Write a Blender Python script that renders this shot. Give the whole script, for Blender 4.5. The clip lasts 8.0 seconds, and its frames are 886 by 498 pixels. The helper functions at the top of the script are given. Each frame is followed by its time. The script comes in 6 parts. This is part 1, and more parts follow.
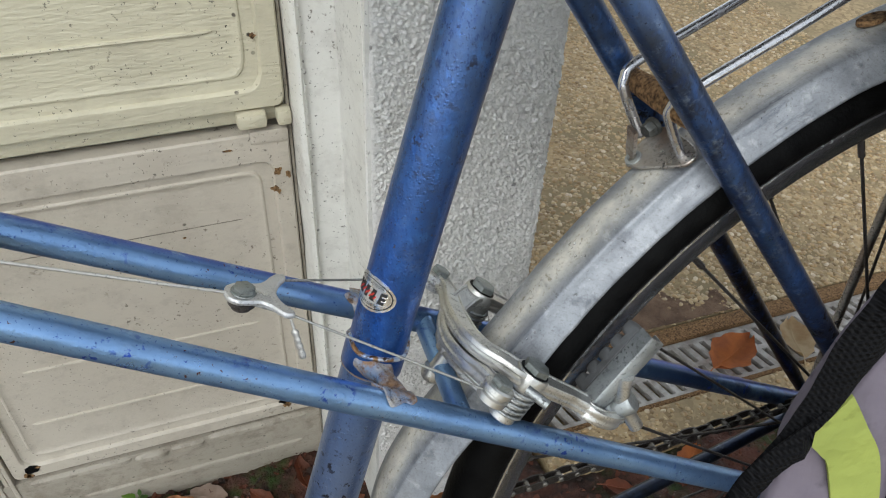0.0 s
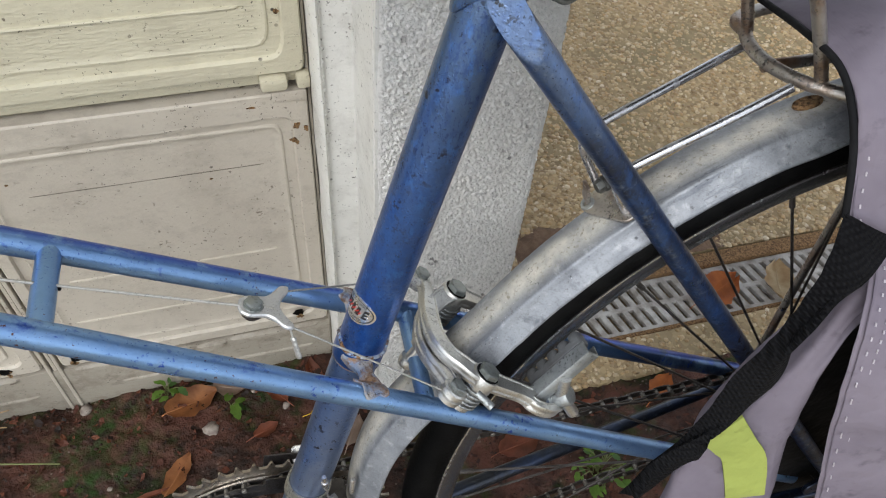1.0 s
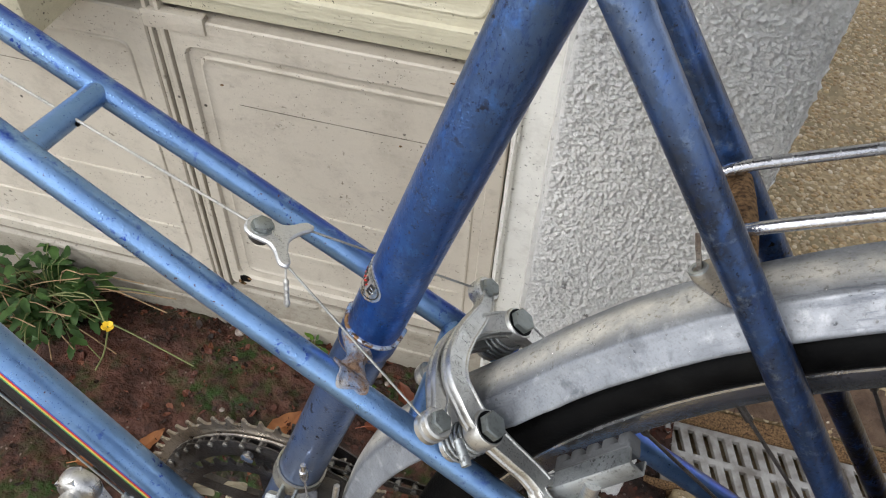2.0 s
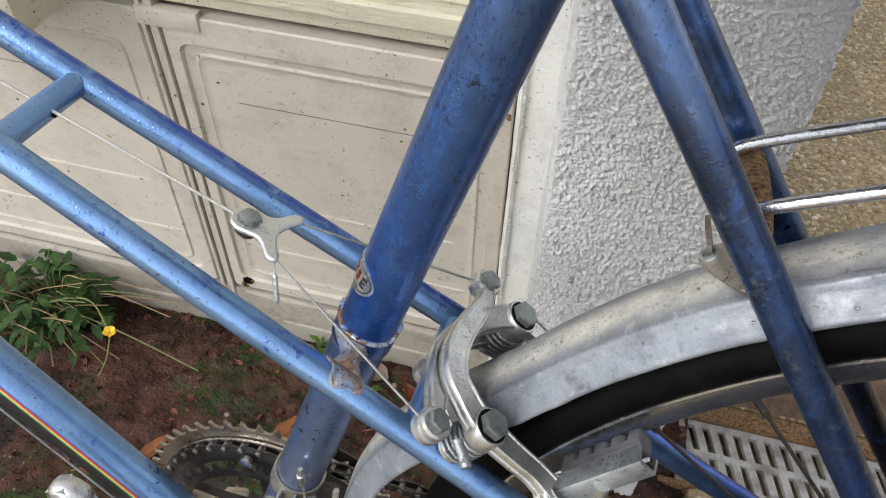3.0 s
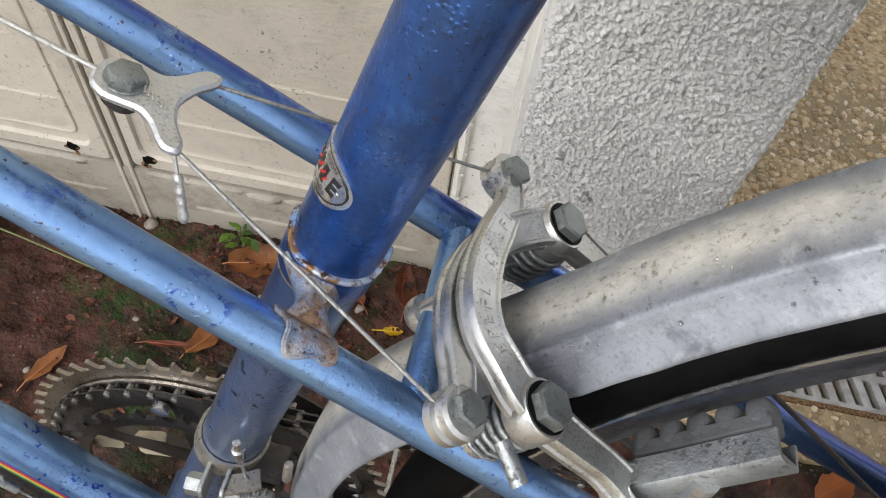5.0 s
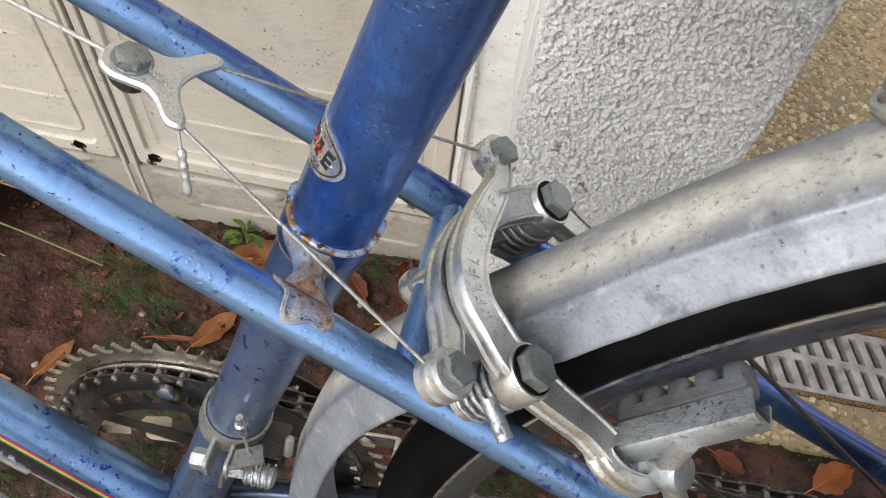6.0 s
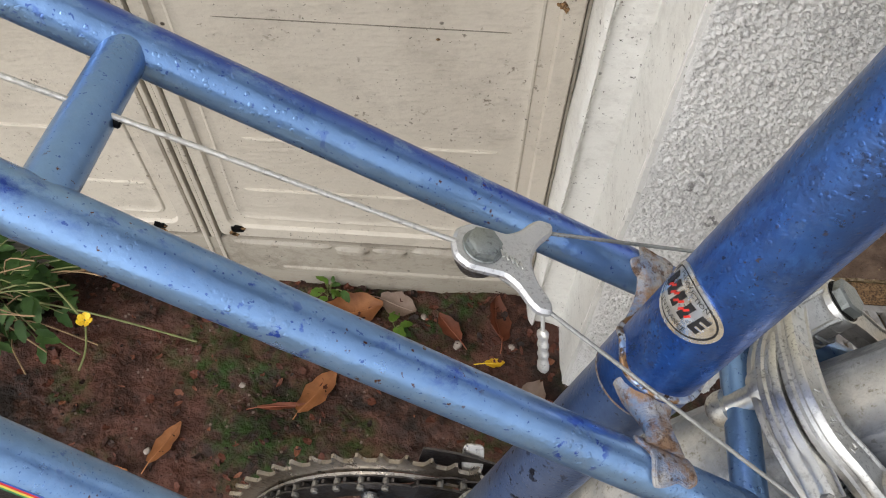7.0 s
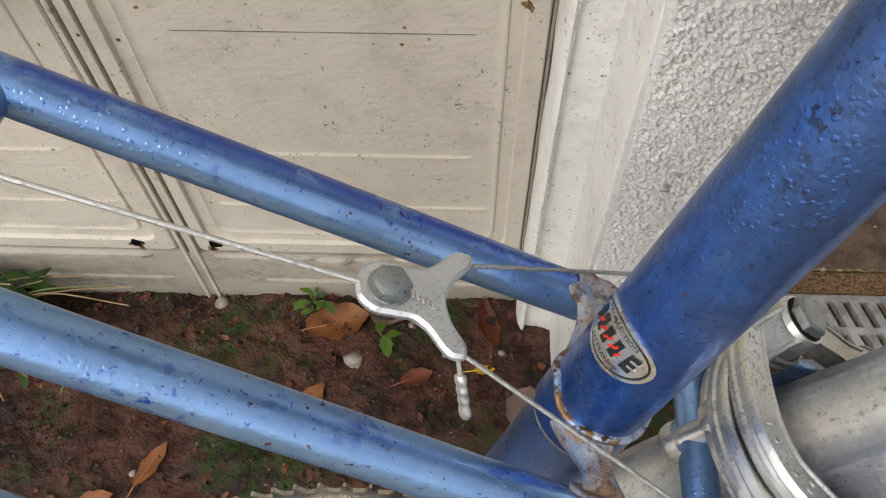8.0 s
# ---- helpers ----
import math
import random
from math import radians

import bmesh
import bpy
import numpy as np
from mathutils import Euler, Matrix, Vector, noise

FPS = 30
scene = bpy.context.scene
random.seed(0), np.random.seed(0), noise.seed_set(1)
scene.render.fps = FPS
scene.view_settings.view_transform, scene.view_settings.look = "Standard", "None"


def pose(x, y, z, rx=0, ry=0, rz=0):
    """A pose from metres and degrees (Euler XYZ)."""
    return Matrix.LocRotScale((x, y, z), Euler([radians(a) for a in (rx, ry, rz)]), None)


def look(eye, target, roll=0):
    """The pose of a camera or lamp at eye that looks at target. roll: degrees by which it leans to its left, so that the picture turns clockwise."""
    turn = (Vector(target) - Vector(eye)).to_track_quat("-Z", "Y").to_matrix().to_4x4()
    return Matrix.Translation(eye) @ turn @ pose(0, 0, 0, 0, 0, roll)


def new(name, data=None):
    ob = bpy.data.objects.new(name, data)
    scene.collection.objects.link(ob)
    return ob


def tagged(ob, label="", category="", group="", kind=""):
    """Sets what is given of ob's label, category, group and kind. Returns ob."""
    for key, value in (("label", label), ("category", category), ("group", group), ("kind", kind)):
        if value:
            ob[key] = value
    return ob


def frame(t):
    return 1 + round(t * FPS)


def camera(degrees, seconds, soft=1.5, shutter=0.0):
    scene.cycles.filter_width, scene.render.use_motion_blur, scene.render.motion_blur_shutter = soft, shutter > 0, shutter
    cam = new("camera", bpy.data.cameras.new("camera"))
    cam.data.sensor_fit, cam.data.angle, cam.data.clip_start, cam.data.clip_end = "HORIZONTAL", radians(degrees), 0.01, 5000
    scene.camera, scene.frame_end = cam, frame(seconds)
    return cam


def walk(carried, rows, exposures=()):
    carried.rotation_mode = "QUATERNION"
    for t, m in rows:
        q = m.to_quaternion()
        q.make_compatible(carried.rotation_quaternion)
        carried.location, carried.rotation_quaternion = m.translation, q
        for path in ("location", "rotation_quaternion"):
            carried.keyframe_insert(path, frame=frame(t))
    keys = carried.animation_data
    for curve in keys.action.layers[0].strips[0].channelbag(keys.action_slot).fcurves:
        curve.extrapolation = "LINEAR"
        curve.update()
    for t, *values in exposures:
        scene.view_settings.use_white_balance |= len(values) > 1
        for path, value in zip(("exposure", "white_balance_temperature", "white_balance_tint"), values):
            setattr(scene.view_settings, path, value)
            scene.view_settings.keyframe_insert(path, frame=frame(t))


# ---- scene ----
cam = camera(59.1, 8.0, soft=1.1)
PATH = [
    (0, (0.001, -0.011, 0.858), (0.558, 1.374, -0.473), 3.2),
    (0.5, (-0.008, -0.008, 0.873), (0.537, 1.355, -0.485), 4.0),
    (0.7, (0.011, -0.013, 0.89), (0.529, 1.316, -0.511), 3.9),
    (0.8, (0.014, -0.017, 0.91), (0.515, 1.264, -0.541), 3.8),
    (1, (0.024, -0.008, 0.973), (0.452, 1.155, -0.597), 6.1),
    (1.2, (0.049, -0.005, 0.994), (0.305, 1.179, -0.597), 8.5),
    (1.3, (0.066, -0.007, 0.986), (0.196, 1.211, -0.595), 11.3),
    (1.5, (0.105, 0.005, 0.957), (-0.01, 1.277, -0.582), 9.2),
    (1.7, (0.137, 0.02, 0.91), (-0.097, 1.304, -0.605), 5.8),
    (2.8, (0.155, 0.021, 0.873), (-0.151, 1.312, -0.623), 1.5),
    (3, (0.153, 0.03, 0.87), (-0.159, 1.314, -0.631), 1.5),
    (3.2, (0.143, 0.052, 0.846), (-0.168, 1.286, -0.697), 1.1),
    (3.5, (0.114, 0.108, 0.788), (-0.118, 1.219, -0.858), 3.0),
    (4, (0.107, 0.137, 0.764), (-0.042, 1.193, -0.928), 5.2),
    (4.5, (0.104, 0.122, 0.761), (0.015, 1.192, -0.927), 7.7),
    (4.7, (0.102, 0.119, 0.767), (0.046, 1.182, -0.927), 9.0),
    (5.8, (0.111, 0.103, 0.768), (0.085, 1.172, -0.923), 9.7),
    (6, (0.11, 0.101, 0.773), (0.058, 1.171, -0.917), 8.5),
    (6.2, (0.093, 0.094, 0.797), (0.046, 1.163, -0.893), 8.9),
    (6.5, (0.042, 0.103, 0.817), (0.002, 1.167, -0.876), 6.3),
    (7, (0.004, 0.132, 0.79), (-0.034, 1.189, -0.908), 1.8),
    (7.5, (0.009, 0.135, 0.789), (-0.039, 1.183, -0.914), 0.9),
    (8, (0.029, 0.152, 0.78), (-0.03, 1.2, -0.923), -1.4),
]
walk(cam, [(t, look(eye, target, roll)) for t, eye, target, roll in PATH],
     exposures=[(0.0, -0.1, 6250, 6), (1.0, 0.0, 6300, 9), (1.5, 0.07, 6380, 10), (3.0, 0.18, 6340, 10), (3.5, 0.19, 6420, 11), (4.5, 0.1, 6440, 11), (6.0, 0.34, 6520, 11), (7.0, 0.15, 6520, 11), (8.0, 0.08, 6660, 11)])

# ---- light ----
world = bpy.data.worlds.new("overcast_sky")
scene.world = world
world.use_nodes = True
wn = world.node_tree
sky = wn.nodes.new("ShaderNodeTexSky")
sky.sky_type, sky.sun_disc = "NISHITA", False
sky.sun_elevation, sky.sun_rotation = radians(49), radians(219)
grey = wn.nodes.new("ShaderNodeHueSaturation")
grey.inputs["Saturation"].default_value = 0.22
wn.links.new(sky.outputs["Color"], grey.inputs["Color"])
wn.links.new(grey.outputs["Color"], wn.nodes["Background"].inputs["Color"])
wn.nodes["Background"].inputs["Strength"].default_value = 0.26
sun = new("sun", bpy.data.lights.new("sun", "SUN"))
sun.data.energy, sun.data.angle, sun.data.color = 1.34, radians(24), (1.0, 0.97, 0.93)
sun.matrix_world = look((-2.0, -2.4, 3.7), (0, 0.3, 0.3))


# ---- materials ----
def shader(name, base, rough=0.5, metal=0.0):
    m = bpy.data.materials.new(name)
    m.use_nodes = True
    t = m.node_tree
    b = t.nodes["Principled BSDF"]
    b.inputs["Base Color"].default_value = (*base, 1)
    b.inputs["Roughness"].default_value = rough
    b.inputs["Metallic"].default_value = metal
    return m, t, b


def coords(t, stretch=None):
    c = t.nodes.new("ShaderNodeTexCoord").outputs["Object"]
    if stretch:
        mp = t.nodes.new("ShaderNodeMapping")
        mp.inputs["Scale"].default_value = stretch
        t.links.new(c, mp.inputs["Vector"])
        c = mp.outputs["Vector"]
    return c


def noise_fac(t, scale, lo, hi, detail=4.0, vec=None, rough=0.55):
    n = t.nodes.new("ShaderNodeTexNoise")
    n.inputs["Scale"].default_value, n.inputs["Detail"].default_value, n.inputs["Roughness"].default_value = scale, detail, rough
    t.links.new(vec or coords(t), n.inputs["Vector"])
    r = t.nodes.new("ShaderNodeMapRange")
    r.inputs["From Min"].default_value, r.inputs["From Max"].default_value = lo, hi
    t.links.new(n.outputs["Fac"], r.inputs["Value"])
    return r.outputs["Result"]


def spot_fac(t, scale, size, vec=None, soft=0.05):
    v = t.nodes.new("ShaderNodeTexVoronoi")
    v.inputs["Scale"].default_value = scale
    t.links.new(vec or coords(t), v.inputs["Vector"])
    r = t.nodes.new("ShaderNodeMapRange")
    r.inputs["From Min"].default_value, r.inputs["From Max"].default_value = size + soft, size
    t.links.new(v.outputs["Distance"], r.inputs["Value"])
    return r.outputs["Result"]


def times(t, a, b):
    m = t.nodes.new("ShaderNodeMath")
    m.operation = "MULTIPLY"
    for s, v in zip(m.inputs, (a, b)):
        if isinstance(v, float):
            s.default_value = v
        else:
            t.links.new(v, s)
    return m.outputs[0]


def blend(t, fac, a, b):
    m = t.nodes.new("ShaderNodeMix")
    m.data_type = "RGBA"
    t.links.new(fac, m.inputs["Factor"])
    for s, v in ((m.inputs["A"], a), (m.inputs["B"], b)):
        if isinstance(v, tuple):
            s.default_value = (*v, 1)
        else:
            t.links.new(v, s)
    return m.outputs["Result"]


def bump(t, b, height, strength, distance=0.001):
    n = t.nodes.new("ShaderNodeBump")
    n.inputs["Strength"].default_value, n.inputs["Distance"].default_value = strength, distance
    t.links.new(height, n.inputs["Height"])
    old = b.inputs["Normal"].links
    if old:
        t.links.new(old[0].from_socket, n.inputs["Normal"])
    t.links.new(n.outputs["Normal"], b.inputs["Normal"])


def dull(b, level=0.15):
    """Little surface gloss, as on soil, cloth and old rubber."""
    b.inputs["Specular IOR Level"].default_value = level


def colour(t, b, c):
    t.links.new(c, b.inputs["Base Color"])


def roughen(t, b, fac, lo, hi):
    r = t.nodes.new("ShaderNodeMapRange")
    r.inputs["To Min"].default_value, r.inputs["To Max"].default_value = lo, hi
    t.links.new(fac, r.inputs["Value"])
    t.links.new(r.outputs["Result"], b.inputs["Roughness"])


def along_axis(t, direction, lo, hi):
    """0 to 1 along a direction of the bicycle, between two places."""
    dot = t.nodes.new("ShaderNodeVectorMath")
    dot.operation = "DOT_PRODUCT"
    dot.inputs[1].default_value = direction
    t.links.new(coords(t), dot.inputs[0])
    r = t.nodes.new("ShaderNodeMapRange")
    r.inputs["From Min"].default_value, r.inputs["From Max"].default_value = lo, hi
    t.links.new(dot.outputs["Value"], r.inputs["Value"])
    return r.outputs["Result"]


def paint_material(name, light, deep, chips, rust, scuff, smudge=0.0, rub=None, fade=None, flecks=0.0):
    """Old metallic paint: cloudy tone, pale scuffs, dark chips and flecks, rust specks, rain drops."""
    m, t, b = shader(name, light, 0.36, 0.8)
    b.inputs["Coat Weight"].default_value, b.inputs["Coat Roughness"].default_value = 0.3, 0.16
    c = blend(t, noise_fac(t, 26, 0.35, 0.68, 6), light, deep)
    c = blend(t, times(t, noise_fac(t, 75, 0.42, 0.66, 8, rough=0.7), smudge), c, tuple(v * 0.45 + 0.012 for v in deep))
    c = blend(t, times(t, noise_fac(t, 120, 0.55, 0.75, 8, rough=0.7), scuff), c, (0.3, 0.38, 0.5))
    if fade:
        # tone shifts towards one tube end: bleach, grime, plain darkening, painted sky light
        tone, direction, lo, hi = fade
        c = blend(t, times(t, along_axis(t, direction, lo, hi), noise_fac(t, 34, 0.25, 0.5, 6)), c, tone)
    if flecks:
        # mottled streaks along the tube, brown grime in freckles
        c = blend(t, times(t, times(t, noise_fac(t, 260, 0.5, 0.62, 6, coords(t, (1, 1, 0.45)), 0.7), noise_fac(t, 21, 0.4, 0.6)), flecks * 0.75), c, (0.014, 0.045, 0.2))
        c = blend(t, times(t, noise_fac(t, 150, 0.54, 0.66, 7, coords(t, (1, 1, 0.6)), 0.65), flecks * 0.6), c, (0.06, 0.2, 0.62))
        c = blend(t, times(t, times(t, noise_fac(t, 520, 0.57, 0.63, 5, None, 0.6), noise_fac(t, 30, 0.52, 0.64)), flecks * 0.7), c, (0.03, 0.032, 0.045))
        # short dark scratches and knocks in clusters
        c = blend(t, times(t, times(t, noise_fac(t, 420, 0.56, 0.64, 5, coords(t, (1.4, 1, 0.7)), 0.65), noise_fac(t, 24, 0.46, 0.6)), flecks), c, (0.012, 0.03, 0.13))
        c = blend(t, times(t, times(t, noise_fac(t, 210, 0.6, 0.7, 6, coords(t, (1.2, 1, 0.8)), 0.7), noise_fac(t, 33, 0.5, 0.62)), flecks * 0.8), c, (0.09, 0.27, 0.72))
        c = blend(t, times(t, times(t, noise_fac(t, 140, 0.57, 0.68, 8, rough=0.75), noise_fac(t, 14, 0.55, 0.65)), flecks * 0.7), c, (0.1, 0.095, 0.09))
    c = blend(t, times(t, noise_fac(t, 240, 0.585, 0.63, 4), times(t, noise_fac(t, 30, 0.52, 0.6), noise_fac(t, 12, 0.43, 0.53))), c, chips)
    c = blend(t, times(t, noise_fac(t, 700, 0.645, 0.69, 3), 0.7), c, tuple(v * 0.7 for v in chips))
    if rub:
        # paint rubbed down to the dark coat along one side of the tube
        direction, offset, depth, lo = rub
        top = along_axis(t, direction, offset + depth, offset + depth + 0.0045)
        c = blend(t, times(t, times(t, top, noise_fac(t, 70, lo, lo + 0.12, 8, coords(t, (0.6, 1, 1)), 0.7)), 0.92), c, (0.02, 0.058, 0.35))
    c = blend(t, times(t, noise_fac(t, 420, 0.65, 0.69, 3), noise_fac(t, 19, 0.56, 0.64)), c, rust)
    colour(t, b, c)
    roughen(t, b, noise_fac(t, 90, 0.3, 0.7, 6), 0.26, 0.44)
    bump(t, b, noise_fac(t, 330, 0.3, 0.7), 0.17, 0.0006)
    bump(t, b, times(t, spot_fac(t, 470, 0.2, soft=0.14), noise_fac(t, 30, 0.47, 0.62)), 0.3, 0.0005)
    return m


BLUE = paint_material("blue_tube_paint", (0.205, 0.35, 0.585), (0.14, 0.26, 0.485), (0.016, 0.06, 0.36), (0.09, 0.04, 0.025), 0.35, 0.2)
# rubbed along one side, darker towards the rear end
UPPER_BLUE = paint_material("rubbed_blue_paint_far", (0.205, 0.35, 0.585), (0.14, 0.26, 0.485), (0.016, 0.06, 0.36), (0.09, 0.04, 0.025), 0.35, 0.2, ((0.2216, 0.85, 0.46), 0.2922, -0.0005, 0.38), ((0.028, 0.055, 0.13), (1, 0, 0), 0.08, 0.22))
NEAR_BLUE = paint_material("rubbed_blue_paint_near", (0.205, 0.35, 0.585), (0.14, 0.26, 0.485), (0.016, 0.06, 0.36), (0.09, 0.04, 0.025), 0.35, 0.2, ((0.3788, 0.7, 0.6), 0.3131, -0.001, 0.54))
DEEP_BLUE = paint_material("deep_blue_tube_paint", (0.034, 0.135, 0.46), (0.016, 0.072, 0.3), (0.02, 0.025, 0.045), (0.07, 0.055, 0.05), 0.2, 0.5, None, ((0.075, 0.122, 0.215), (0, 0, 1), 0.6, 0.8), 0.65)
SLEEVE_BLUE = paint_material("scuffed_lower_tube_paint", (0.1, 0.18, 0.4), (0.06, 0.12, 0.3), (0.02, 0.025, 0.045), (0.07, 0.055, 0.05), 0.35, 0.4, None, ((0.17, 0.22, 0.34), (0, 0, -1), -0.56, -0.46), 0.15)
GRIMY_STAY = paint_material("grimy_stay_paint", (0.028, 0.045, 0.095), (0.022, 0.026, 0.034), (0.015, 0.015, 0.015), (0.09, 0.06, 0.045), 0.2, 0.8)
# stay tops blend to the cap's pale tone, sky light painted in
STAY_BLUE = paint_material("worn_blue_stay_paint", (0.042, 0.095, 0.25), (0.032, 0.048, 0.088), (0.015, 0.017, 0.02), (0.11, 0.07, 0.05), 0.6, 0.85, None, ((0.12, 0.18, 0.32), (0, 0, 1), 0.71, 0.765), 0.35)
FAR_STAY = paint_material("grimy_far_stay_paint", (0.045, 0.105, 0.28), (0.035, 0.06, 0.12), (0.015, 0.017, 0.02), (0.11, 0.07, 0.05), 0.5, 0.7, None, ((0.022, 0.02, 0.02), (0, 0, -1), -0.64, -0.54), 0.5)
# worn cap, made paler to paint the sky light on its face
CAP_BLUE = paint_material("skylit_worn_cap_paint", (0.13, 0.2, 0.36), (0.09, 0.14, 0.26), (0.03, 0.035, 0.045), (0.2, 0.09, 0.05), 0.6, 0.4, None, None, 0.3)


def metal(name, base, rough, stain, dirt=0.5, grain=0.3, spots=90):
    m, t, b = shader(name, base, rough, 0.92)
    c = blend(t, times(t, noise_fac(t, 38, 0.45, 0.72, 6), dirt), base, stain)
    c = blend(t, times(t, times(t, noise_fac(t, spots * 6, 0.54, 0.64), noise_fac(t, 45, 0.4, 0.6)), dirt), c, (0.1, 0.1, 0.1))
    c = blend(t, times(t, noise_fac(t, 190, 0.56, 0.7, 8, rough=0.7), dirt * 0.7), c, tuple(v * 0.5 for v in stain))
    colour(t, b, c)
    roughen(t, b, noise_fac(t, 120, 0.3, 0.7), rough - 0.1, rough + 0.14)
    bump(t, b, noise_fac(t, 420, 0.3, 0.7, 5), grain, 0.0006)
    bump(t, b, noise_fac(t, 1300, 0.35, 0.65, 2), grain, 0.0003)
    return m


CAST = metal("cast_aluminium", (0.62, 0.615, 0.59), 0.38, (0.33, 0.32, 0.295), 0.65, 0.12, 150)
PLATE = metal("hanger_aluminium", (0.6, 0.6, 0.6), 0.46, (0.45, 0.45, 0.44), 0.45, 0.2, 150)
GRUBBY = metal("grubby_zinc", (0.29, 0.31, 0.3), 0.48, (0.15, 0.16, 0.15), 0.8, 0.25)


def sheet_metal():
    """Dull mudguard sheet: tan dust along the crown, dark scuffs on the flanks."""
    m, t, b = shader("dull_aluminium_sheet", (0.42, 0.44, 0.46), 0.5, 0.45)
    sep = t.nodes.new("ShaderNodeSeparateXYZ")
    t.links.new(coords(t), sep.inputs[0])
    ab = t.nodes.new("ShaderNodeMath")
    ab.operation = "ABSOLUTE"
    t.links.new(sep.outputs["Y"], ab.inputs[0])
    crown = t.nodes.new("ShaderNodeMapRange")
    crown.interpolation_type = "SMOOTHSTEP"
    for k, v in (("From Min", 0.002), ("From Max", 0.0125), ("To Min", 1.0), ("To Max", 0.0)):
        crown.inputs[k].default_value = v
    t.links.new(ab.outputs[0], crown.inputs["Value"])
    c = blend(t, noise_fac(t, 42, 0.35, 0.7, 6), (0.265, 0.28, 0.302), (0.16, 0.17, 0.19))
    c = blend(t, times(t, noise_fac(t, 140, 0.56, 0.7, 8), 0.6), c, (0.42, 0.43, 0.445))
    c = blend(t, times(t, times(t, noise_fac(t, 75, 0.52, 0.66, 8, rough=0.7), noise_fac(t, 17, 0.48, 0.6, 3)), 0.85), c, (0.09, 0.097, 0.115))
    c = blend(t, times(t, times(t, noise_fac(t, 130, 0.54, 0.66, 8, coords(t, (1, 0.35, 1)), 0.7), noise_fac(t, 23, 0.5, 0.62, 3)), 0.8), c, (0.07, 0.075, 0.09))
    c = blend(t, times(t, noise_fac(t, 500, 0.62, 0.68, 4), noise_fac(t, 50, 0.4, 0.65)), c, (0.11, 0.11, 0.11))
    c = blend(t, times(t, noise_fac(t, 260, 0.6, 0.68, 6, coords(t, (1, 1, 4))), 0.5), c, (0.16, 0.165, 0.17))
    c = blend(t, times(t, noise_fac(t, 800, 0.5, 0.68, 6, rough=0.7), 0.4), c, (0.1, 0.1, 0.1))
    c = blend(t, times(t, times(t, noise_fac(t, 85, 0.52, 0.64, 8, coords(t, (0.4, 3.2, 0.4)), 0.7), noise_fac(t, 15, 0.46, 0.58, 3)), 0.75), c, (0.085, 0.095, 0.12))
    dust = times(t, crown.outputs["Result"], noise_fac(t, 60, 0.2, 0.62, 8, rough=0.65))
    c = blend(t, times(t, dust, 0.95), c, (0.56, 0.535, 0.475))
    c = blend(t, times(t, times(t, crown.outputs["Result"], noise_fac(t, 420, 0.54, 0.64, 8, rough=0.75)), 0.85), c, (0.17, 0.145, 0.09))
    colour(t, b, c)
    me = t.nodes.new("ShaderNodeMapRange")
    me.inputs["To Min"].default_value, me.inputs["To Max"].default_value = 0.3, 0.04
    t.links.new(dust, me.inputs["Value"])
    t.links.new(me.outputs["Result"], b.inputs["Metallic"])
    roughen(t, b, noise_fac(t, 110, 0.3, 0.7), 0.36, 0.54)
    bump(t, b, noise_fac(t, 420, 0.3, 0.7, 5), 0.1, 0.0005)
    bump(t, b, noise_fac(t, 60, 0.4, 0.7, 4), 0.14, 0.0012)
    bump(t, b, times(t, dust, noise_fac(t, 330, 0.4, 0.65, 6)), 0.3, 0.0006)
    return m


GUARD = sheet_metal()
DARK_BOLT = metal("dark_dirty_bolt", (0.15, 0.155, 0.15), 0.55, (0.08, 0.08, 0.075), 0.9, 0.3)
BOLT = metal("grey_zinc_bolt", (0.4, 0.42, 0.42), 0.5, (0.22, 0.23, 0.23), 0.9, 0.25)
BAND_GREY = metal("dull_brown_grey_steel", (0.3, 0.285, 0.26), 0.5, (0.2, 0.18, 0.15), 0.8, 0.2)
STEEL = metal("bright_steel", (0.54, 0.54, 0.56), 0.2, (0.45, 0.44, 0.43), 0.35, 0.1)
RUSTY = metal("rusty_chrome", (0.4, 0.375, 0.345), 0.33, (0.2, 0.11, 0.06), 1.0, 0.3)
BRIGHT_CABLE = metal("bright_steel_cable", (0.58, 0.565, 0.53), 0.55, (0.5, 0.49, 0.46), 0.5, 0.2)
CABLE = metal("steel_cable", (0.4, 0.4, 0.38), 0.55, (0.2, 0.2, 0.18), 0.7, 0.3)
WORN_STEEL = metal("dark_oily_steel", (0.11, 0.1, 0.095), 0.42, (0.045, 0.038, 0.032), 1.0, 0.5)
RIM = metal("rim_aluminium", (0.36, 0.365, 0.37), 0.13, (0.2, 0.2, 0.2), 0.6, 0.1)


def plain(name, base, rough, other=None, scale=60.0, relief=0.3, fine=500.0, depth=0.0006, gloss=0.5):
    m, t, b = shader(name, base, rough)
    dull(b, gloss)
    other = other or tuple(v * 0.7 for v in base)
    colour(t, b, blend(t, noise_fac(t, scale, 0.38, 0.66, 6), base, other))
    bump(t, b, noise_fac(t, fine, 0.3, 0.7, 5), relief, depth)
    return m


RUST = plain("rusted_steel", (0.32, 0.19, 0.09), 0.8, (0.06, 0.034, 0.02), 420, 0.9, 700, 0.0012, gloss=0.15)
TYRE = plain("tyre_rubber", (0.002, 0.002, 0.0022), 0.5, (0.005, 0.005, 0.005), gloss=0.06)
PAD = plain("grey_pad_rubber", (0.11, 0.115, 0.12), 0.7, (0.06, 0.06, 0.06))
BLACK = plain("black_plastic", (0.003, 0.003, 0.0035), 0.42, (0.005, 0.005, 0.005), gloss=0.08)
WATER, _t, _b = shader("rain_water", (1, 1, 1), 0.03)
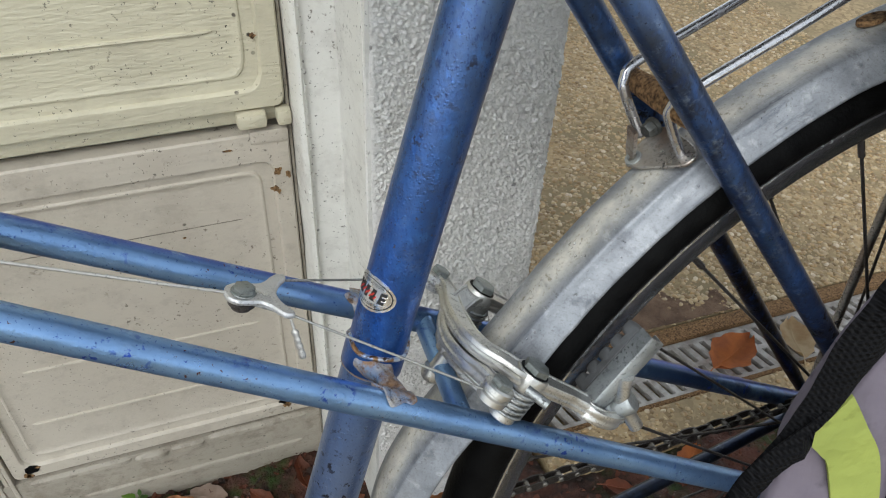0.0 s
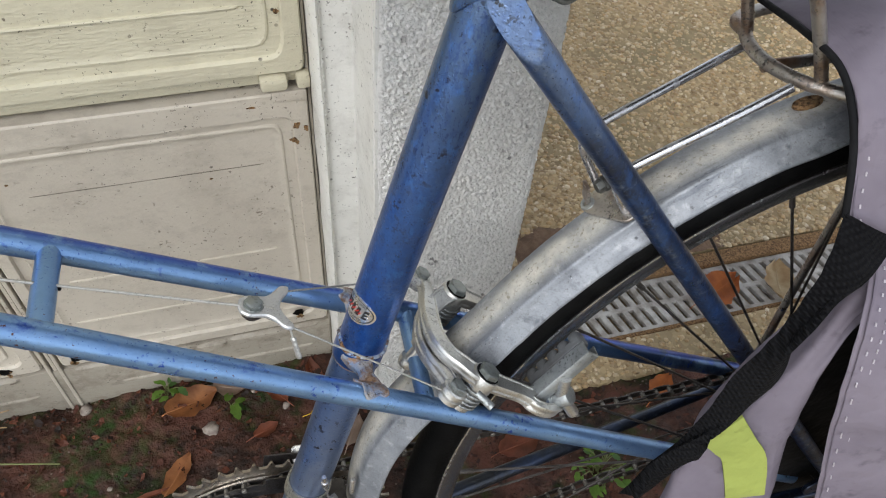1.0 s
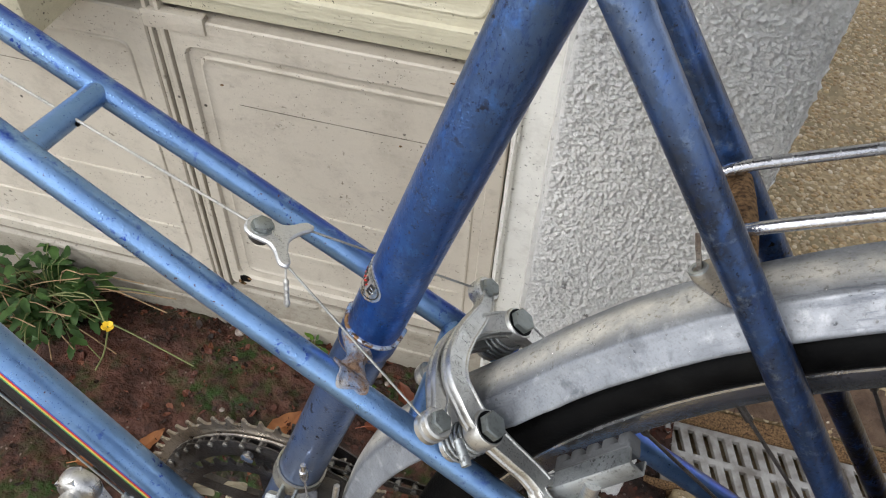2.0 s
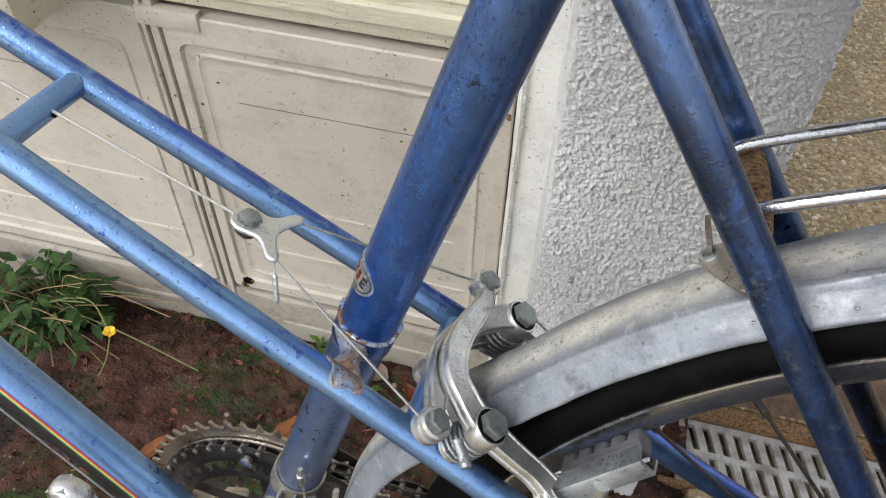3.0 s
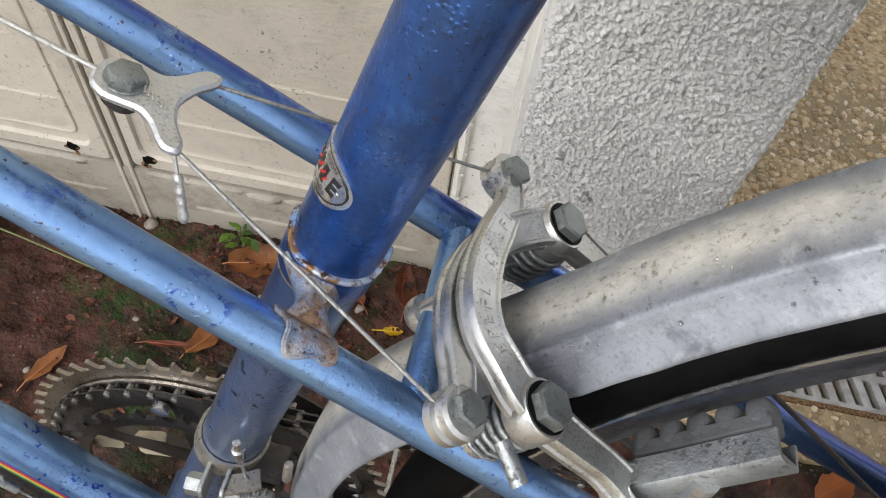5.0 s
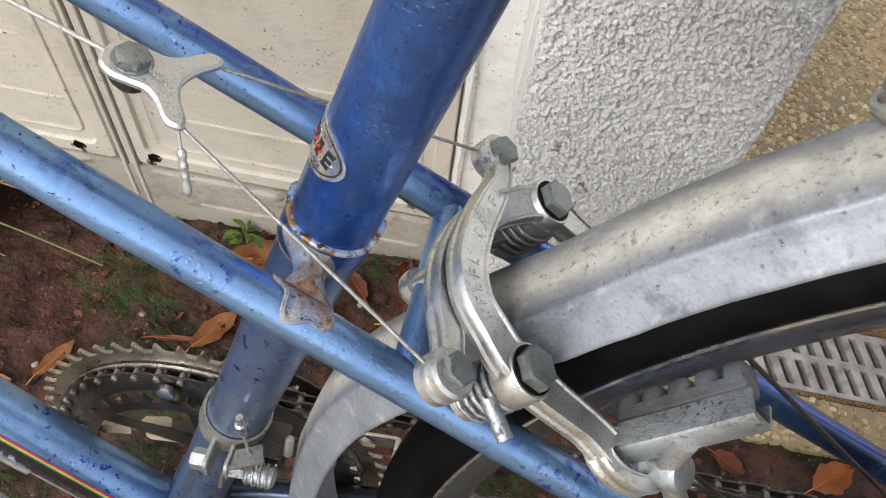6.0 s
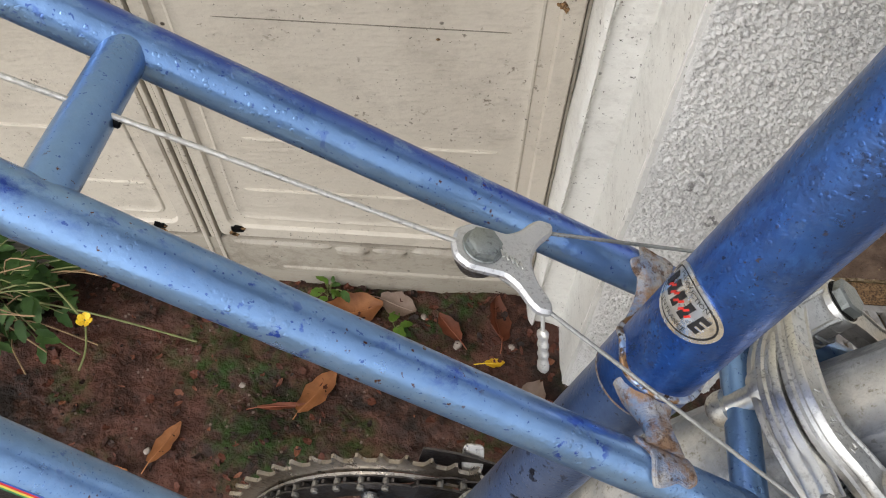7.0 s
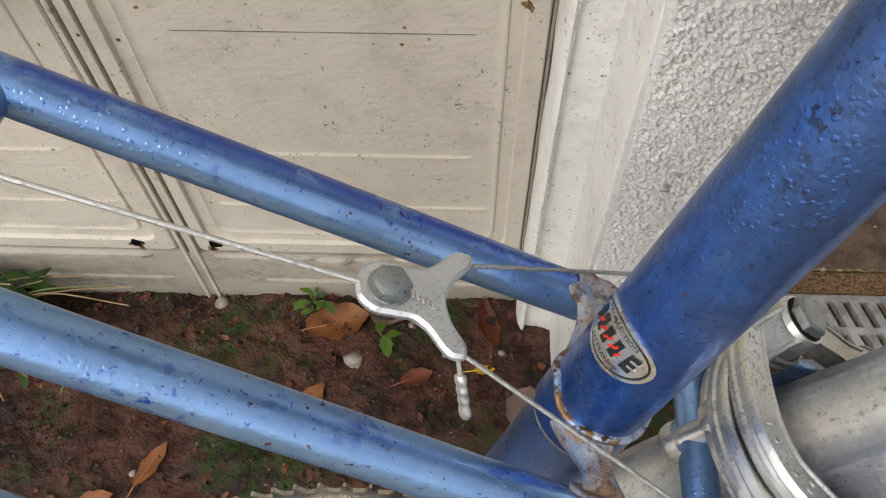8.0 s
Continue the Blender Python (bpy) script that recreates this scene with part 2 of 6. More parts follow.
_b.inputs["Transmission Weight"].default_value, _b.inputs["IOR"].default_value = 1.0, 1.33
PEG = plain("cream_plastic", (0.5, 0.44, 0.32), 0.5, (0.36, 0.3, 0.2))


def door_paint(name, base, tint, dirt, ripple=0.12):
    m, t, b = shader(name, base, 0.5)
    c = blend(t, noise_fac(t, 3.5, 0.35, 0.7), base, tint)
    c = blend(t, times(t, noise_fac(t, 16, 0.5, 0.72, 8, rough=0.75), dirt), c, (0.17, 0.14, 0.105))
    c = blend(t, times(t, noise_fac(t, 45, 0.54, 0.66, 8, coords(t, (1, 1, 1.6)), 0.7), dirt * 0.45), c, (0.13, 0.105, 0.08))
    c = blend(t, times(t, noise_fac(t, 9, 0.5, 0.8, 7, coords(t, (1, 1, 0.12))), 0.28), c, (0.28, 0.24, 0.185))
    c = blend(t, times(t, spot_fac(t, 60, 0.08, soft=0.05), noise_fac(t, 12, 0.57, 0.65)), c, (0.05, 0.04, 0.03))
    c = blend(t, times(t, noise_fac(t, 330, 0.64, 0.69, 4), noise_fac(t, 25, 0.42, 0.58)), c, (0.06, 0.05, 0.04))
    c = blend(t, times(t, times(t, noise_fac(t, 150, 0.62, 0.68, 6), noise_fac(t, 18, 0.52, 0.62)), 0.8), c, (0.1, 0.075, 0.05))
    colour(t, b, c)
    bump(t, b, noise_fac(t, 70, 0.3, 0.7, 3, coords(t, (1, 1, 3))), 0.25, 0.0015)
    bump(t, b, noise_fac(t, 160, 0.3, 0.7, 4, coords(t, (0.5, 1, 2.2))), ripple, 0.0012)
    bump(t, b, noise_fac(t, 420, 0.3, 0.7, 3), 0.16, 0.0005)
    return m


CREAM = door_paint("cream_door_paint", (0.585, 0.545, 0.405), (0.545, 0.505, 0.375), 0.22, 0.4)
GREIGE = door_paint("weathered_greige_door_paint", (0.545, 0.495, 0.415), (0.5, 0.452, 0.375), 0.34)
POST = door_paint("white_cracked_post_paint", (0.74, 0.73, 0.685), (0.66, 0.65, 0.605), 0.3)


def plaster():
    m, t, b = shader("rough_white_render", (0.8, 0.78, 0.74), 0.9)
    dull(b, 0.25)
    c = blend(t, noise_fac(t, 6, 0.35, 0.7), (0.86, 0.845, 0.81), (0.8, 0.785, 0.745))
    c = blend(t, times(t, noise_fac(t, 22, 0.55, 0.75, 8, rough=0.7), 0.3), c, (0.45, 0.43, 0.39))
    c = blend(t, times(t, noise_fac(t, 300, 0.57, 0.68, 6, rough=0.65), 0.42), c, (0.4, 0.385, 0.355))
    c = blend(t, times(t, times(t, noise_fac(t, 110, 0.58, 0.66, 6), noise_fac(t, 13, 0.5, 0.6)), 0.8), c, (0.16, 0.15, 0.14))
    colour(t, b, c)
    bump(t, b, noise_fac(t, 700, 0.35, 0.65, 4, coords(t, (1, 1, 1.2)), 0.6), 0.72, 0.0010)
    bump(t, b, noise_fac(t, 1500, 0.35, 0.65, 3), 0.5, 0.0006)
    return m


GRIMY = door_paint("grimy_base_paint", (0.37, 0.335, 0.275), (0.29, 0.26, 0.21), 1.0)
# dark colour that paints the shade of the doors' pressed grooves
GROOVE_SHADE = plain("painted_groove_shade", (0.13, 0.11, 0.085), 0.8, (0.3, 0.27, 0.22), 90)
PLASTER = plaster()


def soil():
    m, t, b = shader("wet_brown_soil", (0.04, 0.02, 0.014), 0.75)
    dull(b, 0.2)
    c = blend(t, noise_fac(t, 9, 0.36, 0.6, 6), (0.1, 0.042, 0.029), (0.018, 0.012, 0.009))
    c = blend(t, times(t, noise_fac(t, 55, 0.5, 0.68, 8), 0.7), c, (0.1, 0.046, 0.03))
    c = blend(t, times(t, noise_fac(t, 28, 0.52, 0.64, 8, rough=0.7), 0.8), c, (0.009, 0.0065, 0.005))
    c = blend(t, times(t, times(t, noise_fac(t, 7, 0.48, 0.6, 4), noise_fac(t, 60, 0.4, 0.62, 6)), 0.95), c, (0.024, 0.052, 0.01))
    c = blend(t, times(t, spot_fac(t, 110, 0.16), noise_fac(t, 20, 0.5, 0.6)), c, (0.16, 0.12, 0.1))
    colour(t, b, c)
    bump(t, b, noise_fac(t, 120, 0.25, 0.75, 8), 0.9, 0.004)
    roughen(t, b, noise_fac(t, 15, 0.4, 0.6), 0.45, 0.9)
    return m


SOIL = soil()
WASHED = plain("washed_sandy_soil", (0.2, 0.13, 0.085), 0.85, (0.1, 0.062, 0.042), 38, 0.9, 260, 0.003, gloss=0.2)


def aggregate():
    m, t, b = shader("exposed_aggregate_concrete", (0.3, 0.23, 0.13), 0.7)
    v = t.nodes.new("ShaderNodeTexVoronoi")
    v.inputs["Scale"].default_value = 120
    t.links.new(coords(t), v.inputs["Vector"])
    c = blend(t, v.outputs["Color"], (0.19, 0.13, 0.065), (0.47, 0.35, 0.19))
    c = blend(t, noise_fac(t, 5, 0.4, 0.68, 5), c, (0.2, 0.16, 0.085))
    colour(t, b, c)
    bump(t, b, v.outputs["Distance"], -0.7, 0.003)
    return m


AGGREGATE = aggregate()


def pebble_mat():
    m, t, b = shader("pebble_stone", (0.4, 0.32, 0.2), 0.5)
    g = t.nodes.new("ShaderNodeNewGeometry").outputs["Random Per Island"]
    r = t.nodes.new("ShaderNodeValToRGB")
    e = r.color_ramp.elements
    e[0].color, e[1].color = (0.19, 0.125, 0.06, 1), (0.66, 0.56, 0.42, 1)
    for at, col in ((0.3, (0.42, 0.28, 0.13, 1)), (0.55, (0.52, 0.4, 0.23, 1)), (0.78, (0.32, 0.235, 0.13, 1)), (0.92, (0.54, 0.43, 0.27, 1))):
        e.new(at).color = col
    t.links.new(g, r.inputs["Fac"])
    colour(t, b, blend(t, times(t, noise_fac(t, 130, 0.4, 0.7), 0.5), r.outputs["Color"], (0.24, 0.17, 0.09)))
    return m


PEBBLE = pebble_mat()
GRATE = plain("weathered_grey_grate", (0.42, 0.4, 0.37), 0.7, (0.2, 0.175, 0.15), 45, 0.5, 300)
LEAF_BROWN = plain("dry_orange_leaf", (0.42, 0.17, 0.055), 0.6, (0.24, 0.09, 0.03), 40, 0.4, 200)
LEAF_ORANGE = plain("bright_orange_leaf", (0.55, 0.18, 0.04), 0.6, (0.35, 0.11, 0.03), 40, 0.4, 200)
LEAF_CREAM = plain("cream_leaf", (0.6, 0.48, 0.3), 0.6, (0.42, 0.28, 0.14), 40, 0.4, 200)
LEAF_RUST = plain("rust_red_leaf", (0.25, 0.07, 0.03), 0.6, (0.14, 0.045, 0.02), 40, 0.4, 200)
LEAF_PALE = plain("pale_dead_leaf", (0.38, 0.28, 0.22), 0.6, (0.25, 0.17, 0.12), 40, 0.4, 200)
LEAF_GREEN = plain("weed_leaf", (0.055, 0.13, 0.025), 0.5, (0.035, 0.08, 0.02), 60, 0.3, 200)
LEAF_LIME = plain("bright_weed_leaf", (0.14, 0.26, 0.03), 0.5, (0.1, 0.18, 0.02), 60, 0.3, 200)
LEAF_LIGHT = plain("light_weed_leaf", (0.1, 0.2, 0.045), 0.5, (0.06, 0.13, 0.03), 60, 0.3, 200)
DRY = plain("dry_straw_stem", (0.3, 0.2, 0.1), 0.7, (0.18, 0.12, 0.06))
STEM = plain("pale_green_stem", (0.16, 0.18, 0.06), 0.6)
PETAL = plain("yellow_petal", (0.75, 0.5, 0.02), 0.5, (0.65, 0.4, 0.01))
STONE = plain("pale_stone", (0.3, 0.26, 0.22), 0.7, (0.16, 0.12, 0.1), 120)


# ---- mesh helpers ----
def part(name, bm, material, parent=None, label="", sharp=40):
    me = bpy.data.meshes.new(name)
    bmesh.ops.recalc_face_normals(bm, faces=bm.faces)
    bm.to_mesh(me)
    bm.free()
    for p in me.polygons:
        p.use_smooth = True
    me.set_sharp_from_angle(angle=radians(sharp))
    me.materials.append(material)
    ob = new(name, me)
    if parent:
        ob.parent = parent
    if label:
        ob["label"] = label
    return ob


def rings(bm, loops, closed=True, caps=True):
    """Skin between loops of vertices."""
    vs = [[bm.verts.new(p) for p in l] for l in loops]
    n = len(vs[0])
    for a, b in zip(vs, vs[1:]):
        for i in range(n if closed else n - 1):
            j = (i + 1) % n
            bm.faces.new((a[i], a[j], b[j], b[i]))
    if caps and closed:
        bm.faces.new(vs[0][::-1])
        bm.faces.new(vs[-1])
    return vs


def frames_along(pts, up=None):
    pts = [Vector(p) for p in pts]
    out = []
    n = None
    for i, p in enumerate(pts):
        d = (pts[min(i + 1, len(pts) - 1)] - pts[max(i - 1, 0)]).normalized()
        if up is not None:
            n = Vector(up)
        elif n is None:
            n = d.orthogonal()
        n = (n - d * n.dot(d)).normalized()
        out.append((p, d, n, d.cross(n)))
    return out


def smooth_path(pts, steps=6):
    """Catmull-Rom through the points."""
    pts = [Vector(p) for p in pts]
    q = [2 * pts[0] - pts[1], *pts, 2 * pts[-1] - pts[-2]]
    out = []
    for i in range(1, len(q) - 2):
        a, b, c, d = q[i - 1:i + 3]
        for k in range(steps):
            s = k / steps
            out.append(0.5 * (2 * b + (c - a) * s + (2 * a - 5 * b + 4 * c - d) * s * s + (3 * b - a - 3 * c + d) * s ** 3))
    return out + [pts[-1]]


def tube(bm, pts, r, seg=20, caps=True, flat=1.0, up=None):
    """A round (or, with flat, oval) tube along points; r a number or one for each point."""
    fr = frames_along(pts, up)
    rs = r if isinstance(r, (list, tuple)) else [r] * len(fr)
    rings(bm, [[p + (n * math.cos(a) * flat + b * math.sin(a)) * q for a in (2 * math.pi * k / seg for k in range(seg))]
               for (p, d, n, b), q in zip(fr, rs)], caps=caps)
    return bm


def ribbon(bm, pts, up, profile, widths=None):
    """A profile of (across, along up) pairs swept along points, its height kept to up."""
    fr = frames_along(pts, up)
    ws = widths or [1.0] * len(fr)
    rings(bm, [[p + b * (u * w) + n * h for u, h in profile] for (p, d, n, b), w in zip(fr, ws)])
    return bm


def disc(bm, at, axis, profile, seg=24):
    """A turned shape: profile of (along axis, radius)."""
    ax = Vector(axis).normalized()
    n = ax.orthogonal().normalized()
    b = ax.cross(n)
    at = Vector(at)
    rings(bm, [[at + ax * h + (n * math.cos(a) + b * math.sin(a)) * max(r, 1e-5) for a in (2 * math.pi * k / seg for k in range(seg))] for h, r in profile])
    return bm


def hex_head(bm, at, axis, across, height, turn=0.0):
    """A hexagon bolt head with chamfered rim."""
    ax = Vector(axis).normalized()
    n = ax.orthogonal().normalized()
    b = ax.cross(n)
    at = Vector(at)
    r = across / math.sqrt(3)
    loops = []
    for h, q in ((0, 1), (height * 0.8, 1), (height, 0.86)):
        loops.append([at + ax * h + (n * math.cos(a) + b * math.sin(a)) * r * q for a in (turn + math.pi * k / 3 for k in range(6))])
    rings(bm, loops)
    return bm


def box(bm, size, at=(0, 0, 0), m=None, bevel=0.0, seg=2):
    g = bmesh.ops.create_cube(bm, size=1.0)["verts"]
    mat = (m or Matrix()) @ Matrix.Translation(at) @ Matrix.Diagonal((*size, 1))
    bmesh.ops.transform(bm, matrix=mat, verts=g)
    if bevel:
        es = list({e for v in g for e in v.link_edges})
        bmesh.ops.bevel(bm, geom=es, offset=bevel, segments=seg, affect="EDGES", profile=0.6)
    return bm


def slab(bm, outline, at, ax, ay, thick, bevel=0.0):
    """A flat outline (pairs along ax, ay) given thickness, its edges rounded."""
    at, ax, ay = Vector(at), Vector(ax).normalized(), Vector(ay).normalized()
    n = ax.cross(ay)
    cx = sum(p[0] for p in outline) / len(outline)
    cy = sum(p[1] for p in outline) / len(outline)
    def inset(d):
        out = []
        k = len(outline)
        for i in range(k):
            a, b, c = (Vector(outline[(i + j) % k]) for j in (-1, 0, 1))
            t1, t2 = (b - a).normalized(), (c - b).normalized()
            nn = Vector((-(t1 + t2).y, (t1 + t2).x)).normalized()
            out.append(b + nn * d)
        return out
    area = sum(outline[i - 1][0] * outline[i][1] - outline[i][0] * outline[i - 1][1] for i in range(len(outline)))
    sgn = 1 if area > 0 else -1
    lay = lambda o, h: [at + ax * p[0] + ay * p[1] + n * h for p in o]
    if bevel:
        e = inset(bevel * sgn)
        rings(bm, [lay(e, -thick / 2), lay(outline, -thick / 2 + bevel), lay(outline, thick / 2 - bevel), lay(e, thick / 2)])
    else:
        rings(bm, [lay(outline, -thick / 2), lay(outline, thick / 2)])
    return bm


def rounded(points, r=0.3, steps=4):
    """Cut the corners of a closed outline into soft curves."""
    pts = [Vector(p) for p in points]
    out = []
    k = len(pts)
    for i in range(k):
        a, b, c = pts[i - 1], pts[i], pts[(i + 1) % k]
        p, q = b.lerp(a, r), b.lerp(c, r)
        for s in (j / steps for j in range(steps + 1)):
            out.append(tuple((p.lerp(b, s)).lerp(b.lerp(q, s), s)))
    return out


def sheet(bm, x0, x1, y0, y1, step, height):
    nx, ny = max(1, round((x1 - x0) / step)), max(1, round((y1 - y0) / step))
    vs = [[bm.verts.new((x0 + (x1 - x0) * i / nx, y0 + (y1 - y0) * j / ny, height(x0 + (x1 - x0) * i / nx, y0 + (y1 - y0) * j / ny))) for j in range(ny + 1)] for i in range(nx + 1)]
    for i in range(nx):
        for j in range(ny):
            bm.faces.new((vs[i][j], vs[i + 1][j], vs[i + 1][j + 1], vs[i][j + 1]))
    return bm


# ---- setting: ground ----
bm = bmesh.new()
sheet(bm, -60, 60, -60, 60, 10, lambda x, y: -0.03)
tagged(part("ground", bm, AGGREGATE), "tan exposed aggregate concrete ground around the house", "ground", kind="structure")


def soil_height(x, y):
    p = Vector((x, y, 0))
    return 0.010 * noise.fractal(p * 9, 0.8, 2.0, 3) + 0.005 * noise.fractal(p * 60 + Vector((4, 0, 0)), 0.7, 2.1, 3) - 0.002


bm = bmesh.new()
sheet(bm, -1.0, 0.34, -0.25, 0.585, 0.0055, soil_height)
tagged(part("soil_bed", bm, SOIL, sharp=180), "damp reddish-brown soil bed with moss below the wall", "soil", kind="structure")
bm = bmesh.new()
sheet(bm, 0.335, 1.6, -0.25, 0.43, 0.007, lambda x, y: soil_height(x, y) + 0.001)
tagged(part("soil_strip", bm, SOIL, sharp=180), "damp brown soil strip with fallen leaves beside the drain", "soil", kind="structure")


def paving(name, x0, x1, y0, y1, z, label):
    bm = bmesh.new()
    box(bm, (x1 - x0, y1 - y0, 0.06), ((x0 + x1) / 2, (y0 + y1) / 2, z - 0.03), bevel=0.006)
    return tagged(part(name, bm, AGGREGATE), label, "paving", kind="structure")


paving("paving_slab", 0.29, 3.6, 0.612, 3.4, 0.004, "tan exposed aggregate paving slab beyond the drain")
bm = bmesh.new()


def dirt_height(x, y):
    """Soil washed over the slab at the pillar's foot; it runs out under the pebbles."""
    p = Vector((x, y, 0))
    edge = 0.708 + 0.035 * noise.noise(p * 14) + 0.018 * noise.noise(p * 45) - 0.35 * max(0.0, x - 0.56) - 0.5 * max(0.0, 0.36 - x)
    return 0.0056 + 0.12 * min(0.02, edge - y) * (1 if y < edge else 2.2) + 0.25 * soil_height(x * 1.3, y) + 0.0015 * noise.noise(p * 120)


sheet(bm, 0.292, 0.74, 0.614, 0.78, 0.0045, dirt_height)
tagged(part("soil_patch", bm, WASHED, sharp=180), "brown soil washed over the paving at the pillar's foot", "soil", kind="structure")
paving("paving_strip", 0.345, 3.6, 0.428, 0.492, 0.002, "narrow strip of tan exposed aggregate beside the drain")


def ico():
    b = bmesh.new()
    bmesh.ops.create_icosphere(b, subdivisions=1, radius=0.5)
    vs = [v.co.copy() for v in b.verts]
    fs = [[v.index for v in f.verts] for f in b.faces]
    b.free()
    return vs, fs


ICO_V, ICO_F = ico()


def scatter(name, mats, material, label, category):
    """Many small pebbles in one mesh, one for each matrix."""
    vs, fs = [], []
    for m in mats:
        k = len(vs)
        vs += [m @ v for v in ICO_V]
        fs += [[i + k for i in f] for f in ICO_F]
    me = bpy.data.meshes.new(name)
    me.from_pydata(vs, [], fs)
    for p in me.polygons:
        p.use_smooth = True
    me.materials.append(material)
    return tagged(new(name, me), label, category, kind="stuff")


def pebbles(name, count, x0, x1, y0, y1, z, size, label):
    mats = []
    for i in range(count):
        x = x0 + (x1 - x0) * random.random() ** 1.3
        y = y0 + (y1 - y0) * random.random() ** 1.2
        s = size * random.uniform(0.3, 1.0) ** 1.3 * 1.2
        mats.append(Matrix.Translation((x, y, z + s * 0.02)) @ Euler((0, 0, random.uniform(0, 6.3))).to_matrix().to_4x4() @ Matrix.Diagonal((s, s * random.uniform(0.55, 0.95), s * 0.4, 1)))
    return scatter(name, mats, PEBBLE, label, "pebbles")


# ---- setting: house wall, doors, post and rendered pillar ----
DOOR_Y = 0.565


def panel(name, x0, x1, z0, z1, y, thick, mat, parent, inset=0.0, label="", bevel=0.003):
    bm = bmesh.new()
    box(bm, (x1 - x0, thick, z1 - z0), ((x0 + x1) / 2, y + thick / 2, (z0 + z1) / 2), bevel=bevel)
    return part(name, bm, mat, parent, label)


bm = bmesh.new()
box(bm, (3.2, 0.2, 2.8), (-1.485, DOOR_Y + 0.155, 1.38))
tagged(part("wall_back", bm, POST), "painted house wall behind the meter cabinet", "wall", kind="structure")


def ledge(name, x0, x1, z, y, depth, height, mat, parent):
    """A pressed strip on a door, its ends rounded."""
    bm = bmesh.new()
    prof = [(-height / 2, 0.002), (-height / 2, -depth * 0.5), (-height * 0.2, -depth), (height * 0.2, -depth * 0.8), (height / 2, 0.002)]
    loops = []
    for s, k in ((0, 0.15), (0.004, 0.8), (0.012, 1), (x1 - x0 - 0.012, 1), (x1 - x0 - 0.004, 0.8), (x1 - x0, 0.15)):
        loops.append([(x0 + s, y + (d if d > 0 else d * k), z + h * (0.4 + 0.6 * k)) for h, d in prof])
    rings(bm, loops)
    return part(name, bm, mat, parent)


def cabinet_door(name, x0, x1, z0, z1, mat, label, rows, y=DOOR_Y):
    """A moulded door: flat border, stepped sunk field with a raised bead round it, pressed ribs."""
    d = new(name)
    d.parent = cabinet
    d["label"] = label
    bm = bmesh.new()
    lo = rounded([(x0, z0), (x1, z0), (x1, z1), (x0, z1)], 0.02, 4)
    def inset(a):
        return rounded([(x0 + a, z0 + a + 0.004), (x1 - a - 0.003, z0 + a + 0.004), (x1 - a - 0.003, z1 - a - 0.016), (x0 + a, z1 - a - 0.016)], 0.045, 4)
    rings(bm, [[(x, y + 0.02, z) for x, z in lo], [(x, y + 0.002, z) for x, z in lo],
               [(x + (0.0015 if x < (x0 + x1) / 2 else -0.0015), y, z + (0.0015 if z < (z0 + z1) / 2 else -0.0015)) for x, z in lo],
               *[[(x, y + q, z) for x, z in inset(a)] for a, q in ((0.0125, 0.0), (0.0135, 0.0012), (0.0145, 0.0042), (0.024, 0.0052), (0.0252, 0.0036), (0.0268, 0.0034), (0.0285, 0.0046), (0.034, 0.005))]])
    part("door_leaf", bm, mat, d, sharp=30)
    # shallow rows are thin strips with a groove's shade painted in
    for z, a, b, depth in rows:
        ledge("rib" if depth > 0.001 else "painted_groove", x0 + (x1 - x0) * a, x0 + (x1 - x0) * b, z, y + 0.005, depth * 0.75, 0.0034 if depth > 0.001 else 0.0012, mat if depth > 0.001 else GROOVE_SHADE, d)
    return d


cabinet = new("meter_cabinet")
tagged(cabinet, "old two-tone cream and greige meter cabinet with moulded doors", "meter cabinet")
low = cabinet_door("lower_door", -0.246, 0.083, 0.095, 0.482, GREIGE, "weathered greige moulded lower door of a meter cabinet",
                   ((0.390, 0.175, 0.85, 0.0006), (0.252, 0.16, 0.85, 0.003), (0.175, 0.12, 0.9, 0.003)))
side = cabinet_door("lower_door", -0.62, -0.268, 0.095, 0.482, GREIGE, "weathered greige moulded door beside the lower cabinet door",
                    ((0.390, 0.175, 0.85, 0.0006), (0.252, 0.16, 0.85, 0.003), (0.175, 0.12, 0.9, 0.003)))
upper = cabinet_door("upper_door", -0.246, 0.083, 0.507, 1.15, CREAM, "cream moulded upper door of a meter cabinet",
                     ((0.578, 0.0, 0.85, 0.0035), (0.66, 0.12, 0.84, 0.003)), y=DOOR_Y - 0.002)
cabinet_door("lower_door", -0.62, -0.268, 0.507, 1.15, CREAM, "cream moulded door beside the upper cabinet door",
                          ((0.66, 0.12, 0.84, 0.003),), y=DOOR_Y - 0.002)
sill = new("base")
sill.parent = cabinet
sill["label"] = "stained greige moulded base rail"
panel("base_rail", -0.62, 0.085, -0.02, 0.088, DOOR_Y + 0.001, 0.03, GRIMY, sill)
for x0, x1, z, dep, h in ((-0.62, -0.3, 0.083, 0.004, 0.01), (-0.235, -0.13, 0.083, 0.004, 0.009), (-0.127, -0.09, 0.080, 0.006, 0.012), (-0.087, -0.05, 0.081, 0.005, 0.011), (-0.045, 0.07, 0.084, 0.004, 0.009), (-0.19, 0.06, 0.036, 0.003, 0.006), (-0.6, -0.29, 0.036, 0.003, 0.006)):
    ledge("rib", x0, x1, z, DOOR_Y + 0.001, dep, h, GRIMY, sill)
rail = new("mullion")
rail.parent = cabinet
rail["label"] = "greige double bead between the doors"
for x in (-0.263, -0.2565, -0.2505):
    panel("bead", x - 0.0022, x + 0.0022, -0.015, 1.15, DOOR_Y - 0.001 if x != -0.2565 else DOOR_Y + 0.002, 0.02, GREIGE, rail, bevel=0.0012)
shelf = new("hinge_rail")
shelf.parent = cabinet
shelf["label"] = "cream hinge rail"
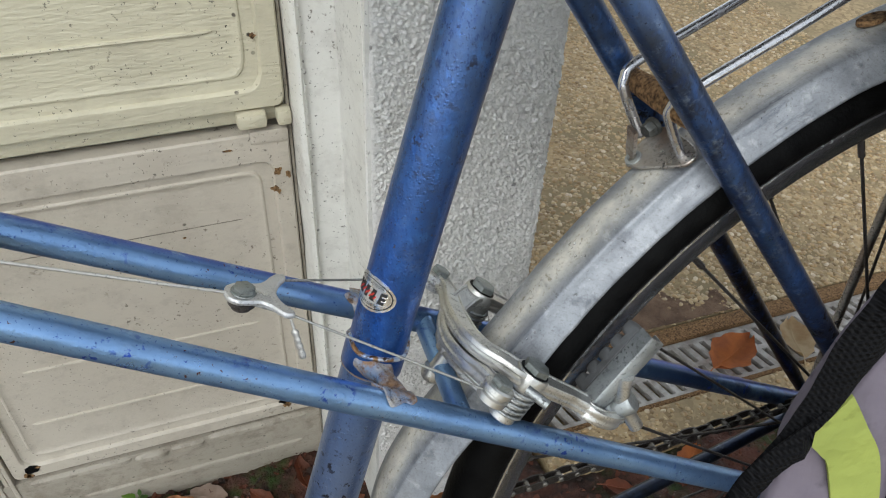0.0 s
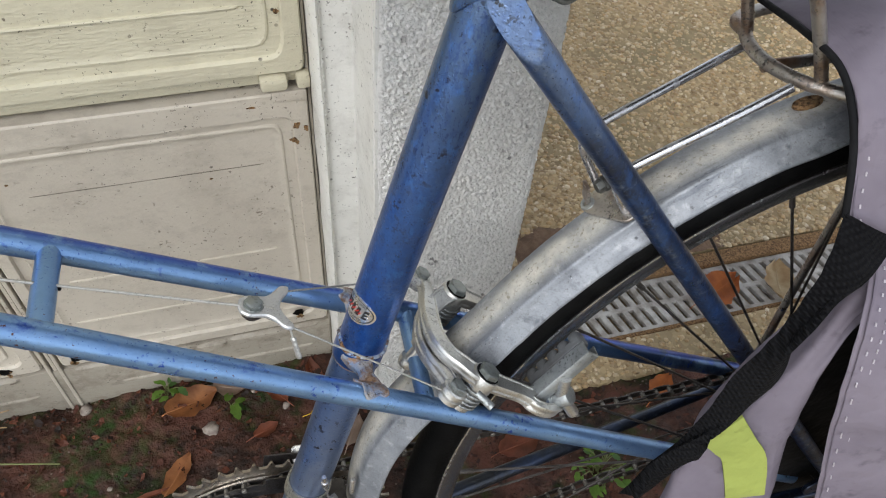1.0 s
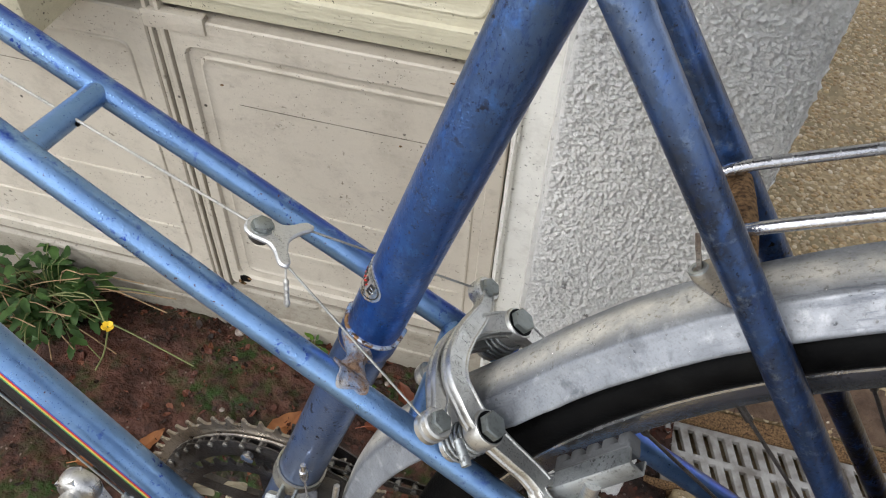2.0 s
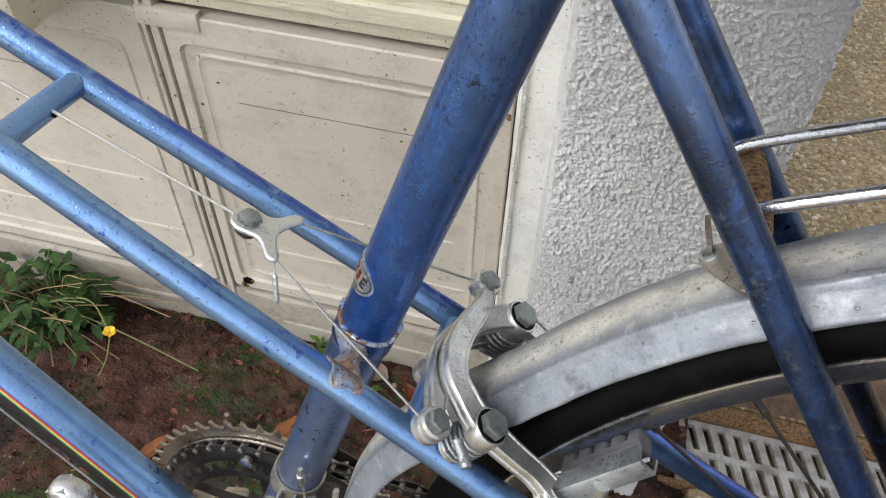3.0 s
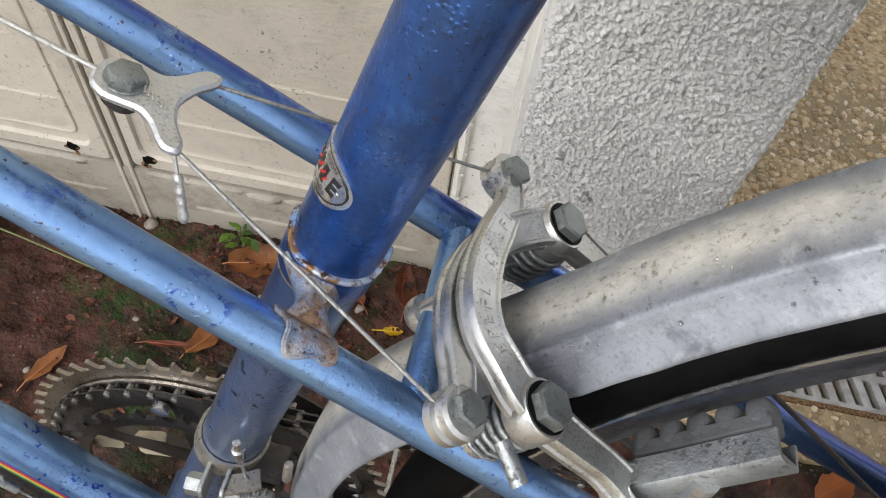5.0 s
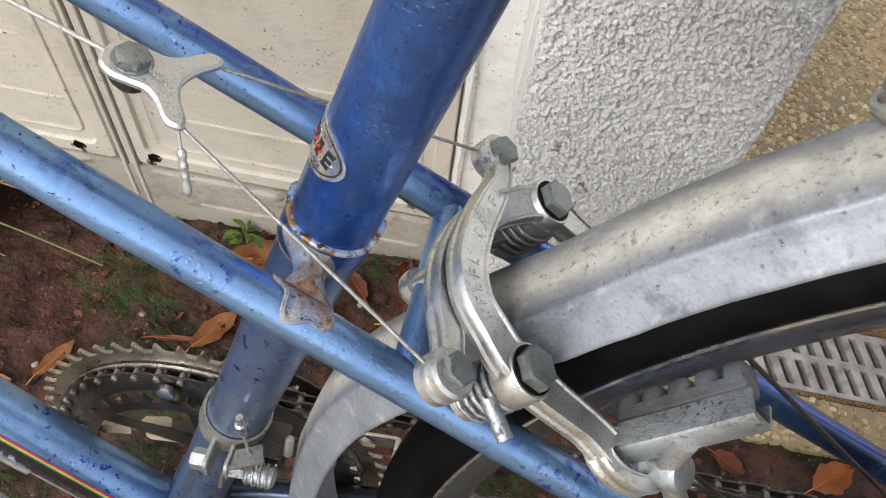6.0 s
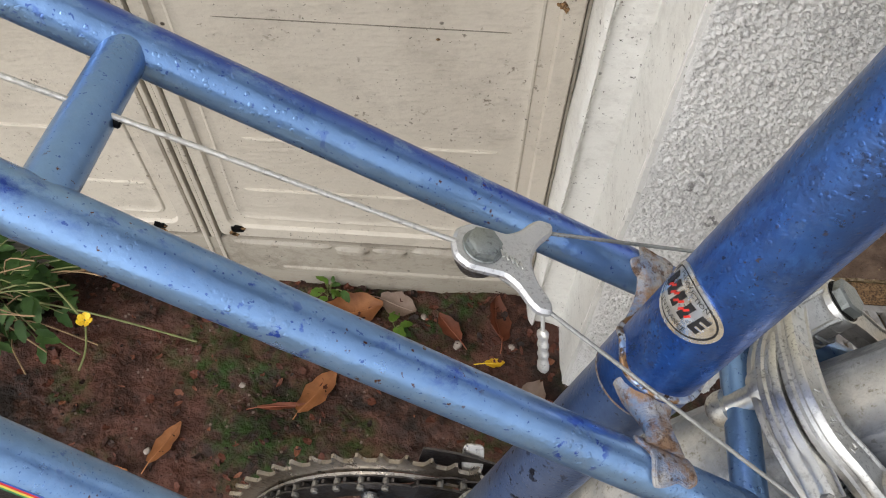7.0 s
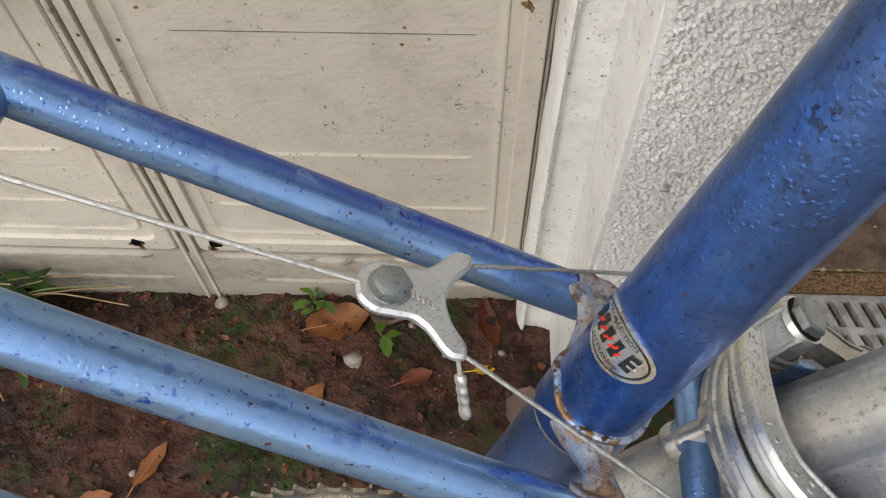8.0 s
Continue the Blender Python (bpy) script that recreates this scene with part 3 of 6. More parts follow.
panel("rail", -0.62, 0.083, 0.4905, 0.5035, DOOR_Y + 0.006, 0.02, CREAM, shelf)
panel("stop", -0.268, -0.205, 0.468, 0.4875, DOOR_Y - 0.003, 0.012, GREIGE, shelf)
panel("hinge_block", 0.041, 0.066, 0.492, 0.506, DOOR_Y - 0.009, 0.014, CREAM, shelf, bevel=0.004)
panel("hinge_block", 0.074, 0.087, 0.49, 0.505, DOOR_Y - 0.007, 0.014, CREAM, shelf, bevel=0.004)
panel("hinge_plate", 0.05, 0.083, 0.472, 0.4855, DOOR_Y - 0.002, 0.01, GREIGE, shelf)


def stain(x, z, w, h, parent):
    bm = bmesh.new()
    out = [(w * math.cos(a) * random.uniform(0.55, 1.2), h * math.sin(a) * random.uniform(0.5, 1.2)) for a in (2 * math.pi * k / 13 for k in range(13))]
    slab(bm, out, (x, DOOR_Y - 0.0006, z), (1, 0, 0), (0, 0, 1), 0.001)
    part("rust_stain", bm, RUST, parent, "brown rust blister")


def socket_hole(x, z, r, parent, mat=None):
    # hole isn't cut: a slightly raised black plate paints its dark inside
    bm = bmesh.new()
    ring = [(r * random.uniform(0.66, 0.95), 2 * math.pi * k / 15) for k in range(15)]
    rings(bm, [[(x + q * f * math.cos(a), DOOR_Y + d, z + 0.8 * q * f * math.sin(a)) for q, a in ring] for f, d in ((1.25, 0.0008), (1.15, -0.001), (0.95, -0.0011), (0.85, -0.0004), (0.1, -0.0003))])
    part("lock_hole", bm, BLACK, parent, "empty lock hole, its dark inside painted black")
    for k in range(4):
        stain(x + random.uniform(-1.1, 1.1) * r, z - random.uniform(-0.7, 1.6) * r, r * random.uniform(0.2, 0.5), r * random.uniform(0.2, 0.45), parent)


socket_hole(-0.2255, 0.109, 0.0075, low)
socket_hole(0.047, 0.119, 0.007, low)
socket_hole(-0.307, 0.107, 0.0075, side)


for x, z, w, h, o in ((0.07, 0.441, 0.004, 0.005, low), (0.079, 0.436, 0.0025, 0.004, low), (0.066, 0.4225, 0.004, 0.003, low), (0.069, 0.4185, 0.002, 0.003, low), (0.063, 0.572, 0.003, 0.0025, upper), (-0.02, 0.385, 0.0015, 0.0012, low), (-0.2, 0.415, 0.0018, 0.001, low), (0.03, 0.47, 0.004, 0.001, low)):
    stain(x, z, w, h, o)
bm = bmesh.new()
box(bm, (0.2, 0.085, 0.3), (-0.416, DOOR_Y - 0.0425, 0.642), bevel=0.008)
handle = part("meter_box", bm, CREAM)
tagged(handle, "cream plastic box fixed on the upper cabinet door", "meter box")

# post beside the doors: two painted boards set back in steps
post = new("door_post")
tagged(post, "white cracked painted post between doors and pillar", "post", kind="structure")


def board(name, corners, parent, mat, wob=0.0015):
    bm = bmesh.new()
    n = 150
    loops = []
    for k in range(n + 1):
        z = -0.03 + 2.4 * (k / n) ** 1.7
        loops.append([(x + wob * (noise.noise(Vector((x * 30, z * 16, i))) + 0.5 * noise.noise(Vector((x * 30, z * 110, i)))), y + wob * noise.noise(Vector((y * 30, z * 14, i + 7))), z) for i, (x, y) in enumerate(corners)])
    rings(bm, loops)
    return part(name, bm, mat, parent, sharp=50)


board("post_board", [(0.0875, 0.57), (0.0866, 0.552), (0.0882, 0.537), (0.0900, 0.5305), (0.0922, 0.5285), (0.0938, 0.5300), (0.0950, 0.5350), (0.105, 0.5345), (0.1232, 0.5315), (0.1232, 0.6), (0.0875, 0.6)], post, POST, 0.0012)
board("post_reveal", [(0.1224, 0.533), (0.1229, 0.505), (0.1236, 0.480), (0.1242, 0.468), (0.1258, 0.4622), (0.129, 0.462), (0.131, 0.47), (0.131, 0.6), (0.1224, 0.6)], post, POST, 0.0012)
# flakes of paint lifting along the edge of the post
random.seed(12)
bm = bmesh.new()
for k in range(150):
    z = random.uniform(0.05, 1.05)
    w, h = random.uniform(0.0006, 0.0017), random.uniform(0.0008, 0.003)
    flake = [(w * math.cos(a) * random.uniform(0.6, 1.2), h * math.sin(a) * random.uniform(0.6, 1.2)) for a in (2 * math.pi * i / 7 for i in range(7))]
    slab(bm, flake, (0.0941 + random.uniform(-0.0008, 0.0009), 0.5297 + random.uniform(-0.0006, 0.0012), z), (1, random.uniform(0.1, 0.9), 0), (0, random.uniform(-0.2, 0.2), 1), 0.0008)
part("flaking_paint", bm, POST, post)
# dark gap beside the doors
panel("gap_fill", 0.0835, 0.0875, -0.02, 1.2, DOOR_Y + 0.004, 0.01, GRIMY, post)


def pillar():
    bm = bmesh.new()
    step = 0.0009
    nx, z0, z1 = 178, -0.03, 1.05
    nz = round((z1 - z0) / step)
    x0, x1, yf, ye = 0.1245, 0.284, 0.461, 0.56
    prof = []
    for i in range(nx + 1):
        prof.append((x0 + (x1 - x0) * i / nx, yf, 0))
    for i in range(1, 39):
        prof.append((x1, yf + (ye + 0.25 - yf) * i / 38, 1))
    cols = []
    for x, y, s in prof:
        col = []
        for k in range(nz + 1):
            z = z0 + (z1 - z0) * k / nz
            q = Vector((x * 1.0, y, z))
            g = noise.noise(Vector((q.x * 0.85, q.y, q.z * 1.15)) * 430) + 0.75 * noise.noise(Vector((q.x + 3, q.y, q.z * 1.1)) * 730) + 0.5 * noise.noise(Vector((q.x * 0.8 + 5, q.y, q.z)) * 190)
            smooth = min(1.0, max(0.08, (x - x0 - 0.004 - 0.004 * noise.noise(Vector((7, 0, z * 60)))) / 0.008)) if s == 0 else 1.0
            d = smooth * (0.0021 * g + 0.0011 * max(0.0, g) ** 2) + 0.0018 * noise.noise(q * 14)
            edge = 0.004 * max(0, 1 - abs(x - x0) / 0.006) if s == 0 else 0
            cx = 0.0045 * math.exp(-((x1 - x) / 0.006)) if s == 0 else 0.0045 * math.exp(-((y - yf) / 0.006))
            if s == 0:
                col.append(bm.verts.new((x - cx * 0.6, y - d + edge + cx * 0.6, z)))
            else:
                col.append(bm.verts.new((x + d - cx, y, z)))
        cols.append(col)
    for a, b in zip(cols, cols[1:]):
        for k in range(nz):
            bm.faces.new((a[k], b[k], b[k + 1], a[k + 1]))
    return tagged(part("wall_pillar", bm, PLASTER, sharp=180), "white rough-cast rendered pillar at the end of the wall", "pillar", kind="structure")


pillar()
bm = bmesh.new()
box(bm, (0.14, 0.6, 1.75), (0.2085, 0.775, 1.925))
tagged(part("wall_upper", bm, PLASTER), "white rendered upper part of the pillar", "wall", kind="structure")

# ---- drain ----
drain = new("drain_channel")
drain.location = (0, 0, 0)
tagged(drain, "grey slotted drain grate in a rusty brown frame", "drain grate")


def grate():
    bm = bmesh.new()
    x0, pitch, n = 0.33, 0.0185, 66
    z0, z1 = -0.010, -0.002
    # slanted slots between cross ribs
    def bar(x, y, w, l, sk):
        o = [(x - w / 2 - sk * l / 2, y - l / 2), (x + w / 2 - sk * l / 2, y - l / 2), (x + w / 2 + sk * l / 2, y + l / 2), (x - w / 2 + sk * l / 2, y + l / 2)]
        rings(bm, [[(*p, z0) for p in o], [(*p, z1 - 0.001) for p in o], [(p[0] * 0.92 + x * 0.08, p[1], z1) for p in o]])
    for y in (0.501, 0.541, 0.581):
        box(bm, (pitch * n, 0.009, z1 - z0), (x0 + pitch * n / 2, y, (z0 + z1) / 2), bevel=0.001, seg=1)
    for i in range(n):
        for y, off in ((0.521, 0.0), (0.561, 0.5)):
            bar(x0 + pitch * (i + off), y, pitch * 0.55, 0.033, -0.3)
    part("grate", bm, GRATE, drain)


grate()
for y, z, w in ((0.4955, 0.0, 0.007), (0.598, 0.006, 0.024)):
    bm = bmesh.new()
    box(bm, (1.6, w, 0.03), (1.11, y, z - 0.015), bevel=0.002)
    part("frame_bar", bm, RUST, drain, "rusty brown steel edge")
bm = bmesh.new()
box(bm, (1.6, 0.09, 0.01), (1.11, 0.541, -0.075))
part("channel_floor", bm, SOIL, drain)


# ---- bicycle: built upright along x, then leant against the wall ----
bike = new("bicycle")
bike.matrix_world = pose(0.0689, 0.1466, 0, -8.86, 0, -1.16)
tagged(bike, "worn blue mixte bicycle with aluminium mudguard leaning towards the wall", "bicycle")
HUB = Vector((0.37, 0, 0.352))
BB = Vector((-0.091, 0, 0.2825))


def seat_axis(z):
    return Vector((-0.0055 + (z - 0.566) * 0.31, 0, z))


SEAT_DIR = (seat_axis(1) - seat_axis(0)).normalized()


def lateral(x, side):
    """Centre of a lateral tube: side -1 near the path, 1 near the wall."""
    if side < 0:
        return Vector((x, -0.0337 - 0.02 * x, 0.5612 - 0.608 * x))
    return Vector((x, 0.035 + 0.038 * x, 0.5705 - 0.552 * x))


def stay(x, side):
    return Vector((x, side * (0.0165 + 0.128 * x) + 0.005, 0.8785 - 1.39 * x))


bm = bmesh.new()
tube(bm, [seat_axis(z) for z in (0.563, 0.63, 0.7, 0.79)], 0.0143, 40)
seat_tube = part("seat_tube", bm, DEEP_BLUE, bike)
bm = bmesh.new()
tube(bm, [seat_axis(z) for z in (0.27, 0.4, 0.5, 0.5632)], 0.0141, 40)
part("lower_seat_tube", bm, SLEEVE_BLUE, bike, "pale scuffed lower end of the seat tube")
for s in (-1, 1):
    bm = bmesh.new()
    tube(bm, [lateral(x, s) for x in (-0.62, -0.3, 0.0, 0.2, 0.35)], 0.0073, 24)
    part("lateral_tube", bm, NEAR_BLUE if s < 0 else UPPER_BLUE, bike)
bm = bmesh.new()
dd = Vector((-0.676, 0, 0.737))
DT = Vector((-0.091, 0, 0.2757))
tube(bm, [DT + dd * k for k in (0.0, 0.3, 0.72)], 0.0151, 36)
down_tube = part("down_tube", bm, BLUE, bike)
bm = bmesh.new()
tube(bm, [lateral(-0.156, -1), lateral(-0.156, 1)], 0.0062, 20)
part("cross_tube", bm, BLUE, bike)
bm = bmesh.new()
tube(bm, [lateral(0.030, -1) + Vector((0, 0, 0.001)), lateral(0.0315, 1) + Vector((0, 0, 0.001))], 0.0057, 24)
part("brake_bridge", bm, BLUE, bike, "blue bridge tube with rust spots")
for s in (-1, 1):
    # the upper end is cut at a slant and closed by a flat leaf-shaped plate
    bm = bmesh.new()
    upward = (stay(0.05, s) - stay(0.1, s)).normalized()
    outward = Vector((-0.35, s, 0))
    outward = (outward - upward * outward.dot(upward)).normalized()
    cut = (outward * math.cos(radians(21)) + upward * math.sin(radians(21))).normalized()
    tip = stay(0.0572, s) - outward * 0.0064
    tube(bm, [stay(0.0545 + 0.0295 * k / 36, s) for k in range(37)], [0.0079 * min(1.0, math.sqrt((k + 0.4) / 10)) for k in range(37)], 40, up=(0, 1, 0))
    for v in bm.verts:
        v.co -= cut * max(0.0, (v.co - tip).dot(cut))
    part("stay_cap", bm, CAP_BLUE, bike, "slant-cut leaf-shaped stay end, sky light painted in as pale blue", sharp=28)
    bm = bmesh.new()
    tube(bm, [stay(x, s) for x in (0.0838, 0.1, 0.2, 0.34, 0.368)], [0.0078, 0.0076, 0.007, 0.0058, 0.0045], 28)
    part("seat_stay", bm, STAY_BLUE if s < 0 else FAR_STAY, bike, "worn dark blue stay with scuffed paint")
    bm = bmesh.new()
    tube(bm, [BB + Vector((0.02, s * 0.024, 0)), BB + Vector((0.15, s * 0.034, 0.02)), HUB + Vector((-0.01, s * 0.06, 0))], [0.0095, 0.0085, 0.006], 20, flat=0.8)
    part("chain_stay", bm, GRIMY_STAY, bike)
    # dropout
    bm = bmesh.new()
    slab(bm, rounded([(-0.03, 0.012), (0.0, 0.03), (0.016, 0.02), (0.014, -0.016), (-0.01, -0.018)], 0.3), HUB + Vector((0, s * 0.061, 0)), (1, 0, 0), (0, 0, 1), 0.004, 0.0008)
    part("dropout", bm, GRIMY_STAY, bike)
bm = bmesh.new()
disc(bm, BB + Vector((0, -0.034, 0)), (0, 1, 0), ((0, 0.015), (0.0, 0.0185), (0.068, 0.0185), (0.068, 0.015)), 28)
part("bottom_bracket_shell", bm, BLUE, bike)

# seat cluster: lug, stay caps, clamp bolt
bm = bmesh.new()
loops = []
for f, dr in ((0.0, -0.0002), (0.004, 0.0013), (0.05, 0.0018), (0.4, 0.002), (0.95, 0.002), (1.0, 0.0012), (1.0, -0.001)):
    ring = []
    for k in range(48):
        a = 2 * math.pi * k / 48
        low = 0.790 - 0.0135 * max(0.0, math.cos(a)) ** 4
        ring.append(seat_axis(low + (0.824 - low) * f) + (SEAT_DIR.cross(Vector((0, 1, 0))) * math.cos(a) + Vector((0, 1, 0)) * math.sin(a)) * (0.0143 + dr))
    loops.append(ring)
rings(bm, loops, caps=False)
part("seat_lug", bm, DEEP_BLUE, bike)
bm = bmesh.new()
tube(bm, [seat_axis(z) for z in (0.81, 0.9)], 0.0128, 24)
part("seat_post", bm, STEEL, bike, "steel seat post")
ear = Vector((0.0915, 0.001, 0.7945))
bm = bmesh.new()
tube(bm, [ear + Vector((0, y, 0)) for y in (-0.013, -0.012, 0.012, 0.013)], [0.0075, 0.0085, 0.0085, 0.0075], 24)
part("clamp_ear", bm, GRIMY_STAY, bike)
bm = bmesh.new()
box(bm, (0.026, 0.02, 0.016), (0.078, 0.001, 0.796), bevel=0.004)
part("clamp_web", bm, DEEP_BLUE, bike)
bm = bmesh.new()
disc(bm, ear + Vector((0, -0.013, 0)), (0, -1, 0), ((0, 0.0074), (0.004, 0.0073), (0.0052, 0.0062), (0.0053, 0.005), (0.0045, 0.0046), (0.0045, 0)), 26)
part("clamp_bolt", bm, DARK_BOLT, bike, "grey round clamp bolt")
bm = bmesh.new()
slab(bm, rounded([(-0.008, -0.008), (0.017, -0.0115), (0.0215, -0.0085), (0.0195, -0.004), (0.012, 0.012), (-0.008, 0.014)], 0.12), ear + Vector((0.007, 0.014, -0.0055)), (1, 0, 0), (0, 0, 1), 0.003, 0.0006)
part("clamp_plate", bm, BAND_GREY, bike, "grey steel clamp plate")

# lugs where the lateral tubes pass the seat tube
WELD = bpy.data.materials.new("worn_brazed_lug")
WELD.use_nodes = True
wt, wb = WELD.node_tree, WELD.node_tree.nodes["Principled BSDF"]
wc = blend(wt, noise_fac(wt, 70, 0.4, 0.62, 6, rough=0.65), (0.36, 0.35, 0.34), (0.12, 0.2, 0.36))
wc = blend(wt, times(wt, noise_fac(wt, 130, 0.46, 0.6, 8, rough=0.7), 0.9), wc, (0.27, 0.15, 0.07))
wc = blend(wt, times(wt, noise_fac(wt, 240, 0.52, 0.6, 8, rough=0.75), 0.9), wc, (0.1, 0.05, 0.026))
wc = blend(wt, noise_fac(wt, 300, 0.6, 0.67, 6, rough=0.7), wc, (0.045, 0.025, 0.015))
colour(wt, wb, wc)
wb.inputs["Roughness"].default_value, wb.inputs["Metallic"].default_value = 0.5, 0.25
bump(wt, wb, noise_fac(wt, 260, 0.3, 0.7, 7, rough=0.65), 0.6, 0.0012)
EDGE = bpy.data.materials.new("bare_lug_edge")
EDGE.use_nodes = True
et, eb = EDGE.node_tree, EDGE.node_tree.nodes["Principled BSDF"]
ec = blend(et, noise_fac(et, 130, 0.42, 0.6, 6), (0.46, 0.5, 0.56), (0.2, 0.3, 0.5))
ec = blend(et, noise_fac(et, 170, 0.48, 0.58, 6), ec, (0.2, 0.11, 0.05))
ec = blend(et, noise_fac(et, 420, 0.55, 0.62, 6), ec, (0.05, 0.03, 0.02))
colour(et, eb, ec)
eb.inputs["Roughness"].default_value, eb.inputs["Metallic"].default_value = 0.42, 0.6


def lug_top(a):
    """Height of the upper lug edge round the tube: peaks in front and behind."""
    d = math.degrees(a) % 360
    d = d - 360 if d > 180 else d
    return 0.5752 + 0.0011 * math.cos(2 * radians(d + 81)) + 0.005 * math.exp(-(d / 24) ** 2) + 0.006 * math.exp(-((abs(d) - 180) / 18) ** 2)


def sleeve(name, steps, mat, label=""):
    """A thin band round the seat tube; steps of (share of the way down, offset, proud)."""
    bm = bmesh.new()
    loops = []
    for f, off, dr in steps:
        ring = []
        for k in range(60):
            a = 2 * math.pi * k / 60
            z = lug_top(a) * (1 - f) + 0.5635 * f + off
            ring.append(seat_axis(z) + (SEAT_DIR.cross(Vector((0, 1, 0))) * math.cos(a) + Vector((0, 1, 0)) * math.sin(a)) * (0.0143 + dr))
        loops.append(ring)
    rings(bm, loops, caps=False)
    return part(name, bm, mat, bike, label, sharp=60)


sleeve("lug_edge", ((0, 0.0011, -0.0001), (0, 0.0009, 0.0011), (0, 0.0002, 0.0017), (0, -0.0006, 0.0015), (0, -0.001, 0.0009)), EDGE, "bare worn lug edge")
sleeve("lug_sleeve", ((0, -0.0006, 0.0010), (0.5, 0, 0.0011), (0.95, 0, 0.001), (1.0, 0, 0.0007), (1.0, -0.0005, -0.0001)), DEEP_BLUE)
sleeve("lug_edge", ((1, 0.0006, 0.0002), (1, 0.0004, 0.0009), (1, -0.0003, 0.001), (1, -0.0009, 0.0004), (1, -0.001, -0.0003)), WELD, "rusty lower lug edge")
for s in (-1, 1):
    x0 = seat_axis(0.567)
    # brazed bracket: a neck that ends in a fishtail saddle over the lateral tube
    along = (lateral(0.1, s) - lateral(0.0, s)).normalized()
    a = x0 + Vector((-0.002, s * 0.009, 0.002))
    e = lateral(-0.006, s)
    up_ = Vector((0, s, 0)).cross(along).normalized()
    if up_.z < 0:
        up_ = -up_
    out_ = along.cross(up_).normalized()
    if out_.y * s < 0:
        out_ = -out_
    bm = bmesh.new()
    steps = ((0.0, 0.0112, 0.0085, 0.001), (0.16, 0.009, 0.0066, 0.0015), (0.34, 0.0064, 0.0046, 0.0024), (0.5, 0.0052, 0.0038, 0.0038), (0.62, 0.0056, 0.0032, 0.0052), (0.72, 0.0068, 0.0028, 0.0062), (0.82, 0.008, 0.002, 0.0066))
    loops = []
    for q, la, th, lift in steps:
        c = a.lerp(e, q) + up_ * lift
        la *= 1 if s < 0 else 0.8
        l = []
        for k in range(28):
            b = 2 * math.pi * k / 28
            l.append(c + along * la * math.cos(b) + up_ * th * math.sin(b) * (1 - 0.28 * math.cos(b) ** 4 + 0.22 * math.exp(-((math.degrees(b) - 62) / 16) ** 2) + 0.22 * math.exp(-((math.degrees(b) - 128) / 16) ** 2)))
        loops.append(l)
    rings(bm, loops)
    # saddle outline: along the tube, round it
    tail = rounded([(-0.0135, -0.0015), (-0.0075, 0.0014), (-0.0068, 0.0072), (-0.0042, 0.0106), (-0.0005, 0.0092), (0.0032, 0.0066), (0.0078, 0.0074), (0.0108, 0.0052), (0.0092, 0.0), (0.0085, -0.006), (0.0, -0.0085), (-0.009, -0.006)], 0.33, 3)
    def saddle_ring(k, proud):
        out = []
        k = k * (0.92 if s < 0 else 0.74)
        for u_, v_ in tail:
            f_ = (v_ - 0.003) * k / 0.0073
            out.append(e + along * (u_ * k) + (up_ * math.cos(f_) + out_ * math.sin(f_)) * (0.0073 + proud))
        return out
    rings(bm, [saddle_ring(1.0, -0.0003), saddle_ring(1.03, 0.0006), saddle_ring(1.0, 0.0013), saddle_ring(0.9, 0.0015), saddle_ring(0.8, 0.0011), saddle_ring(0.5, 0.0013), saddle_ring(0.25, 0.0014), saddle_ring(0.02, 0.0014)])
    part("lug_bracket", bm, WELD, bike, "fishtail lug bracket with rust and worn paint")
    # bare rounded hem of the saddle
    bm = bmesh.new()
    hem = [p for i, p in enumerate(saddle_ring(1.0, 0.0009)) if tail[i][1] > -0.003]
    tube(bm, hem, 0.00055, 8)
    part("bracket_hem", bm, WELD, bike)

# badge on the seat tube
BADGE = metal("badge_foil", (0.75, 0.75, 0.74), 0.25, (0.55, 0.55, 0.53), 0.4, 0.05)
INK = plain("badge_black_ink", (0.012, 0.012, 0.013), 0.4)
RED = plain("badge_red_ink", (0.6, 0.03, 0.02), 0.4, (0.5, 0.03, 0.02))
BX = Vector((0, 1, 0))
BV = SEAT_DIR.cross(BX)


def on_tube(a, z, lift):
    return seat_axis(z) + (BV * math.cos(a) + BX * math.sin(a)) * (0.0143 + lift)


def tube_patch(name, outline, a0, z0, lift, mat, parent, label="", thick=0.0003):
    """A thin curved plate on the seat tube; outline in metres round and along it."""
    bm = bmesh.new()
    cx = sum(p[0] for p in outline) / len(outline)
    cy = sum(p[1] for p in outline) / len(outline)
    def lay(k, l):
        return [on_tube(a0 - (cx + (x - cx) * k) / 0.0143, z0 + (cy + (y - cy) * k) * 0.955, l) for x, y in outline]
    loops = [lay(1, lift - thick), lay(1, lift), lay(0.66, lift), lay(0.33, lift), lay(0.02, lift)]
    rings(bm, loops)
    return part(name, bm, mat, parent, label)


BA, BZ = math.radians(-24), 0.607
oval = [(0.0135 * math.cos(a), 0.0088 * math.sin(a)) for a in (2 * math.pi * k / 40 for k in range(40))]
tube_patch("badge", oval, BA, BZ, 0.0006, BADGE, seat_tube, "oval silver badge with black lettering", 0.0007)
ring_o = [(0.0122 * math.cos(a), 0.0075 * math.sin(a)) for a in (2 * math.pi * k / 40 for k in range(40))]
bm = bmesh.new()
rings(bm, [[on_tube(BA - x * q / 0.0143, BZ + y * q * 0.955, 0.0007) for x, y in ring_o] for q in (1, 0.955)], caps=False)
part("badge_ring", bm, INK, seat_tube)
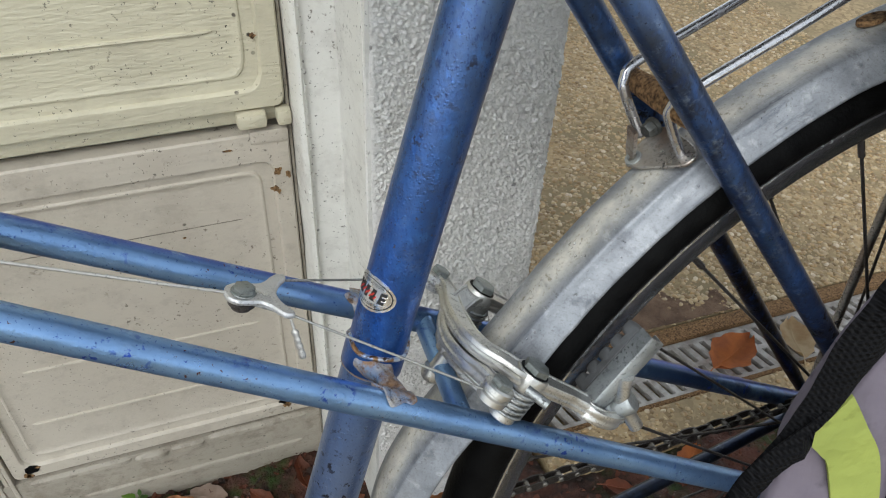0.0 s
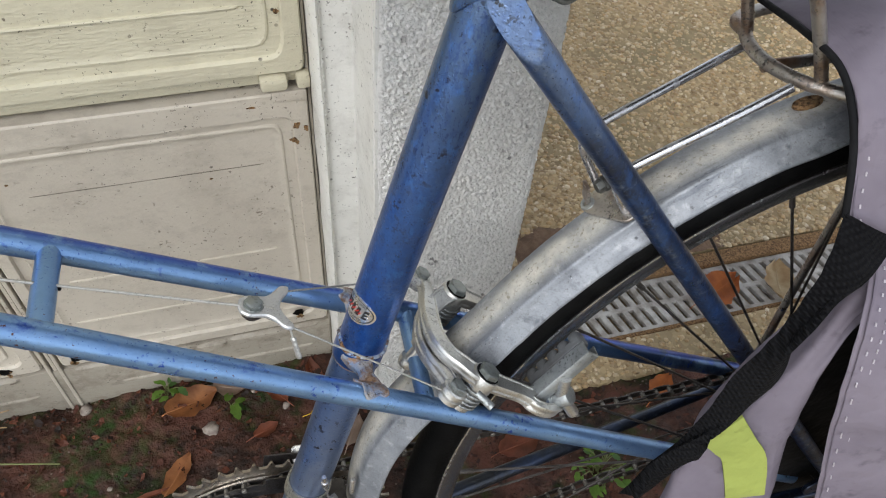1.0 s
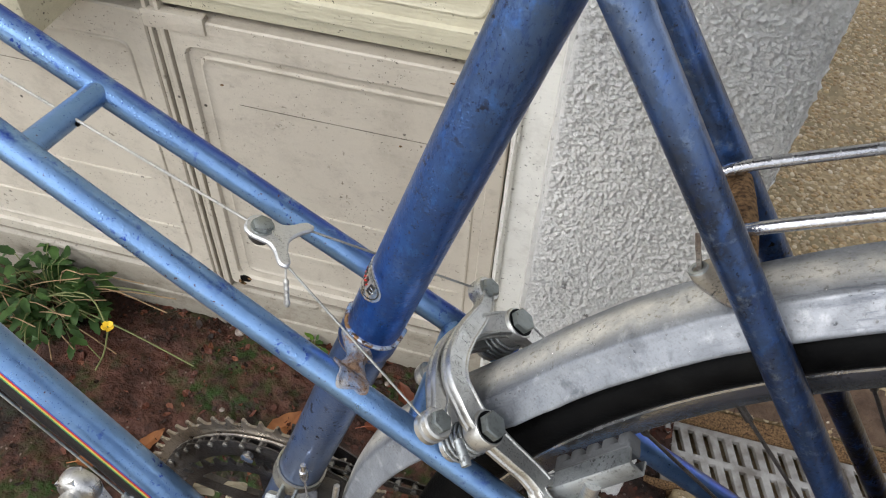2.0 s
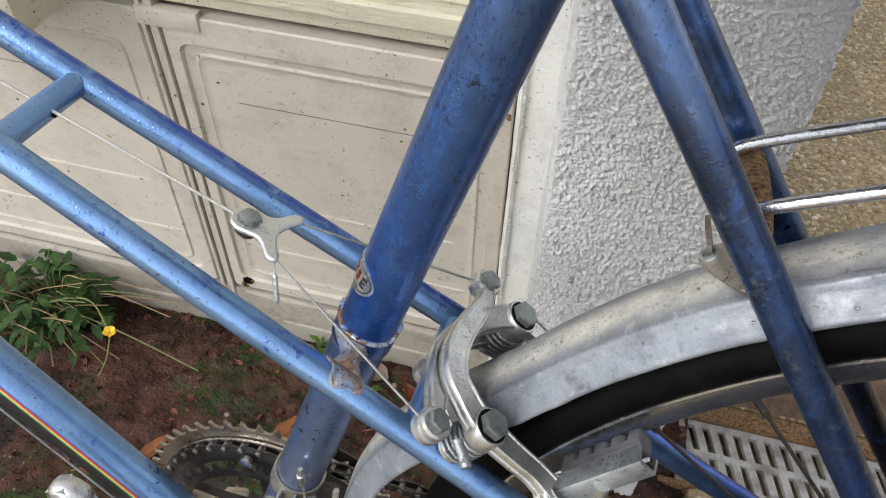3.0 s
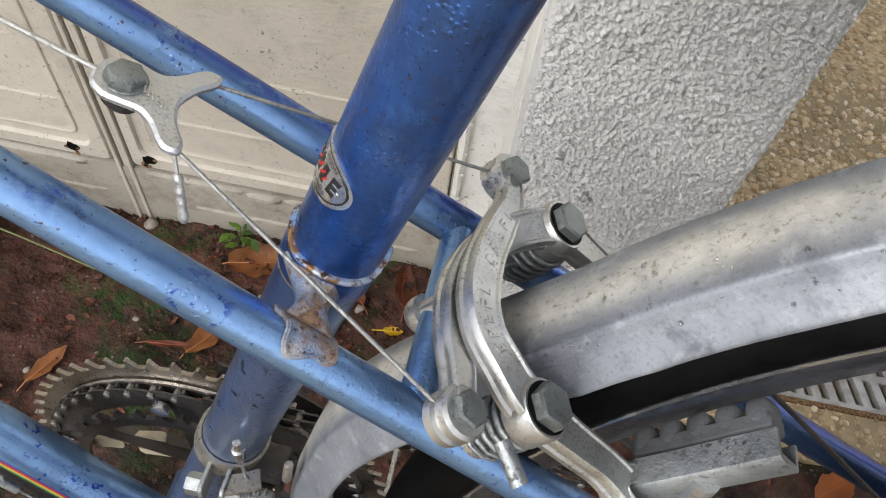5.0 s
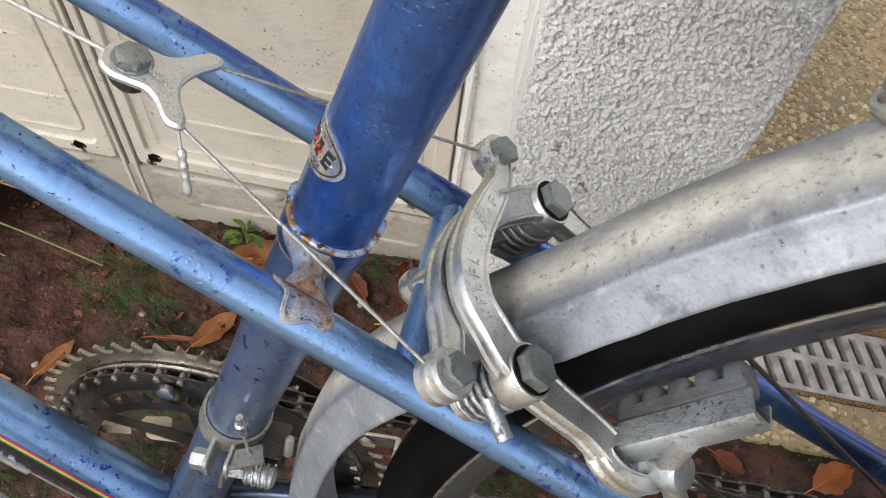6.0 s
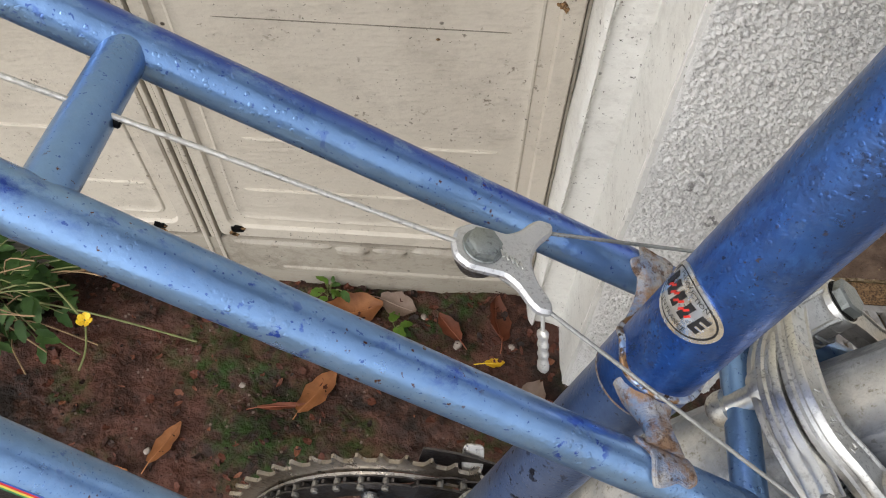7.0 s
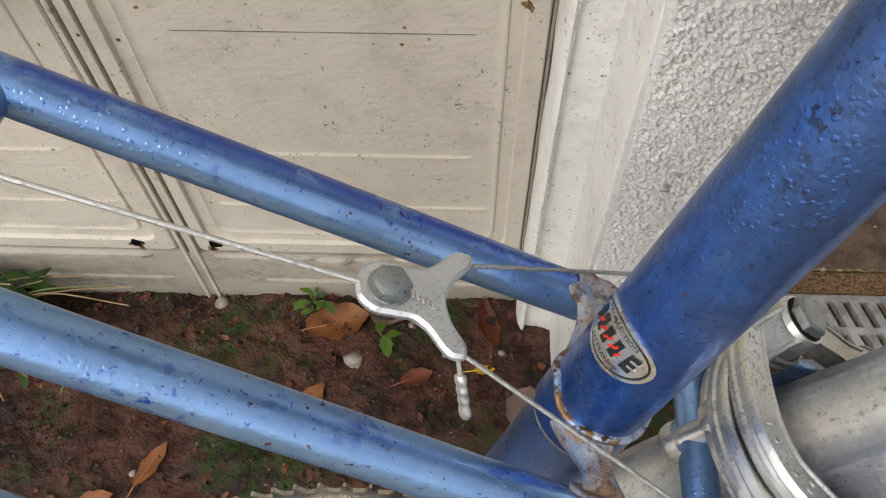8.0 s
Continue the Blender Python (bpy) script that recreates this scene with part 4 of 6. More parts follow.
# bold black strokes of the maker's mark, as plain bars
for x, w in ((-0.0084, 0.0019), (-0.0052, 0.0021), (-0.0016, 0.0021), (0.0024, 0.0022), (0.0072, 0.003)):
    h = 0.0031
    tube_patch("mark_bar", [(x - w / 2 - 0.0005, -h), (x + w / 2 - 0.0005, -h), (x + w / 2 + 0.0005, h), (x - w / 2 + 0.0005, h)], BA, BZ, 0.0008, INK, seat_tube)
for y in (-0.0011, 0.0011):
    tube_patch("mark_gap", [(0.0068, y - 0.0004), (0.0092, y - 0.0004), (0.0092, y + 0.0004), (0.0068, y + 0.0004)], BA, BZ, 0.00086, BADGE, seat_tube)
for k in range(9):
    x = -0.0068 + k * 0.0013
    y = -0.0002 + (0.0006 if k % 2 else -0.0006)
    tube_patch("script_stroke", [(x - 0.00075, y - 0.0007), (x - 0.0002, y - 0.001), (x + 0.0008, y + 0.0008), (x + 0.0002, y + 0.001)], BA, BZ, 0.00095, RED, seat_tube)


def lettering(text, size, place):
    """Built-in font outlines turned into a thin mesh; place maps (x, y, lift) to a point."""
    cu = bpy.data.curves.new("letters", "FONT")
    cu.body, cu.size, cu.align_x, cu.align_y = text, size, "CENTER", "CENTER"
    cu.resolution_u = 2
    ob = bpy.data.objects.new("letters", cu)
    scene.collection.objects.link(ob)
    dg = bpy.context.evaluated_depsgraph_get()
    me = bpy.data.meshes.new_from_object(ob.evaluated_get(dg))
    bpy.data.objects.remove(ob)
    for v in me.vertices:
        v.co = place(v.co.x, v.co.y)
    return me


for text, yy in (("PRODUCTION", 0.0053), ("EN FRANCE", -0.0053)):
    me = lettering(text, 0.0021, lambda x, y: on_tube(BA - x / 0.0143, BZ + (y + yy) * 0.955, 0.0009))
    me.materials.append(INK)
    lt = new("badge_lettering", me)
    lt.parent = seat_tube

# rainbow stripes on the down tube
dn = Vector((0.737, 0, 0.676))
STRIPES = (("black_stripe", (0.012, 0.012, 0.015), 0.0098), ("green_stripe", (0.05, 0.25, 0.09), 0.0009), ("yellow_stripe", (0.65, 0.52, 0.08), 0.0011), ("red_stripe", (0.55, 0.02, 0.03), 0.0011), ("dark_blue_stripe", (0.02, 0.08, 0.4), 0.0006))
arc = -0.004
for nm, col, w in STRIPES:
    sm = plain(nm, col, 0.35)
    bm = bmesh.new()
    loops = []
    for k in (0.03, 0.1, 0.3, 0.6):
        c = DT + dd * k
        loops.append([c + (Vector((0, -1, 0)) * math.cos(a) + dn * math.sin(a)) * (0.01525 if q else 0.0149)
                      for a, q in ((arc / 0.0151, 0), (arc / 0.0151, 1), ((arc + w * 0.25) / 0.0151, 1), ((arc + w / 2) / 0.0151, 1), ((arc + w * 0.75) / 0.0151, 1), ((arc + w) / 0.0151, 1), ((arc + w) / 0.0151, 0))])
    rings(bm, loops)
    part("stripe", bm, sm, down_tube, nm.replace("_", " "))
    arc += w
# gear cable under the down tube, with its stop
under = Vector((0, -1, 0)) * math.cos(radians(-24)) + dn * math.sin(radians(-24))
bm = bmesh.new()
tube(bm, [DT + dd * 0.03 + under * 0.0172, DT + dd * 0.6 + under * 0.0172], 0.0008, 10)
part("gear_cable", bm, CABLE, bike)
bm = bmesh.new()
tube(bm, [DT + dd * q + under * 0.0172 for q in (0.1, 0.1005, 0.118, 0.1185)], [0.0018, 0.0025, 0.0025, 0.0018], 16)
box(bm, (0.004, 0.004, 0.01), tuple(DT + dd * 0.11 + under * 0.0155), bevel=0.0008)
part("cable_stop", bm, BOLT, bike, "small steel cable stop")

# ---- rear brake: two crossed arms on pivots ----
brake = new("rear_brake")
brake.parent = bike
BP = Vector((0.0640, 0.0004, 0.5630))
BA_ = Vector((0.81, 0, -0.586)).normalized()
BN = Vector((0.586, 0, 0.81)).normalized()


def bpt(a, y, h=0.0):
    return BP + BA_ * a + BN * h + Vector((0, y, 0))


# arm stations: along the brake, across it, height; the second arm passes under the first
ARM_OVER = ((0.042, -0.0382, -0.003), (0.036, -0.0372, -0.0025), (0.029, -0.0365, -0.002), (0.0155, -0.0365, -0.001), (0.0, -0.0355, 0.0), (-0.0075, -0.0335, 0.0), (-0.0142, -0.029, -0.0002), (-0.0215, -0.0205, -0.0022), (-0.0252, -0.009, -0.0033), (-0.0248, 0.006, -0.0041), (-0.0216, 0.021, -0.0049), (-0.0194, 0.034, -0.0042), (-0.0214, 0.0465, -0.0042))
ARM_UNDER = ((0.042, -0.0382, -0.003), (0.036, -0.0372, -0.0025), (0.029, -0.0365, -0.002), (0.0155, -0.0365, -0.001), (0.0, -0.0355, 0.0), (-0.0045, -0.0325, -0.0004), (-0.0108, -0.028, -0.0022), (-0.0187, -0.0205, -0.0072), (-0.0242, -0.009, -0.0106), (-0.0272, 0.006, -0.0112), (-0.0262, 0.021, -0.0098), (-0.0242, 0.034, -0.0072), (-0.0222, 0.0462, -0.0055))
WID = (1.15, 1.08, 1.02, 1.1, 1.3, 1.2, 1.12, 1.1, 1.1, 1.05, 0.98, 0.75, 0.6)
PROFILE = ((-0.0054, -0.0036), (-0.0048, -0.0042), (0.0048, -0.0042), (0.0054, -0.0036), (0.0055, -0.0019), (0.0048, -0.0011), (0.0048, 0.0001), (0.0056, 0.0009), (0.0056, 0.0024), (0.0051, 0.0033), (0.0043, 0.0033), (0.0038, 0.0026),
           (-0.0038, 0.0026), (-0.0043, 0.0033), (-0.0051, 0.0033), (-0.0056, 0.0024), (-0.0056, 0.0009), (-0.0048, 0.0001), (-0.0048, -0.0011), (-0.0055, -0.0019))
for s, ARM in ((1, ARM_OVER), (-1, ARM_UNDER)):
    pts = [bpt(a, y * s, h) for a, y, h in ARM]
    sm = smooth_path(pts, 5)
    ws = []
    for i in range(len(WID) - 1):
        ws += [WID[i] + (WID[i + 1] - WID[i]) * k / 5 for k in range(5)]
    ws.append(WID[-1])
    bm = bmesh.new()
    ribbon(bm, sm, BN, PROFILE, ws)
    # pivot boss and anchor eye
    disc(bm, bpt(0.0, -0.0355 * s, -0.006), BN, ((0, 0.0085), (0.001, 0.0092), (0.0085, 0.0092), (0.0098, 0.0086)), 26)
    # slotted end that takes the pad
    slot = []
    for k in range(29):
        b_ = 2 * math.pi * k / 28
        slot.append(bpt(0.0525 + 0.0135 * math.cos(b_), (-0.0378 + 0.0068 * math.sin(b_) + 0.0012 * math.cos(b_)) * s, -0.0035))
    ribbon(bm, slot, BN, [(w_ * 0.55, h_ * 1.05) for w_, h_ in PROFILE])
    part("arm_casting", bm, CAST, brake, "cast aluminium arm with raised edges")
    # raised, unreadable maker's marks along the arm
    if s == 1:
        for i0, n_, sz in ((32, 5, 0.0042), (44, 5, 0.0038)):
            for j in range(n_):
                i = i0 + j * 2
                p, q = sm[i], sm[min(i + 1, len(sm) - 1)]
                t_ = (q - p).normalized()
                w_ = BN.cross(t_)
                bm = bmesh.new()
                m4 = Matrix((t_, w_, BN)).transposed().to_4x4()
                m4.translation = p + BN * 0.0028
                box(bm, (0.0006, sz, 0.0006), (0, 0, 0), m4, 0.0002, 1)
                for off in ((-0.42, 0.42), (0.4,), (-0.4, 0.0), (0.0, 0.42), (-0.42,))[j]:
                    box(bm, (0.0022, 0.0006, 0.0006), (0.0009, sz * off, 0), m4, 0.0002, 1)
                part("cast_mark", bm, CAST, brake)
    pv = bpt(0.0, -0.0355 * s, 0.0036)
    bm = bmesh.new()
    disc(bm, pv, BN, ((0, 0.0078), (0.0006, 0.0078), (0.0007, 0.0055)), 26)
    part("pivot_washer", bm, BLACK, brake, "black pivot washer")
    bm = bmesh.new()
    hex_head(bm, pv + BN * 0.0006, BN, 0.0122, 0.0037, 0.35)
    part("pivot_bolt", bm, GRUBBY, brake, "grey hexagon pivot bolt")
    # pivot barrel below, with return spring coils
    bm = bmesh.new()
    disc(bm, bpt(0.0, -0.0355 * s, -0.026), BN, ((0, 0.0062), (0.001, 0.0074), (0.02, 0.0074)) if s == 1 else ((0, 0.0075), (0.001, 0.0095), (0.024, 0.0095)), 24)
    part("pivot_barrel", bm, CAST, brake)
    bm = bmesh.new()
    coil = [bpt(0.0, -0.0355 * s, -0.0225) + BN * (0.016 * k / 60) + (BA_ * math.cos(k * 0.52) + Vector((0, math.sin(k * 0.52), 0))) * (0.0086 if s == 1 else 0.0108) for k in range(61)]
    tube(bm, coil, 0.0009, 8)
    part("return_spring", bm, BOLT, brake, "coiled return spring")
    if s == 1:
        bm = bmesh.new()
        tube(bm, [Vector((0.0545, -0.0515 * s, 0.5725)), Vector((0.0612, -0.0605 * s, 0.5685))], 0.0024, 14)
        part("spring_stop", bm, BOLT, brake, "small zinc spring sleeve")
    # cable anchor at the far end of the arm
    an = pts[-1] + BN * -0.001
    bm = bmesh.new()
    disc(bm, an, BN, ((-0.0065, 0.006), (-0.0055, 0.0076), (-0.0025, 0.0078), (-0.0018, 0.0066), (-0.0008, 0.0066), (0.0, 0.0078), (0.0024, 0.0078), (0.0034, 0.0068)), 30)
    part("cable_anchor", bm, CAST, brake, "slotted aluminium cable anchor")
    bm = bmesh.new()
    hex_head(bm, an + BN * 0.0032, BN, 0.0096, 0.0032, 0.2)
    part("anchor_bolt", bm, GRUBBY, brake, "grey hexagon anchor bolt")
    # pad
    tan_ = Vector((0.64, 0, 0.768))
    rad_ = Vector((0.768, 0, -0.64))
    pc = Vector((0.1178, -0.0205 * s, 0.5480))
    pm = Matrix((tan_, Vector((0, 1, 0)), tan_.cross(Vector((0, 1, 0))))).transposed().to_4x4()
    for k in range(5):
        bm = bmesh.new()
        box(bm, (0.0082, 0.0105, 0.0098), (0, 0, 0), Matrix.Translation(pc + tan_ * (-0.0195 + 0.0095 * k)) @ pm, 0.0034, 3)
        part("pad_block", bm, PAD, brake, "grey rubber pad block")
    bm = bmesh.new()
    box(bm, (0.045, 0.006, 0.0094), (0, 0, 0), Matrix.Translation(pc + Vector((0, -0.003 * s, 0))) @ pm, 0.001, 1)
    part("brake_pad", bm, PAD, brake, "grey notched rubber brake pad")
    bm = bmesh.new()
    up_ = tan_.cross(Vector((0, 1, 0)))
    hold = pc + Vector((0, -0.0075 * s, 0))
    prof = [(0.0, 0.0062), (-0.0082 * s, 0.0052), (-0.009 * s, 0.0042), (-0.009 * s, -0.0042), (-0.0082 * s, -0.0052), (0.0, -0.0062), (0.0, -0.0049), (-0.007 * s, -0.0041), (-0.007 * s, 0.0041), (0.0, 0.0049)]
    rings(bm, [[hold + tan_ * l + Vector((0, y, 0)) + up_ * h for y, h in prof] for l in (-0.0245, -0.024, 0.024, 0.0245)])
    part("pad_holder", bm, BOLT, brake, "folded aluminium pad holder")
    eye = bpt(0.0645, -0.0355 * s, 0.0015)
    bm = bmesh.new()
    tube(bm, [hold + Vector((0, -0.008 * s, 0)), eye + Vector((0, -0.001 * s, 0.004)), eye + rad_ * 0.013 + Vector((0, -0.004 * s, -0.006))], [0.0042, 0.0042, 0.004], 16)
    part("pad_post", bm, CAST, brake)
    bm = bmesh.new()
    ex = (BN + Vector((0.2, -0.5 * s, 0))).normalized()
    disc(bm, eye - ex * 0.006, ex, ((0, 0.008), (0.003, 0.0092), (0.0036, 0.0092), (0.004, 0.0066), (0.0062, 0.0066), (0.0128, 0.0068), (0.0146, 0.0058), (0.0152, 0.0035)), 28)
    part("eye_bolt", bm, BOLT, brake, "grey domed eye bolt clamping the pad")
# centre bolt through the bridge
bm = bmesh.new()
disc(bm, Vector((0.031, 0.001, 0.5535)) - BN * 0.0138, BN, ((0, 0.0022), (0.0008, 0.0044), (0.0024, 0.0058), (0.0046, 0.0064), (0.0078, 0.0064), (0.008, 0.004), (0.019, 0.004), (0.0192, 0.0072), (0.022, 0.0078), (0.027, 0.0064), (0.03, 0.006)), 26)
part("centre_bolt", bm, CAST, brake, "domed centre bolt")
# back plate that carries the pivots
bm = bmesh.new()
ribbon(bm, smooth_path([bpt(0.002, y, -0.0175) + BA_ * (-0.024 * (1 - (y / 0.0355) ** 2)) for y in (-0.0355, -0.024, -0.012, 0, 0.012, 0.024, 0.0355)], 4), BN, PROFILE)
part("back_plate", bm, CAST, brake)

# ---- straddle hanger and cables ----
YC = Vector((-0.0607, 0.0012, 0.6182))
YA = Vector((0.96, 0, -0.28)).normalized()
YN = Vector((0.279, -0.03, 0.96)).normalized()
hanger = new("straddle_hanger")
hanger.parent = bike
half = [(-0.0086, 0.0), (-0.0074, 0.005), (-0.0032, 0.0078), (0.002, 0.0076), (0.007, 0.0073), (0.0108, 0.0098), (0.0142, 0.0141), (0.0168, 0.0162), (0.0208, 0.0158), (0.0207, 0.0118), (0.0165, 0.0066), (0.0142, 0.0)]
outline = half + [(a, -y) for a, y in half[-2:0:-1]]
outline = rounded(outline, 0.35, 3)
bm = bmesh.new()
slab(bm, outline[::-1], YC, YA, YN.cross(YA), 0.0029, 0.0009)
part("hanger_plate", bm, PLATE, hanger, "light grey Y-shaped hanger plate")
for j in range(5):
    bm = bmesh.new()
    box(bm, (0.0006, 0.0028, 0.0005), (0, 0, 0), Matrix.Translation(YC + YA * (0.0055 + 0.0014 * j) + Vector((0, -0.001 - 0.0006 * j, 0)) + YN * 0.0021) @ pose(0, 0, 0, 0, 19, 20), 0.0001, 1)
    part("cast_mark", bm, CAST, hanger)
bm = bmesh.new()
disc(bm, YC + YN * 0.0016, YN, ((0, 0.0058), (0.0005, 0.0056), (0.0006, 0.004)), 26)
hex_head(bm, YC + YN * 0.0019, YN, 0.0088, 0.0025, 0.4)
part("clamp_bolt", bm, GRUBBY, hanger, "grey hexagon bolt")
bm = bmesh.new()
disc(bm, YC - YN * 0.0021, -YN, ((0, 0.0064), (0.0026, 0.0062), (0.003, 0.0045), (0.005, 0.0045), (0.0055, 0.0035)), 20)
part("clamp_nut", bm, WORN_STEEL, hanger, "dark nut and washer")


def wire(name, pts, r, mat, parent, strands=True):
    """A cable of twisted strands."""
    fr = frames_along(pts)
    bm = bmesh.new()
    seg = 12
    tw = 0.0
    loops = []
    dense = []
    for (a, b) in zip(pts, pts[1:]):
        a, b = Vector(a), Vector(b)
        n = max(1, round((b - a).length / 0.0008))
        dense += [a.lerp(b, k / n) for k in range(n)]
    dense.append(Vector(pts[-1]))
    fr = frames_along(dense)
    for k, (p, d, n, b) in enumerate(fr):
        tw = k * 0.22
        loops.append([p + (n * math.cos(a) + b * math.sin(a)) * r * (0.88 + 0.14 * abs(math.cos(3 * (a - tw)))) for a in (2 * math.pi * j / seg for j in range(seg))])
    rings(bm, loops)
    return part(name, bm, mat, parent)


front = Vector((-0.147, 0.0, 0.6557))
wire("brake_cable", [front + (front - YC) * 4, front, YC + YA * -0.002], 0.0008, BRIGHT_CABLE, bike)
for s, drop in ((-1, 0), (1, 0)):
    tipp = YC + YA * 0.0195 + Vector((0, s * 0.0138, -0.001))
    end = bpt(-0.0222 if s < 0 else -0.0214, s * 0.0462, -0.0068 if s < 0 else -0.0055) - Vector((0.004, 0, -0.001))
    wire("straddle_cable", [YC + YA * 0.004 + Vector((0, s * 0.004, -0.003)), tipp, end], 0.00062, CABLE, bike)
bm = bmesh.new()
e0 = YC + YA * 0.0185 + Vector((0, -0.0138, -0.003))
e1 = Vector((-0.0405, -0.0185, 0.5915))
tube(bm, [e0, e0.lerp(e1, 0.35)], 0.0006, 8)
cp = [e0.lerp(e1, 0.27 + 0.73 * k / 18) for k in range(19)]
tube(bm, cp, [0.001, 0.0018, 0.0019, 0.0018, 0.0015, 0.0016, 0.0018, 0.0018, 0.0015, 0.0016, 0.0018, 0.0018, 0.0015, 0.0016, 0.0018, 0.0019, 0.0019, 0.0018, 0.0013], 14, flat=0.75)
part("cable_end_crimp", bm, BRIGHT_CABLE, bike, "crimped aluminium cable end")
# cable's hole in the cross tube, its shade painted as a black disc
bm = bmesh.new()
disc(bm, front + Vector((-0.004, 0, 0.0)), (front - YC).normalized() * -1, ((0, 0.0014), (0.0022, 0.0014), (0.0026, 0.001)), 12)
part("cable_hole_shade", bm, BLACK, bike)

# ---- rear wheel ----
wheel = new("rear_wheel")
wheel.parent = bike


def turned(name, profile, mat, parent, seg=180, a0=0.0, a1=360.0, centre=HUB, label="", closed=True):
    """A ring round the hub from a profile of (radius, y)."""
    bm = bmesh.new()
    full = a1 - a0 >= 359.9
    n = seg
    loops = []
    for k in range(n + (0 if full else 1)):
        a = radians(a0 + (a1 - a0) * k / n)
        loops.append([centre + Vector((r * math.cos(a), y, r * math.sin(a))) for r, y in profile])
    if full:
        loops.append(loops[0])
    rings(bm, loops, closed=closed, caps=not full and closed)
    if full:
        bmesh.ops.remove_doubles(bm, verts=bm.verts, dist=1e-6)
    return part(name, bm, mat, parent, label)


tp = [(0.337 + 0.0135 * math.cos(a), 0.0155 * math.sin(a)) for a in (2 * math.pi * k / 28 for k in range(28))]
turned("tyre", tp, TYRE, wheel, label="black rubber tyre")
turned("rim", [(0.3265, -0.0118), (0.3272, -0.0105), (0.322, -0.009), (0.322, 0.009), (0.3272, 0.0105), (0.3265, 0.0118), (0.316, 0.0112), (0.3125, 0.008), (0.311, 0.0), (0.3125, -0.008), (0.316, -0.0112)], RIM, wheel, label="scuffed aluminium rim")
for s in (-1, 1):
    turned("rim_lip", [(0.3262, s * 0.0119), (0.3272, s * 0.0126), (0.3284, s * 0.0124), (0.3288, s * 0.0114), (0.328, s * 0.0106), (0.3266, s * 0.0106)], STEEL, wheel, label="bright rolled rim edge")
bm = bmesh.new()
disc(bm, HUB + Vector((0, -0.055, 0)), (0, 1, 0), ((0, 0.004), (0.018, 0.006), (0.02, 0.02), (0.023, 0.02), (0.025, 0.0105), (0.085, 0.0105), (0.088, 0.02), (0.091, 0.02), (0.093, 0.006), (0.112, 0.004)), 26)
part("hub", bm, WORN_STEEL, wheel)
for k in range(36):
    a = 2 * math.pi * k / 36
    s = -1 if k % 2 else 1
    b = a + (0.95 if (k // 2) % 2 else -0.95)
    bm = bmesh.new()
    p0 = HUB + Vector((0.0195 * math.cos(b), s * 0.034, 0.0195 * math.sin(b)))
    p1 = HUB + Vector((0.312 * math.cos(a), s * 0.003, 0.312 * math.sin(a)))
    tube(bm, [p0, p0.lerp(p1, 0.955), p0.lerp(p1, 0.957), p1], [0.001, 0.001, 0.0019, 0.0019], 8)
    part("spoke", bm, WORN_STEEL, wheel)

# ---- mudguard ----
GP = [(0.3580, -0.0240), (0.3592, -0.0236), (0.3602, -0.0226), (0.3614, -0.0211), (0.3638, -0.0187), (0.3660, -0.0166), (0.3677, -0.0154), (0.3690, -0.0147), (0.3699, -0.0139), (0.3703, -0.0128), (0.3706, -0.0102), (0.3714, -0.0066), (0.3723, 0.0)]
GP = GP + [(r, -y) for r, y in GP[-2::-1]]
GP = GP + [(r - 0.0012, y * 0.96) for r, y in GP[::-1]]


def guard():
    bm = bmesh.new()
    n = 240
    loops = []
    for k in range(n + 1):
        a = radians(40 + 175 * k / n)
        l = []
        for i, (r, y) in enumerate(GP):
            q = Vector((math.cos(a) * 5, y * 12, math.sin(a) * 5))
            w = 0.0003 * noise.noise(q * 4) + 0.0001 * noise.noise(q * 17)
            dent = -0.0022 * math.exp(-(((a - 2.384) * 0.372) ** 2 + (y + 0.002) ** 2) / 0.00003)
            dent += -0.0012 * math.exp(-(((a - 2.53) * 0.372) ** 2 + (y + 0.019) ** 2) / 0.00003)
            dent += -0.0008 * math.exp(-(((a - 2.46) * 0.372) ** 2 + (y + 0.0195) ** 2) / 0.00003)
            dent += -0.0022 * math.exp(-(((a - 1.9) * 0.372) ** 2 + (y + 0.02) ** 2) / 0.0003)
            f_ = min(1.0, max(0.0, (math.degrees(a) - 142) / 22))
            dent += 0.022 * f_ * f_ * (3 - 2 * f_)
            l.append(HUB + Vector(((r + w + dent) * math.cos(a), y, (r + w + dent) * math.sin(a))))
        loops.append(l)
    rings(bm, loops)
    return part("rear_mudguard", bm, GUARD, bike, "dented dull aluminium mudguard", sharp=60)


guard()
# triangular mudguard bracket, bolt and rusty bridge between the stays
def at_guard(deg, y, lift=0.0):
    a = radians(deg)
    return HUB + Vector(((0.3733 + lift) * math.cos(a), y, (0.3733 + lift) * math.sin(a)))


gb = 128.3
tang = Vector((math.sin(radians(gb)), 0, -math.cos(radians(gb))))
rad3 = Vector((math.cos(radians(gb)), 0, math.sin(radians(gb))))
foot = at_guard(gb, 0.0, 0.0012)
bm = bmesh.new()
plate = rounded([(-0.0065, 0.0135), (-0.003, 0.0045), (0.011, -0.0155), (0.018, -0.0165), (0.022, -0.01), (0.022, 0.018), (0.0, 0.0185)], 0.3)
slab(bm, plate, foot, tang, (0, 1, 0), 0.0022, 0.0005)
ribbon(bm, [foot + tang * -0.001 + Vector((0, 0.0155, 0)), foot + tang * 0.001 + rad3 * 0.006 + Vector((0, 0.0135, 0)), foot + tang * 0.003 + rad3 * 0.011 + Vector((0, 0.011, 0)), foot + tang * 0.006 + rad3 * 0.019 + Vector((0, 0.008, 0))], (0, 1, 0), ((-0.001, -0.0032), (0.001, -0.0032), (0.001, 0.0032), (-0.001, 0.0032)))
part("guard_bracket", bm, RUSTY, bike, "triangular rusty steel mudguard bracket")
